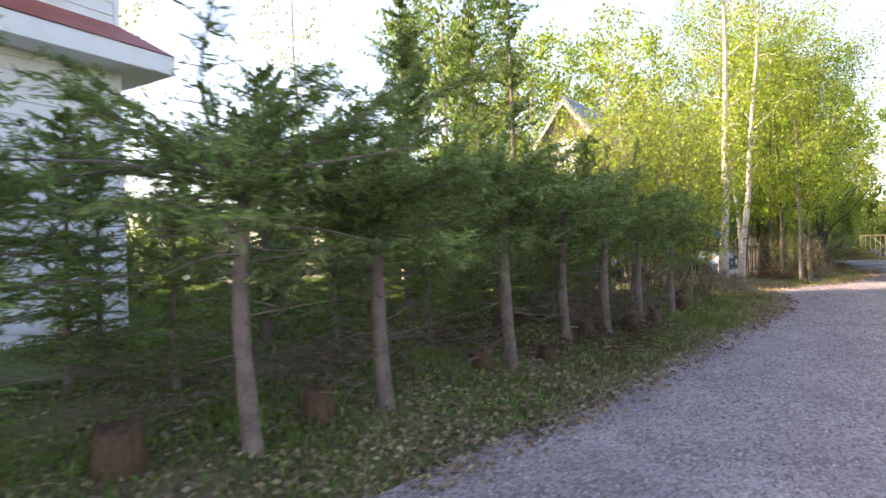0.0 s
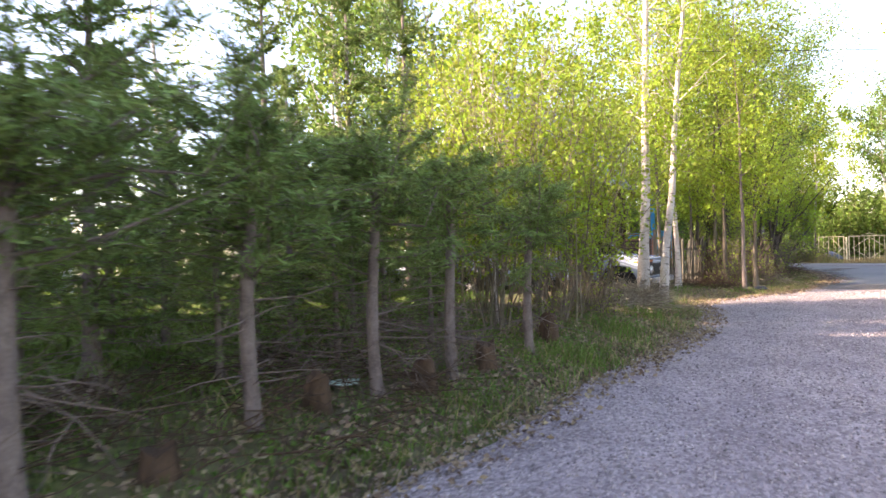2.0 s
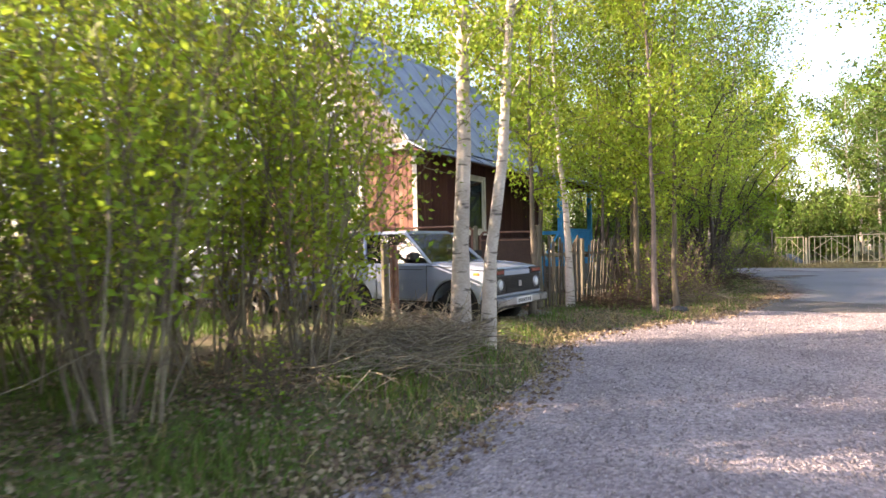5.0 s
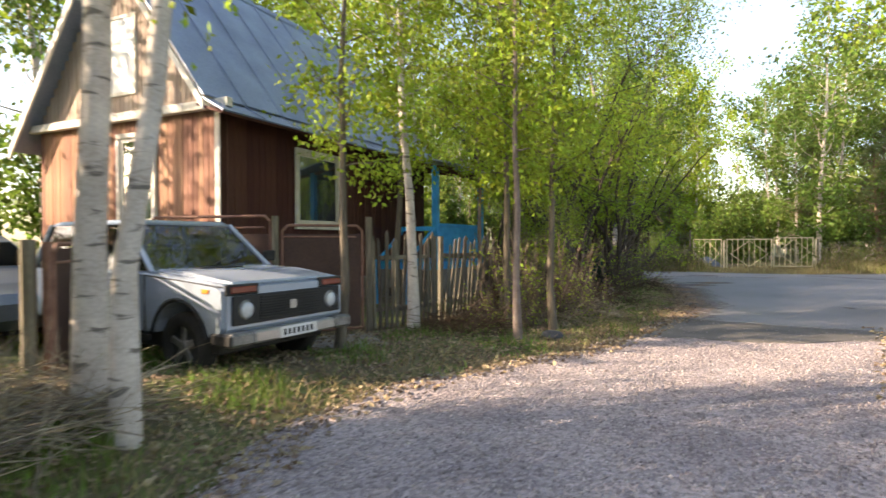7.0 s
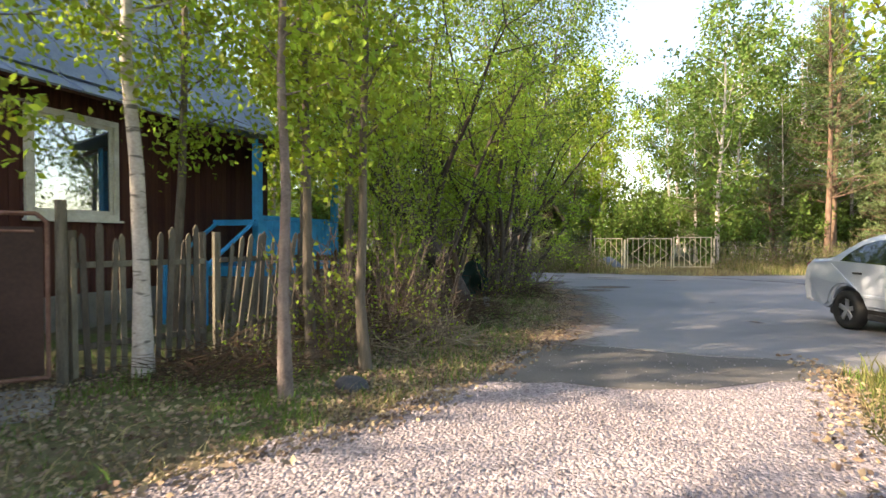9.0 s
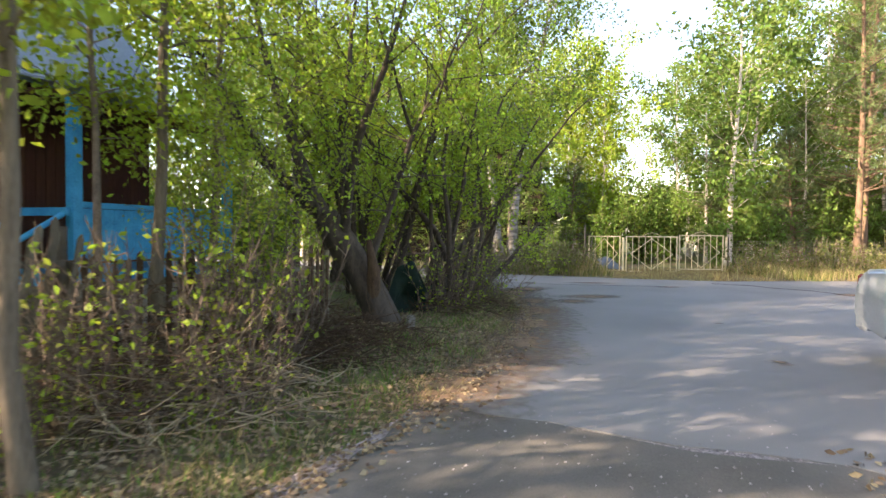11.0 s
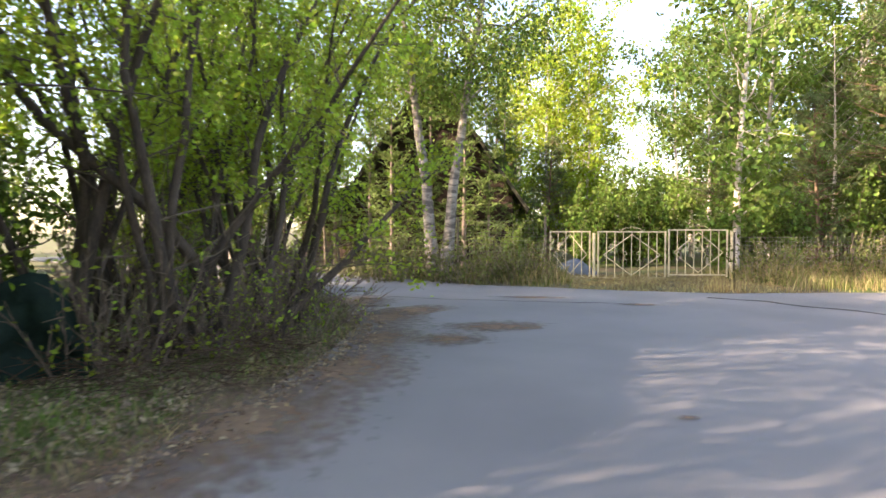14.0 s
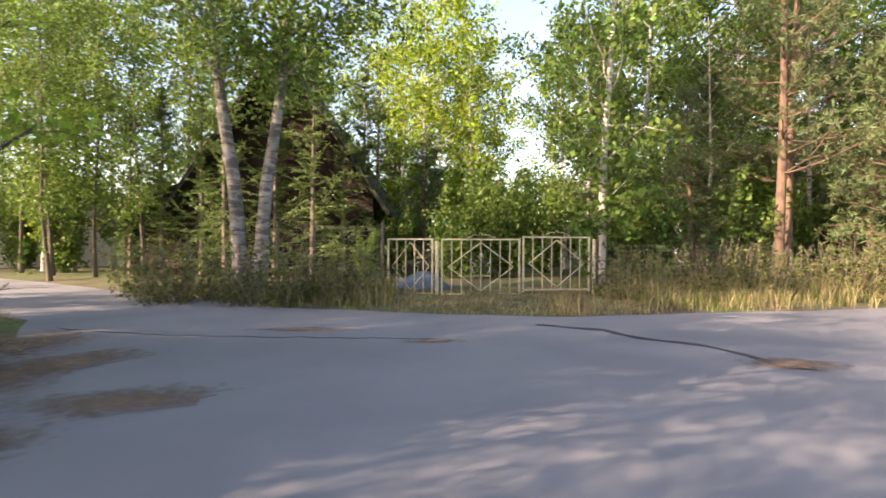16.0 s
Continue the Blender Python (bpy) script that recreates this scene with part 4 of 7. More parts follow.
# willow stand at the bend
def old_willow():
    """A thick leaning trunk that forks into long dark limbs."""
    rr = np.random.default_rng(6)
    tree = thing("old_willow", Matrix(), "old leaning willow with thick forked dark limbs", "tree")
    trunk = np.array([(0.12, 0, -0.1), (0.0, 0, 0.25), (-0.22, 0.02, 0.7), (-0.55, 0.05, 1.2), (-0.85, 0.08, 1.65)])
    tubes("trunk", [(trunk, [0.31, 0.26, 0.24, 0.25, 0.21])], M["old_willow_bark"], tree, sides=12)
    stub = np.array([(-0.05, -0.1, 0.3), (-0.02, -0.22, 0.8), (-0.1, -0.25, 1.3)])
    tubes("broken_stem", [(stub, [0.13, 0.10, 0.04])], M["rot"], tree, sides=8)
    segs, twigs = [], []
    for a, lean, ln, r0, at in ((3.3, 1.1, 5.0, 0.13, 4), (2.7, 0.75, 5.2, 0.12, 4), (1.6, 0.35, 5.0, 0.10, 3), (5.0, 0.45, 4.6, 0.09, 3), (0.2, 0.5, 4.6, 0.07, 2), (3.9, 1.6, 3.8, 0.08, 4)):
        d = np.array([math.cos(a) * lean, math.sin(a) * lean, 1.0])
        run = limb_points(rr, trunk[at], d, ln, 0.2, 0.12, 8)
        tubes("limb", [(run, np.linspace(r0, 0.012, len(run)))], M["old_willow_bark"], tree, sides=8)
        for k in range(2, len(run)):
            for _ in range(4):
                e = rr.normal(size=3) + (0, 0, 0.2)
                sub = limb_points(rr, run[k], e, rr.uniform(0.7, 1.9), 0.35, 0.0, 3)
                twigs.append((sub, np.linspace(0.016, 0.003, len(sub))))
                segs.append(np.stack([sub[:-1], sub[1:]], 1))
    tubes("branchwork", twigs, M["old_willow_bark"], tree, sides=3)["kind"] = "stuff"
    segs = np.concatenate(segs)
    n = 7000
    pick, f = rr.integers(0, len(segs), n), rr.uniform(size=(n, 1))
    pos = segs[pick, 0] * (1 - f) + segs[pick, 1] * f + rr.normal(size=(n, 3)) * 0.17
    v, fc = leaf_arrays(rr, pos, 0.08, 0.6, 0.4)
    mesh_part("crown", fast_mesh("crown", v, fc), M["leaf_willow"], tree)["kind"] = "stuff"
    return tree


stand(old_willow(), 3.75, 16.8)
will = willow_clump(8, 6, 7.2, 5800, "leafy willow of several thin dark stems in the roadside thicket")
stand(will, 4.75, 18.95, 30)
tagged(will, group="roadside thicket")
bent = willow_clump(18, 6, 6.2, 5400, "leafy willow with one long dark stem bent over the road", (0.36, 0.02, 1.0))
stand(bent, 5.1, 19.75)
tagged(bent, group="roadside thicket")
for x, y, s in [(5.3, 20.7, 0.9), (3.5, 18.9, 1.1), (2.7, 21.2, 1.15), (4.3, 22.4, 1.05), (1.3, 24.2, 1.2)]:
    tagged(again(will, x, y, x * 130 + y * 70, s), group="roadside thicket")

# leafy shrubs between the spruces and the birches, and along the fence
bush = shrub("leafy_shrub", 9, 22, 4.9, 1.0, 4600, 0.075, M["twig"], M["leaf"], "tall thin-stemmed shrub with small fresh leaves", 0.34)
stand(bush, -1.75, 3.3)
for x, y, s in [(-2.5, 3.0, 1.0), (-2.2, 1.6, 0.9), (-3.0, 0.8, 1.0), (-2.7, 4.2, 1.05), (-2.1, 4.7, 0.85), (-3.6, 2.6, 1.1), (-4.4, 3.0, 1.0), (2.6, 13.9, 0.7), (3.2, 21.2, 0.8)]:
    tagged(again(bush, x, y, x * 90 + y * 40, s), group="shrubs along the lane")
low = shrub("low_shrub", 10, 26, 1.15, 0.7, 230, 0.06, M["bark"], M["leaf_willow"], "low twiggy shrub with sparse green leaves", 0.25, 0.008)
stand(low, 2.6, 12.0)
for x, y, s in [(3.0, 12.9, 1.0), (3.3, 11.9, 0.7), (1.7, 10.6, 0.7), (5.3, 18.6, 0.9), (5.7, 19.8, 1.0), (5.4, 21.3, 1.1), (-2.4, 0.3, 0.6), (-1.6, 2.4, 0.6), (2.3, 11.3, 0.8), (2.0, 11.9, 1.3), (2.5, 12.7, 1.4), (2.9, 13.5, 1.4), (4.9, 22.6, 1.1), (4.1, 24.0, 1.1), (4.7, 17.9, 1.2), (5.3, 19.2, 1.2), (5.6, 20.5, 1.2), (5.0, 21.8, 1.3)]:
    tagged(again(low, x, y, x * 90 + y * 40, s), group="low shrubs along the fence")

# trees beyond the gate and round about
far = broadleaf("birch_tree", 11, 12.5, 0.13, 0.12, 2.9, 4600, 0.21, M["birch"], M["leaf_far"], 30, (0.2, 0.1), 0.3, label="tall birch in fresh leaf beyond the gate", rise=1.0, twigs=2)
stand(far, 16.05, 30.4)
pair = broadleaf("birch_tree", 12, 13.0, 0.21, 0.40, 4.4, 15000, 0.145, M["old_birch"], M["leaf_far"], 34, (-1.7, 0.3), 0.3, label="old twin-trunked birch at the road's far side", rise=1.0)
stand(pair, 6.95, 30.0)
again(pair, 7.25, 30.05, 185, 0.95)
p1 = pine("pine_tree", 13, 13.5, 0.15, 3.2, 2.6, "tall pine with orange upper bark", 0.5, 0.2)
stand(p1, 21.2, 30.6)
again(p1, 21.85, 30.9, 100, 0.95)
p2 = pine("pine_tree", 14, 6.0, 0.09, 0.5, 1.7, "young bushy pine behind the gate", 0.5, 0.18)
stand(p2, 19.6, 32.4)
for x, y, s in [(23.5, 29.6, 1.1), (25.0, 31.5, 1.3), (12.2, 40.5, 1.0), (18.6, 36.0, 1.2), (27.5, 30.0, 1.2), (21.5, 34.5, 1.3)]:
    again(p2, x, y, x * 77, s)
pale = broadleaf("birch_tree", 15, 12.5, 0.10, 0.10, 2.9, 4600, 0.21, M["birch"], M["leaf"], 30, (0.2, 0.1), 0.25, label="pale yellow-green birch in the wood", rise=1.0, twigs=2)
stand(pale, 13.2, 45.0)
wood = np.random.default_rng(5)
spots = []
for x in np.arange(-26, 54, 3.2):
    for y in (36.5, 41, 47) if abs(x - 14) < 22 else (38, 46):
        spots.append((x + wood.uniform(-1.6, 1.6), y + wood.uniform(-2, 2)))
# Unseen trees added up-sun to throw shade on the start of the lane.
for y in np.arange(-24, -9, 4.0):
    for x in (-14, -19, -25):
        spots.append((x + wood.uniform(-1.6, 1.6), y + wood.uniform(-2, 2)))
for y in np.arange(4, 30, 5.5):
    for x in (30, 37):
        spots.append((x + wood.uniform(-1.6, 1.6), y + wood.uniform(-2, 2)))
for x, y in spots:
    gap = abs(x - 17.6 - 0.3 * (y - 45)) < 2.2 and y > 34
    shed = -1.5 < x < 12 and 34 < y < 46 or -21.5 < x < -9 and -14 < y < -2
    if gap or shed or float(from_road(x, y)) < 1.5:
        continue
    k = wood.uniform()
    src = far if k < 0.45 else pale if k < 0.72 else p1 if k < 0.86 else p2 if k < 0.93 else tall
    tagged(again(src, x, y, wood.uniform(0, 360), wood.uniform(0.75, 1.12)), group="wood round the crossing")
# Several of these trees are added to block the sun from the asphalt.
for x, y, s in [(-9.3, 9.3, 1.05), (-11.0, 12.5, 0.9), (-9.6, 14.8, 1.0), (-10.0, 17.5, 1.0), (-9.5, 24.0, 1.0), (-8.3, 20.5, 1.0), (-6.5, 21.5, 1.0), (-3.5, 20.3, 0.95), (-2.0, 23.5, 1.0)]:
    tagged(again(far if x < -9 else pale, x, y, x * 50, s), group="trees behind the red house")
airy = broadleaf("birch_tree", 29, 12.5, 0.12, 0.15, 2.6, 1900, 0.13, M["birch"], M["leaf"], 30, (0.3, 0.1), 0.3, label="tall airy birch in thin fresh leaf", rise=1.3, twigs=3)
stand(airy, -14.6, 7.2)
for x, y, s in [(-18.5, 3.0, 0.9), (-5.0, 24.5, 1.0), (-7.5, 27.5, 1.0), (-0.5, 27.0, 0.8)]:
    tagged(again(airy, x, y, x * 50, s), group="trees behind the red house")

under = shrub("understorey_bush", 16, 18, 3.4, 1.3, 2700, 0.16, M["willow_bark"], M["leaf_far"], "leafy undergrowth bush at the wood's edge", 0.12, 0.014, 1)
stand(under, 18.3, 31.4)
for x, y, s in [(16.6, 32.2, 0.9), (20.5, 31.8, 1.0), (23.0, 32.4, 1.1), (25.5, 33.0, 1.1), (28.0, 33.5, 1.2), (31.0, 34.0, 1.2), (34.5, 35.0, 1.3), (12.6, 35.5, 1.1), (14.8, 36.5, 1.2), (10.8, 37.5, 0.9), (17.0, 38.5, 1.3), (20.0, 38.0, 1.3), (24.0, 37.5, 1.3), (28.5, 38.0, 1.4), (1.0, 38.5, 1.0), (-2.5, 40.0, 1.2), (-6.0, 43.5, 1.2), (-1.5, 27.5, 1.0), (-4.5, 26.8, 1.2), (-8.0, 30.0, 1.2), (9.6, 34.2, 0.5), (-10.5, 20.5, 1.2), (-13.0, 16.0, 1.2), (-5.0, 22.5, 1.1), (0.6, 21.5, 1.0), (2.0, 24.5, 1.1), (-15.0, 0.5, 0.8), (-16.5, 3.0, 0.9), (-14.5, 5.5, 0.8), (-16.0, 8.0, 1.0), (-18.0, 6.0, 1.1), (-13.0, 7.5, 0.8), (-10.5, 6.5, 0.6), (-11.5, 10.0, 0.8), (-18.5, 1.0, 1.1), (-19.5, -2.0, 1.2), (-9.0, 8.6, 0.6), (-3.0, 21.5, 1.2), (-7.0, 25.0, 1.2), (-10.0, 29.0, 1.2), (-13.0, 33.0, 1.2), (-17.0, 37.0, 1.3), (-5.5, 18.0, 1.1), (-9.0, 15.5, 1.1)]:
    tagged(again(under, x, y, x * 97 + y * 31, s), group="undergrowth")
for x, y, s in [(5.0, 35.4, 0.75), (7.9, 35.6, 0.8), (9.6, 37.0, 0.8), (2.4, 37.0, 0.7), (6.5, 36.3, 0.85), (4.0, 36.3, 0.75), (8.9, 36.0, 0.6), (0.9, 38.0, 0.7)]:
    tagged(again(tall, x, y, x * 60, s), "dark spruce overgrowing the old cottage")
weeds = shrub("weed_clump", 17, 40, 0.95, 0.6, 560, 0.075, M["twig"], M["weed"], "ragged clump of tall weeds and dry stalks", 0.1, 0.006, 0)
stand(weeds, 9.0, 28.6)
wr = np.random.default_rng(31)
for x in [*np.arange(4.6, 10.4, 0.55), *np.arange(15.8, 29, 0.75)]:
    y = 28.6 + wr.uniform(-0.7, 1.0) + (0.5 if x < 7 else 0.0) + max(0, x - 20) * 0.08
    tagged(again(weeds, x, y, wr.uniform(0, 360), wr.uniform(0.7, 1.6)), group="weeds along the far verge")
slim = broadleaf("slim_tree", 23, 10.5, 0.075, 0.20, 2.6, 4600, 0.12, M["willow_bark"], M["leaf_far"], 28, (0.3, -0.2), 0.2, label="slim dark-stemmed tree beyond the side road", rise=1.1, twigs=3)
stand(slim, 0.3, 36.6)
for x, y, s in [(-0.6, 35.6, 1.0), (-1.6, 37.6, 1.1), (2.3, 35.8, 0.9), (-3.8, 39.4, 1.1), (-2.6, 35.2, 1.0), (-7.5, 42.0, 1.2), (-5.2, 37.6, 1.1)]:
    tagged(again(slim, x, y, x * 90, s), "slim dark-stemmed tree beyond the side road")
for x, y, s in [(19.4, 35.2, 1.0), (23.2, 35.6, 1.0), (26.6, 35.0, 1.05), (29.6, 36.0, 1.0), (24.9, 33.8, 0.85), (20.9, 33.2, 0.7), (28.0, 32.6, 0.9), (32.0, 33.0, 1.0)]:
    tagged(again(far, x, y, x * 90, s), group="wood round the crossing")
for x, y, s in [(12.2, 42.0, 1.05), (14.3, 42.6, 1.0), (11.2, 47.0, 1.1), (15.2, 48.0, 1.0), (9.5, 48.5, 1.1), (6.0, 49.0, 1.1), (2.5, 47.0, 1.1), (-1.0, 45.5, 1.1)]:
    tagged(again(pale, x, y, x * 90, s), group="wood round the crossing")


for x in np.arange(-6, 62, 4.3):
    y = 64 + wood.uniform(-5, 6)
    tagged(again(far if wood.uniform() < 0.5 else pale, x + wood.uniform(-1, 1), y, wood.uniform(0, 360), wood.uniform(1.0, 1.3)), group="wood round the crossing")
for x, y, s in [(12.5, -2.0, 0.9), (14.5, 2.5, 1.0), (10.0, -7.5, 0.9), (13.5, 6.3, 0.8), (7.0, -13.0, 1.0), (17.0, -4.5, 1.0), (5.0, -19.0, 0.9)]:
    tagged(again(far, x, y, x * 61, s), group="trees facing the red house")
for x, y, s in [(8.5, 54.0, 1.9), (12.0, 54.0, 2.0), (15.5, 52.0, 1.9), (18.0, 55.0, 2.1), (20.5, 52.5, 1.9), (23.0, 55.0, 2.0), (26.0, 53.0, 2.1), (30.0, 50.0, 2.0), (34.0, 48.0, 2.0)]:
    tagged(again(under, x, y, x * 83, s), group="undergrowth")
hanging = broadleaf("leaning_tree", 27, 6.6, 0.075, 0.42, 1.7, 2600, 0.075, M["willow_bark"], M["leaf"], 20, (-1.7, 1.2), 0.3, label="pale leaning tree in the tall roadside grass", rise=0.6)
stand(hanging, 7.75, 8.75)
leafy = broadleaf("willow_tree", 30, 9.6, 0.07, 0.26, 2.5, 7500, 0.085, M["willow_bark"], M["leaf"], 30, (0.3, -0.2), 0.2, label="tall leafy tree rising behind the picket fence", rise=1.1)
stand(leafy, 1.95, 13.4)
for x, y, s in [(1.7, 15.3, 0.95), (2.0, 18.3, 1.0), (-0.3, 12.9, 1.05)]:
    again(leafy, x, y, x * 200, s)
sapling = broadleaf("young_birch", 28, 6.0, 0.035, 0.35, 1.0, 1500, 0.07, M["birch"], M["leaf"], 18, (-0.35, 0.1), 0.2, label="thin white birch sapling among the shrubs", rise=1.0)
stand(sapling, -3.0, 1.1)


# ---- the red wooden house ----
HU = math.degrees(math.atan2(-0.309, 0.951))
HOUSE = pose(-2.87, 10.95, 0, 0, 0, HU)   # local y runs along the long wall, local x out of it towards the lane
house = thing("wooden_house", HOUSE, "old red plank house with a steep grey sheet roof", "house")
EAVE, RIDGE, LEN, WID = 3.62, 6.95, 7.5, 5.0


def planks(parent, a, b, z0, z1_at, mat, width=0.135, thick=0.022, skip=()):
    """Vertical boards side by side from a to b; z1_at gives the top at a share of the way."""
    a, b = Vector(a), Vector(b)
    n = int((b - a).length / width)
    d = (b - a).normalized()
    cache = {}
    for i in range(n):
        s0 = i * width
        mid = (s0 + width / 2)
        spans = [(z0, z1_at(mid / (b - a).length))]
        for s_lo, s_hi, lo, hi in skip:
            if s_lo < mid < s_hi:
                spans = [(z0, lo), (hi, spans[0][1])]
        for lo, hi in spans:
            if hi - lo < 0.05:
                continue
            key = round(hi - lo, 2)
            if key not in cache:
                bm = box(0.003, width - 0.003, 0, thick, 0, key, 0.003)
                me = bpy.data.meshes.new("plank")
                bm.to_mesh(me)
                bm.free()
                me.materials.append(mat)
                cache[key] = me
            ob = new("plank", cache[key])
            ob.parent = parent
            wob = (i * 37 % 5) * 0.0012
            ob.matrix_basis = Matrix.Translation((a.x + d.x * s0, a.y + d.y * s0, lo)) @ Matrix.Rotation(math.atan2(d.y, d.x), 4, "Z") @ Matrix.Translation((0, -wob, 0))


# backing walls with thickness and window openings
def wall_with_hole(name, length, z0, z1, thick, hole, mat, parent, m):
    bm = bmesh.new()
    lo, hi, h0, h1 = hole
    for x0, x1, a0, a1 in ((0, lo, z0, z1), (hi, length, z0, z1), (lo, hi, z0, h0), (lo, hi, h1, z1)):
        box(x0, x1, 0, thick, a0, a1, bm=bm)
    ob = part(name, bm, mat, parent)
    ob.matrix_basis = m
    return ob


WIN_SIDE = (1.96, 3.28, 1.76, 3.16)
WIN_GABLE = (1.62, 2.5, 1.75, 3.3)
LONG = Matrix.Rotation(radians(90), 4, "Z")
wall_with_hole("wall", LEN, 0.55, EAVE, 0.15, WIN_SIDE, M["plank_shaded"], house, Matrix.Translation((-0.03, 0, 0)) @ LONG)
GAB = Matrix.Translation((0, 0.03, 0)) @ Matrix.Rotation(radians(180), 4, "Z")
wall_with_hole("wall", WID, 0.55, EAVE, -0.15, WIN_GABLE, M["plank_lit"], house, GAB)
part("wall", box(-WID, -WID + 0.15, 0.2, LEN, 0.55, EAVE), M["plank_shaded"], house)
part("wall", box(-WID, -0.05, LEN - 0.15, LEN, 0.55, EAVE), M["plank_shaded"], house)
part("foundation", box(-WID - 0.02, 0.02, -0.02, LEN + 0.02, -0.2, 0.56, 0.02), M["block"], house)
# Long wall boards take the shade-darkened red, gable boards the sunlit one.
planks(house, (0.0, 0.02, 0), (0.0, LEN - 0.02, 0), 0.5, lambda s: EAVE, M["plank_shaded"], 0.15, 0.022, [(WIN_SIDE[0], WIN_SIDE[1], WIN_SIDE[2], WIN_SIDE[3])])
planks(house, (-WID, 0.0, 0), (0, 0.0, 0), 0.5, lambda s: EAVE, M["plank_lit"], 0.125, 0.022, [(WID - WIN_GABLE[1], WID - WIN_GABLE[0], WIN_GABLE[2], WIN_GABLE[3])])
planks(house, (-WID, -0.03, 0), (0, -0.03, 0), EAVE + 0.14, lambda s: EAVE + 0.1 + (RIDGE - EAVE) * (1 - abs(2 * s - 1)), M["plank_grey"], 0.125, 0.022, [(2.05, 2.95, 4.15, 5.5)])
gable_fill = prism([(-WID, EAVE), (0, EAVE), (-WID / 2, RIDGE - 0.1)], 0.02, 0.12)
part("gable_wall", gable_fill, M["plank_grey"], house)
part("gable_wall", prism([(-WID, EAVE), (0, EAVE), (-WID / 2, RIDGE - 0.1)], LEN - 0.14, LEN - 0.03), M["plank_grey"], house)
part("ledge", box(-WID - 0.35, 0.35, -0.16, -0.035, EAVE - 0.02, EAVE + 0.13, 0.01), M["trim"], house, "cream painted ledge board across the gable")
part("corner_board", box(-0.09, 0.028, -0.03, -0.002, 0.5, EAVE - 0.03, 0.004), M["trim"], house)


def window(parent, m, w, h, name="window", curtain=False):
    """A casement window with frame, panes and sill; local x along the wall, -y outwards."""
    win = thing(name, m, "", "")
    win.parent = parent
    f = 0.09
    for x0, x1, z0, z1 in ((-f, w + f, -f, 0.0), (-f, w + f, h, h + f), (-f, 0, 0, h), (w, w + f, 0, h)):
        part("frame", box(x0, x1, -0.035, 0.05, z0, z1, 0.006), M["trim"], win)
    for x0, x1, z0, z1 in ((0.0, w, 0.0, 0.06), (0.0, w, h - 0.06, h), (0, 0.06, 0.06, h - 0.06), (w - 0.06, w, 0.06, h - 0.06)):
        part("sash", box(x0, x1, 0.0, 0.04, z0, z1, 0.004), M["trim"], win)
    part("pane", box(0.06, w - 0.06, 0.018, 0.024, 0.06, h - 0.06), M["glass"], win)
    part("sill", box(-f - 0.04, w + f + 0.04, -0.09, 0.0, -f - 0.035, -f, 0.005), M["trim"], win)
    # Without a curtain, a dark sheet stands in for the unlit room.
    part("curtain" if curtain else "room_dark", box(0.0, w, 0.10 if curtain else 0.5, 0.12 if curtain else 0.52, 0.0, h), M["curtain"] if curtain else M["inside"], win)
    return win


window(house, LONG @ Matrix.Translation((WIN_SIDE[0], -0.02, WIN_SIDE[2])), WIN_SIDE[1] - WIN_SIDE[0], WIN_SIDE[3] - WIN_SIDE[2], curtain=True)
window(house, Matrix.Translation((-WIN_GABLE[1], -0.02, WIN_GABLE[2])), WIN_GABLE[1] - WIN_GABLE[0], WIN_GABLE[3] - WIN_GABLE[2], curtain=True)
attic = thing("attic_shutter", Matrix.Translation((-2.95, -0.05, 4.15)), "", "")
attic.parent = house
part("board", box(0, 0.9, 0.0, 0.025, 0, 1.35, 0.005), M["siding"], attic, "white boarded attic window")
for x0, x1, z0, z1 in ((-0.06, 0.96, -0.06, 0.0), (-0.06, 0.96, 1.35, 1.41), (-0.06, 0, 0, 1.35), (0.9, 0.96, 0, 1.35)):
    part("frame", box(x0, x1, -0.02, 0.03, z0, z1, 0.004), M["trim"], attic)


def roof_slope(parent, x_eave, z_eave, x_ridge, z_ridge, y0, y1, mat, strips=9):
    """Long metal sheets with standing seams on one slope."""
    run = Vector((x_ridge - x_eave, 0, z_ridge - z_eave))
    up = Vector((-run.z, 0, run.x)).normalized()
    if up.z < 0:
        up = -up
    w = (y1 - y0) / strips
    for i in range(strips):
        bm = bmesh.new()
        a0, a1 = y0 + i * w + 0.003, y0 + (i + 1) * w - 0.003
        low, high = Vector((x_eave, 0, z_eave)), Vector((x_ridge, 0, z_ridge))
        vs = []
        for base in (low, high):
            for y in (a0, a1):
                for t in (0, 0.03):
                    vs.append(bm.verts.new(base + up * (t + 0.003 * (i % 2)) + Vector((0, y, 0))))
        for f in ((0, 1, 3, 2), (4, 6, 7, 5), (0, 4, 5, 1), (2, 3, 7, 6), (1, 5, 7, 3), (0, 2, 6, 4)):
            bm.faces.new([vs[k] for k in f])
        part("roof_sheet", bm, mat, parent)
        bm = bmesh.new()
        for y in (a1 - 0.012, a1 + 0.012):
            for base in (low, high):
                for t in (0.03, 0.06):
                    bm.verts.new(base + up * t + Vector((0, y, 0)))
        bm.verts.ensure_lookup_table()
        v = bm.verts
        for f in ((0, 1, 3, 2), (4, 6, 7, 5), (1, 5, 7, 3), (0, 4, 5, 1), (2, 3, 7, 6)):
            bm.faces.new([v[k] for k in f])
        part("roof_seam", bm, mat, parent)


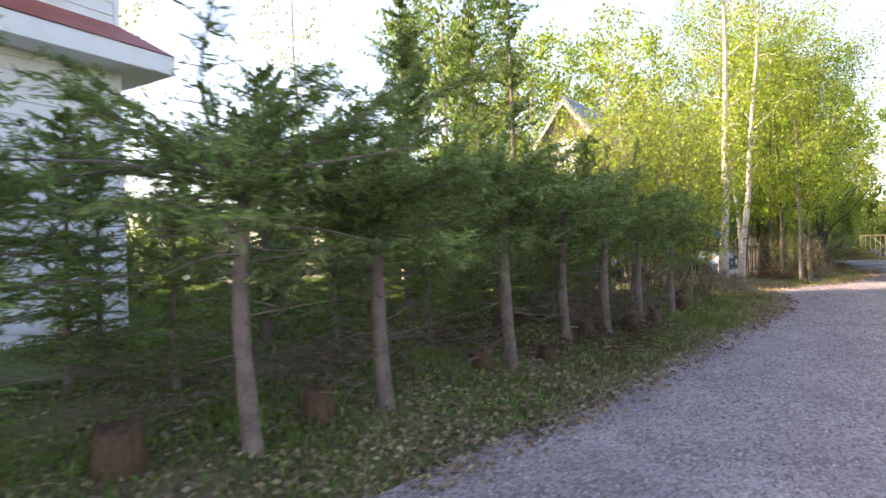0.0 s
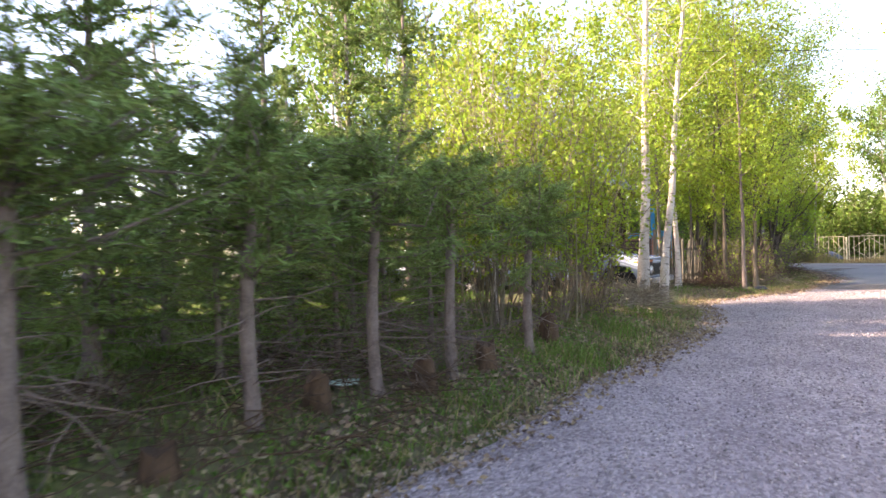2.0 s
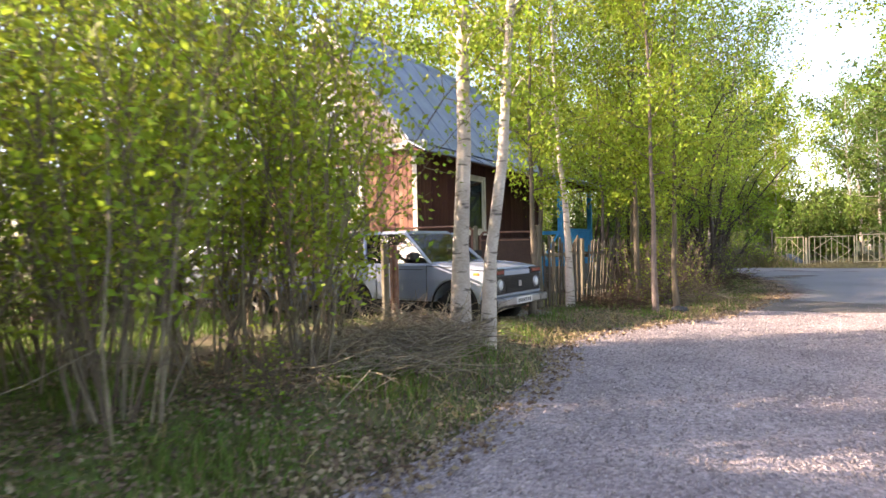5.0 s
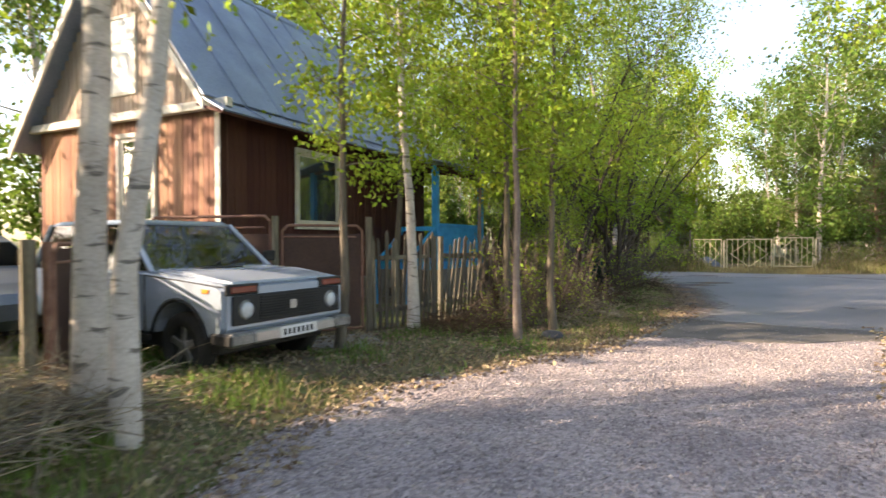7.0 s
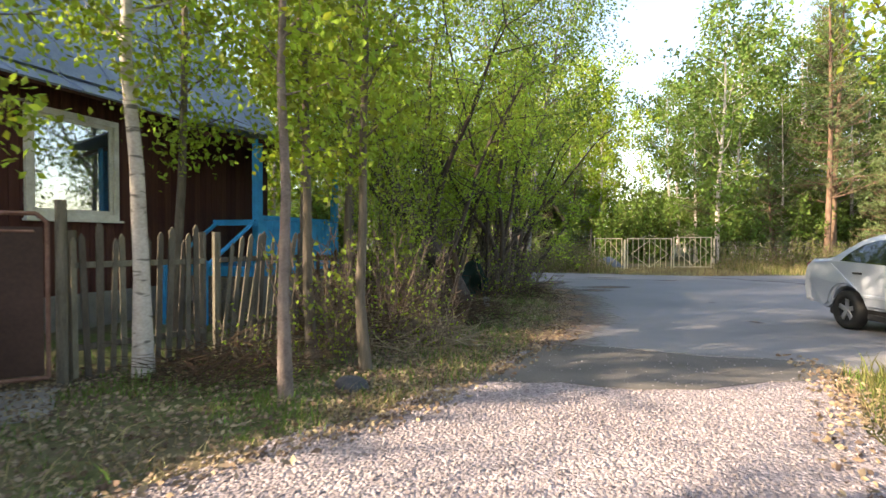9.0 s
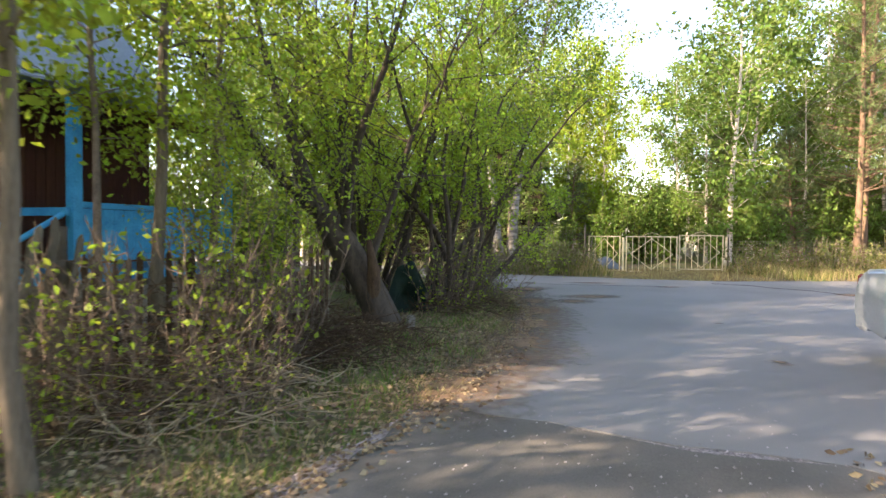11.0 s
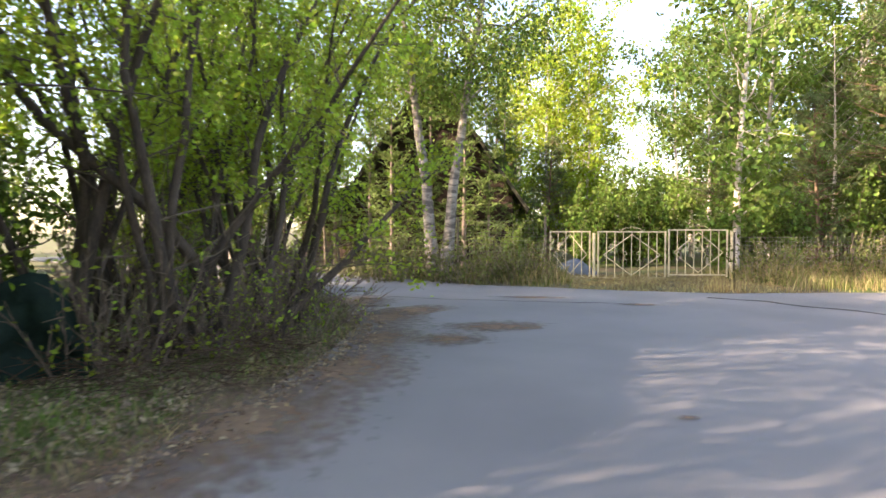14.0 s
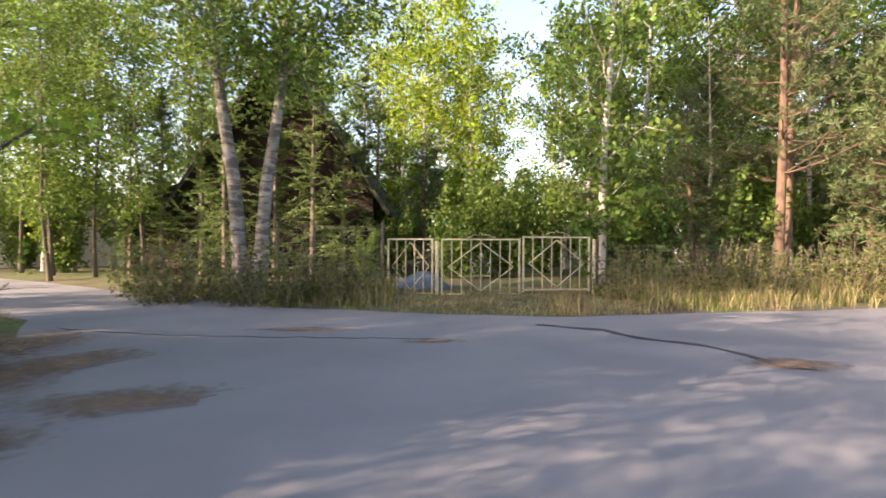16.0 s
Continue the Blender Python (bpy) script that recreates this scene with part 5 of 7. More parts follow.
slope = (RIDGE + 0.05 - EAVE) / (WID / 2)
roof_slope(house, 0.5, EAVE + 0.07 - 0.5 * slope * 0.35, 0.02, EAVE + 0.10, -0.4, LEN + 0.35, M["zinc"])
roof_slope(house, 0.06, EAVE + 0.13, -WID / 2, RIDGE + 0.12, -0.4, LEN + 0.35, M["zinc"])
roof_slope(house, -WID - 0.4, EAVE - 0.4 * slope + 0.15, -WID / 2, RIDGE + 0.12, -0.4, LEN + 0.35, M["zinc"])
part("soffit", prism([(0.48, EAVE - 0.16), (-0.1, EAVE + 0.02), (-0.1, EAVE - 0.02), (0.46, EAVE - 0.20)], -0.38, LEN + 0.3), M["plank_shaded"], house)
part("ridge_cap", prism([(-WID / 2 - 0.14, RIDGE + 0.02), (-WID / 2, RIDGE + 0.2), (-WID / 2 + 0.14, RIDGE + 0.02), (-WID / 2, RIDGE + 0.15)], -0.42, LEN + 0.37), M["zinc"], house)
for sx in (1, -1):
    x_e, z_e = (0.08, EAVE + 0.05) if sx > 0 else (-WID - 0.36, EAVE - 0.4)
    bm = prism([(x_e, z_e), (-WID / 2, RIDGE + 0.06), (-WID / 2, RIDGE - 0.12), (x_e, z_e - 0.16)], -0.42, -0.38)
    part("bargeboard", bm, M["trim"], house)

# blue porch at the far end of the long wall
P0, P1, PX = 4.6, 7.5, 1.8
part("porch_floor", box(0.03, PX, P0, P1, 0.72, 0.9, 0.01), M["blue"], house, "blue painted porch floor edge")
part("porch_base", box(0.2, PX - 0.1, P0 + 0.1, P1 - 0.1, -0.2, 0.715), M["block"], house)
for y in (P0 + 0.06, P1 - 0.06):
    part("porch_post", box(PX - 0.13, PX, y - 0.065, y + 0.065, 0.905, 3.12, 0.006), M["blue"], house, "bright blue square post")
part("porch_rail", box(PX - 0.1, PX - 0.02, P0 + 0.13, P1 - 0.13, 1.72, 1.8, 0.006), M["blue"], house)
n_board = 17
for i in range(n_board):
    y0 = P0 + 0.14 + i * (P1 - P0 - 0.28) / n_board
    part("porch_board", box(PX - 0.06, PX - 0.035, y0, y0 + 0.15, 1.12, 1.715, 0.004), M["blue"], house)
part("porch_rail", box(PX - 0.1, PX - 0.02, P0 + 0.13, P1 - 0.13, 1.04, 1.115, 0.006), M["blue"], house)
part("porch_rail", box(0.7, PX - 0.14, P1 - 0.1, P1 - 0.02, 1.72, 1.8, 0.006), M["blue"], house)
for i in range(7):
    part("porch_board", box(0.7 + i * 0.14, 0.83 + i * 0.14, P1 - 0.06, P1 - 0.035, 1.1, 1.715, 0.004), M["blue"], house)
part("stair_rail", prism([(0.9, 1.72), (0.9, 1.62), (1.75, 1.62), (1.75, 1.72)], P0 - 0.06, P0 - 0.0), M["blue"], house)
for sx in (0.95, 1.7):
    rod("stair_rail", (sx, P0 - 0.03, 1.66), (sx, P0 - 1.2, 0.95), 0.035, M["blue"], house)
    part("stair_post", box(sx - 0.035, sx + 0.035, P0 - 1.25, P0 - 1.18, 0.0, 1.05, 0.005), M["blue"], house)
for i in range(4):
    part("step", box(0.95, 1.7, P0 - 0.28 * (i + 1), P0 - 0.28 * i - 0.01, 0.0, 0.72 - 0.18 * i, 0.01), M["picket"], house)
roof_slope(house, PX + 0.45, 3.10, 0.42, 3.50, P0 - 0.3, P1 + 0.4, M["zinc"], 4)
part("porch_beam", box(PX - 0.12, PX - 0.01, P0, P1, 3.0, 3.12, 0.006), M["plank_shaded"], house)
for y in (P0, (P0 + P1) / 2, P1 - 0.08):
    bm = prism([(0.03, 3.42), (PX + 0.4, 3.05), (PX + 0.4, 2.98), (0.03, 3.34)], y, y + 0.07)
    part("rafter", bm, M["plank_shaded"], house)


# ---- white two-storey house behind the spruces ----
WH = thing("white_house", Matrix.Translation((-10.7, -3.78, 0.1)) @ Matrix.Rotation(math.atan2(-0.975, -0.22), 4, "Z") @ Matrix.Diagonal((1, -1, 1, 1)), "white sided two-storey house with a red skirt roof", "house")
# local x runs along the seen face away from the corner, local y goes inwards
part("wall", box(0.05, 9, 0.02, 0.2, 0.0, 6.6), M["siding"], WH)
part("wall", box(0.02, 0.2, 0.21, 8, 0.0, 6.6), M["siding"], WH)
for i in range(32):
    z = 0.15 + i * 0.2
    bm = prism([(0, z), (0, z + 0.197), (0.012, z + 0.197), (0.03, z)], 0.03, 9)
    ob = part("siding_board", bm, M["siding"], WH)
    ob.matrix_basis = Matrix(((0, 1, 0, 0), (-1, 0, 0, 0.02), (0, 0, 1, 0), (0, 0, 0, 1)))
part("corner_trim", box(-0.02, 0.06, -0.03, 0.07, 0.0, 6.6, 0.005), M["siding"], WH)
bm = bmesh.new()
ring_o = [(-0.60, -0.60), (9.6, -0.60), (9.6, 8.6), (-0.60, 8.6)]
ring_i = [(0.04, 0.04), (9, 0.04), (9, 8), (0.04, 8)]
lo = [bm.verts.new((x, y, 4.56)) for x, y in ring_o]
hi = [bm.verts.new((x, y, 5.05)) for x, y in ring_i]
for i in range(4):
    bm.faces.new([lo[i], lo[(i + 1) % 4], hi[(i + 1) % 4], hi[i]])
part("skirt_roof", bm, M["redroof"], WH, "red skirt roof between the storeys")
bm = bmesh.new()
for x0, x1, y0, y1 in ((-0.58, 9.58, -0.58, -0.54), (-0.58, -0.54, -0.53, 8.58)):
    box(x0, x1, y0, y1, 4.26, 4.55, bm=bm)
part("fascia", bm, M["siding"], WH)
bm = bmesh.new()
box(-0.53, 9.58, -0.53, -0.03, 4.26, 4.29, bm=bm)
box(-0.53, -0.02, -0.03, 8.58, 4.26, 4.29, bm=bm)
part("soffit", bm, M["siding"], WH)
window(WH, Matrix.Translation((0.9, -0.03, 5.3)), 1.0, 1.1)
part("roof", prism([(-0.6, 6.6), (9.6, 6.6), (4.5, 7.7)], -0.5, 8.5), M["redroof"], WH)
annex = thing("shed", pose(-19.6, 7.0, 0.1, 0, 0, 40), "small pale shed beyond the lawn", "shed")
part("wall", box(-1.1, 1.1, -1.2, 1.2, 0, 2.4), M["siding"], annex)
part("roof", prism([(-1.4, 2.35), (1.4, 2.35), (0, 3.2)], -1.4, 1.4), M["zinc"], annex)

# ---- dark overgrown cottage across the road ----
DC = thing("old_cottage", pose(6.9, 40.5, 0, 0, 0, -6), "dark old wooden cottage under a mossy roof", "house")
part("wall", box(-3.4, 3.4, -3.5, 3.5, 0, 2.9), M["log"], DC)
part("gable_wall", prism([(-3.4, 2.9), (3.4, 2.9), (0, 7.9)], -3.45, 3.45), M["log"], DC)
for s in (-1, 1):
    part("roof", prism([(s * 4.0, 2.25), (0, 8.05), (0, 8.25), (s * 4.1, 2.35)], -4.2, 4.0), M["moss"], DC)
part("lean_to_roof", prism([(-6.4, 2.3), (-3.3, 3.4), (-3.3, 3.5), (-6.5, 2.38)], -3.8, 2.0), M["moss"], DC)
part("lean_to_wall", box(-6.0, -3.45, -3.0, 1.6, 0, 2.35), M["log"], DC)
CT = thing("yellow_cottage", pose(-6.5, 47.5, 0, 0, 0, 20), "pale cottage seen between the trees", "house")
part("wall", box(-3, 3, -3, 3, 0, 2.6), M["trim"], CT)
part("roof", prism([(-3.5, 2.5), (3.5, 2.5), (0, 5.2)], -3.5, 3.5), M["zinc"], CT)
CW = thing("pale_building", pose(27.5, 44.0, 0, 0, 0, 0), "pale sunlit building behind the pines", "house")
part("wall", box(-3, 3, -3, 3, 0, 4.2), M["trim"], CW)
part("roof", prism([(-3.4, 4.2), (3.4, 4.2), (0, 6)], -3.4, 3.4), M["zinc"], CW)


# ---- cars ----
def wheel(parent, x, y, r, w, rim):
    wh = thing("wheel", Matrix.Translation((x, y, r)), "", "")
    wh.parent = parent
    out = 1 if y > 0 else -1
    rot = Matrix.Rotation(radians(90), 4, "X")
    prof = [(r * 0.60, -w / 2), (r * 0.9, -w / 2), (r * 0.985, -w * 0.36), (r, 0), (r * 0.985, w * 0.36), (r * 0.9, w / 2), (r * 0.60, w / 2)]
    n = 28
    vs = [(a * math.cos(k * math.tau / n), b, a * math.sin(k * math.tau / n)) for k in range(n) for a, b in prof]
    m = len(prof)
    fs = [(k * m + j, k * m + (j + 1) % m, (k + 1) % n * m + (j + 1) % m, (k + 1) % n * m + j) for k in range(n) for j in range(m)]
    mesh_part("tyre", fast_mesh("tyre", vs, fs), M["rubber"], wh, smooth=True)
    bm = bmesh.new()
    bmesh.ops.create_cone(bm, cap_ends=True, segments=24, radius1=r * 0.60, radius2=r * 0.60, depth=w * 0.5, matrix=rot)
    part("rim", bm, M["black"], wh)
    for k in range(5):
        bm = box(-0.035, 0.035, w * 0.3 * out - 0.012, w * 0.3 * out + 0.012, 0.03, r * 0.58, 0.006)
        bmesh.ops.rotate(bm, verts=bm.verts, matrix=Matrix.Rotation(k * math.tau / 5, 3, "Y"))
        part("spoke", bm, rim, wh)
    bm = bmesh.new()
    bmesh.ops.create_cone(bm, cap_ends=True, segments=14, radius1=r * 0.2, radius2=r * 0.15, depth=w * 0.2, matrix=Matrix.Translation((0, w * 0.32 * out, 0)) @ rot)
    part("hub_cap", bm, rim, wh)
    return wh


def arc(cx, cz, r, a0, a1, n=9):
    return [(cx + r * math.cos(radians(a0 + (a1 - a0) * k / (n - 1))), cz + r * math.sin(radians(a0 + (a1 - a0) * k / (n - 1)))) for k in range(n)]


def car_shell(parent, outline, width, belt, paint, taper=0.05, name="body"):
    """A body from its side outline; the sides lean in above and below the belt line."""
    bm = prism(outline, -width / 2, width / 2)
    bmesh.ops.bevel(bm, geom=[e for e in bm.edges if abs(e.verts[0].co.y - e.verts[1].co.y) < 1e-5], offset=0.035, segments=3, affect="EDGES")
    for v in bm.verts:
        k = abs(v.co.z - belt)
        v.co.y *= 1 - taper * k
    return part(name, bm, paint, parent, smooth=False)


def cabin(parent, lower, upper, w0, w1, z0, z1, paint, posts):
    """Pillars, roof and glass of a cabin; lower and upper are (rear x, front x)."""
    (a0, a1), (b0, b1) = lower, upper

    def pt(s, f, side):
        x = (a0 + (a1 - a0) * f) * (1 - s) + (b0 + (b1 - b0) * f) * s
        return Vector((x, side * ((w0 * (1 - s) + w1 * s) / 2), z0 + (z1 - z0) * s))

    bm = bmesh.new()
    r0 = [bm.verts.new(pt(1, f, s) + Vector((0, 0, 0))) for f, s in ((0, -1), (1, -1), (1, 1), (0, 1))]
    r1 = [bm.verts.new(Vector((v.co.x * 0.96 + 0.02 * (b0 + b1), v.co.y * 0.9, z1 + 0.055))) for v in r0]
    bm.faces.new(r1)
    bm.faces.new(list(reversed(r0)))
    for i in range(4):
        bm.faces.new([r0[i], r0[(i + 1) % 4], r1[(i + 1) % 4], r1[i]])
    bmesh.ops.bevel(bm, geom=list(bm.edges), offset=0.02, segments=2, affect="EDGES")
    part("roof", bm, paint, parent)
    for side in (-1, 1):
        for f in posts:
            rod("pillar", pt(0, f, side * 0.985), pt(1.02, f, side * 0.985), 0.032, paint, parent, sides=6)
        for f0, f1 in zip(posts[:-1], posts[1:]):
            bm = bmesh.new()
            vs = [bm.verts.new(pt(s, f, side * 0.975)) for s, f in ((0, f0), (0, f1), (1, f1), (1, f0))]
            bm.faces.new(vs)
            bmesh.ops.solidify(bm, geom=list(bm.faces), thickness=0.005)
            part("side_window", bm, M["carglass"], parent)
    for f, nm in ((0.005, "rear_window"), (0.995, "windscreen")):
        bm = bmesh.new()
        vs = [bm.verts.new(pt(s, f, side * 0.95)) for s, side in ((0.02, -1), (0.02, 1), (0.98, 1), (0.98, -1))]
        bm.faces.new(vs)
        bmesh.ops.solidify(bm, geom=list(bm.faces), thickness=0.005)
        part(nm, bm, M["carglass"], parent)
    for x in (a0 + (a1 - a0) * 0.32, a0 + (a1 - a0) * 0.72):
        for y in (-0.33, 0.33):
            part("seat", box(x - 0.08, x + 0.06, y - 0.24, y + 0.24, z0 - 0.25, z0 + 0.28, 0.04), M["inside"], parent)


def offroader(m):
    """A boxy three-door off-road car."""
    car = thing("parked_offroad_car", m, "silver boxy three-door off-road car parked by birches", "car")
    fa, ra, r = 1.13, -1.07, 0.34
    out = [(-1.80, 0.50)] + arc(ra, r + 0.02, 0.43, 180 - 12, 12)[::1] + arc(fa, r + 0.02, 0.43, 180 - 12, 12) + [(1.70, 0.42), (1.80, 0.55), (1.80, 0.93), (1.72, 0.97), (0.62, 1.07), (-1.72, 1.05), (-1.82, 0.95)]
    car_shell(car, out, 1.66, 0.8, M["silver"])
    part("bonnet", prism([(0.62, 1.05), (0.62, 1.085), (1.2, 1.06), (1.76, 0.985), (1.79, 0.955), (1.74, 0.94)], -0.70, 0.70, 0.012), M["silver"], car)
    part("air_intake", box(0.70, 0.86, -0.35, 0.20, 1.075, 1.09, 0.004), M["black"], car)
    cabin(car, (-1.76, 0.66), (-1.55, 0.06), 1.58, 1.36, 1.05, 1.56, M["silver"], (0.0, 0.40, 1.0))
    part("underbody", box(-1.6, 1.6, -0.7, 0.7, 0.28, 0.5, 0.02), M["black"], car)
    part("grille_panel", box(1.795, 1.825, -0.74, 0.74, 0.58, 0.86, 0.01), M["black"], car)
    for i in range(9):
        part("grille_slat", box(1.82, 1.84, -0.42, 0.42, 0.615 + i * 0.026, 0.627 + i * 0.026, 0.002), M["black"], car)
    part("badge", box(1.842, 1.852, -0.045, 0.045, 0.68, 0.77, 0.004), M["steel"], car)
    for s in (-1, 1):
        bm = bmesh.new()
        bmesh.ops.create_uvsphere(bm, u_segments=18, v_segments=8, radius=0.082)
        bmesh.ops.scale(bm, verts=bm.verts, vec=(0.35, 1, 1))
        bmesh.ops.translate(bm, verts=bm.verts, vec=(1.83, s * 0.585, 0.72))
        lamp = part("headlight", bm, M["lamp_glass"], car, smooth=True)
        bm = bmesh.new()
        bmesh.ops.create_cone(bm, segments=20, radius1=0.098, radius2=0.086, depth=0.03, matrix=Matrix.Translation((1.835, s * 0.585, 0.72)) @ Matrix.Rotation(radians(90), 4, "Y"))
        part("headlight_ring", bm, M["steel"], lamp)
        part("indicator_housing", box(1.775, 1.815, s * 0.61 - 0.19, s * 0.61 + 0.19, 0.862, 0.968, 0.012), M["black"], car)
        part("front_indicator", box(1.80, 1.83, s * 0.61 - 0.15, s * 0.61 + 0.15, 0.882, 0.945, 0.010), M["redlens"], car, "dull orange-red indicator lens")
        rod("bonnet_gap", (0.60, s * 0.822, 1.028), (1.77, s * 0.815, 0.945), 0.007, M["black"], car, sides=6)
        for x, z0, z1 in ((0.60, 0.42, 1.02), (-0.50, 0.42, 1.03)):
            part("door_gap", box(x - 0.004, x + 0.004, s * 0.828 - 0.004, s * 0.828 + 0.004, z0, z1), M["black"], car)
        arch = [(px, s * 0.822, pz) for px, pz in arc(fa, r + 0.02, 0.435, 168, 12, 12)]
        tubes("arch_lip", [(arch, [0.016] * 12)], M["black"], car, sides=6)
        part("side_repeater", box(1.50, 1.60, s * 0.826 - 0.012, s * 0.826 + 0.012, 0.88, 0.92, 0.004), M["orange"], car)
        part("mirror", box(0.42, 0.50, s * 0.95 - 0.09, s * 0.95 + 0.09, 1.12, 1.25, 0.02), M["black"], car)
        part("door_line", box(-0.42, 0.52, s * 0.832 - 0.002, s * 0.832 + 0.002, 0.96, 0.968), M["black"], car)
        part("sill_trim", box(-0.6, 0.65, s * 0.80 - 0.02, s * 0.80 + 0.02, 0.36, 0.42, 0.006), M["black"], car)
        part("door_handle", box(-0.36, -0.22, s * 0.835 - 0.012, s * 0.835 + 0.012, 0.88, 0.91, 0.004), M["black"], car)
        rod("wiper", (0.72, s * 0.1, 1.10), (0.42, s * 0.1 + 0.42, 1.18), 0.008, M["black"], car)
    part("bumper", box(1.80, 1.92, -0.56, 0.56, 0.40, 0.52, 0.02), M["steel"], car, "dull metal front bumper")
    for s in (-1, 1):
        part("bumper_corner", box(1.78, 1.925, s * 0.70 - 0.138, s * 0.70 + 0.138, 0.395, 0.525, 0.025), M["dustmetal"], car, "dark worn bumper corner")
        part("bumper_end", box(1.62, 1.915, s * 0.815 - 0.03, s * 0.815 + 0.03, 0.405, 0.515, 0.015), M["black"], car)
    part("number_plate", box(1.922, 1.93, -0.26, 0.26, 0.41, 0.52, 0.003), M["plate"], car)
    for i in range(7):
        part("plate_character", box(1.9302, 1.9315, -0.215 + i * 0.062, -0.18 + i * 0.062, 0.435, 0.495), M["black"], car)
    for x in (fa, ra):
        for y in (-0.70, 0.70):
            wheel(car, x, y, r, 0.19, M["dustmetal"])
    return car


def sedan(m, paint, label):
    """A small rounded four-door saloon with a high boot and an arched roof."""
    car = thing("parked_saloon_car", m, label, "car")
    fa, ra, r = 1.32, -1.18, 0.30
    half = 0.85

    def span(z):
        if z < 0.7:
            return half * (1 - 0.12 * (0.7 - z))
        return half * (1 - 0.16 * (z - 0.7)) if z < 0.98 else half * (0.955 - 0.46 * (z - 0.98))

    out = [(-2.10, 0.42), (-1.68, 0.28)] + arc(ra, r, 0.37, 172, 8) + arc(fa, r, 0.37, 172, 8) + [
        (1.95, 0.26), (2.12, 0.40), (2.14, 0.60), (2.04, 0.72), (1.7, 0.83), (1.08, 0.96), (0.98, 0.99), (0.42, 1.36), (0.2, 1.44), (-0.1, 1.475), (-0.45, 1.48),
        (-0.8, 1.45), (-1.1, 1.37), (-1.5, 1.15), (-1.62, 1.09), (-1.8, 1.075), (-2.02, 1.06), (-2.12, 0.98), (-2.15, 0.8), (-2.16, 0.55)]
    bm = prism(out, -half, half)
    bmesh.ops.bevel(bm, geom=[e for e in bm.edges if abs(e.verts[0].co.y - e.verts[1].co.y) < 1e-5], offset=0.05, segments=3, affect="EDGES")
    for v in bm.verts:
        v.co.y *= span(v.co.z) / half
    part("body", bm, paint, car)

    def pane(name, outline, side):
        """A window laid on the flank: a dark backing that imitates the unlit cabin, and glass before it."""
        for lift, mat, nm in ((0.003, M["inside"], "window_backing"), (0.008, M["carglass"], name)):
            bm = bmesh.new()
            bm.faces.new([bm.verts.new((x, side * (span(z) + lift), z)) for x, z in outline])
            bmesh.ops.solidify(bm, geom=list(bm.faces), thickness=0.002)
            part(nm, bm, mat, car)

    for side in (-1, 1):
        pane("rear_side_window", [(-0.33, 1.01), (-1.34, 1.05), (-1.22, 1.17), (-1.0, 1.30), (-0.72, 1.37), (-0.33, 1.39)], side)
        pane("front_side_window", [(0.72, 1.01), (-0.25, 1.01), (-0.25, 1.39), (0.12, 1.36), (0.32, 1.28)], side)
    for name, (x0, z0), (x1, z1) in (("rear_window", (-1.47, 1.175), (-1.14, 1.355)), ("windscreen", (0.94, 1.025), (0.46, 1.34))):
        up = Vector((z0 - z1, 0, x1 - x0)).normalized()
        up = up if up.z > 0 else -up
        # Dark sheet under the glass in place of an unlit cabin; the body is solid.
        for lift, mat, nm in ((0.003, M["inside"], "window_backing"), (0.008, M["carglass"], name)):
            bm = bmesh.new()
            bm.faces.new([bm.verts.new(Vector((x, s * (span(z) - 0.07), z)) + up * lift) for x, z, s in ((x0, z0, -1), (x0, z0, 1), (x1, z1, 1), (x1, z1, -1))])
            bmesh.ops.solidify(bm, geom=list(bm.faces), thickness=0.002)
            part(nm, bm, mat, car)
    part("underbody", box(-1.7, 1.8, -0.7, 0.7, 0.18, 0.36, 0.02), M["black"], car)
    for s in (-1, 1):
        part("tail_light", box(-2.165, -2.03, s * 0.70 - 0.09, s * 0.70 + 0.09, 0.72, 1.0, 0.03), M["redlens"], car)
        part("headlight", box(1.88, 2.10, s * 0.62 - 0.15, s * 0.62 + 0.15, 0.58, 0.74, 0.03), M["lamp_glass"], car)
        for x in (-0.95, 0.0):
            part("door_handle", box(x - 0.09, x + 0.09, s * 0.825 - 0.012, s * 0.825 + 0.012, 0.86, 0.89, 0.005), M["black"], car)
        part("side_strip", box(-0.8, 0.95, s * 0.845 - 0.010, s * 0.845 + 0.010, 0.52, 0.57, 0.005), paint, car)
        part("mirror", box(0.66, 0.80, s * 0.90 - 0.09, s * 0.90 + 0.09, 0.98, 1.10, 0.03), M["black"], car)
        for x, z0, z1 in ((-0.29, 0.32, 0.99), (0.86, 0.34, 0.96)):
            part("door_line", box(x - 0.004, x + 0.004, s * 0.846 - 0.004, s * 0.846 + 0.004, z0, z1), M["black"], car)
        part("sill", box(-0.76, 0.9, s * 0.79 - 0.02, s * 0.79 + 0.02, 0.20, 0.29, 0.01), M["black"], car)
    part("rear_bumper", box(-2.21, -2.02, -0.78, 0.78, 0.34, 0.60, 0.05), paint, car)
    part("number_plate", box(-2.185, -2.16, -0.26, 0.26, 0.68, 0.80, 0.003), M["plate"], car)
    for x in (fa, ra):
        for y in (-0.74, 0.74):
            wheel(car, x, y, r, 0.18, M["steel"])
    return car


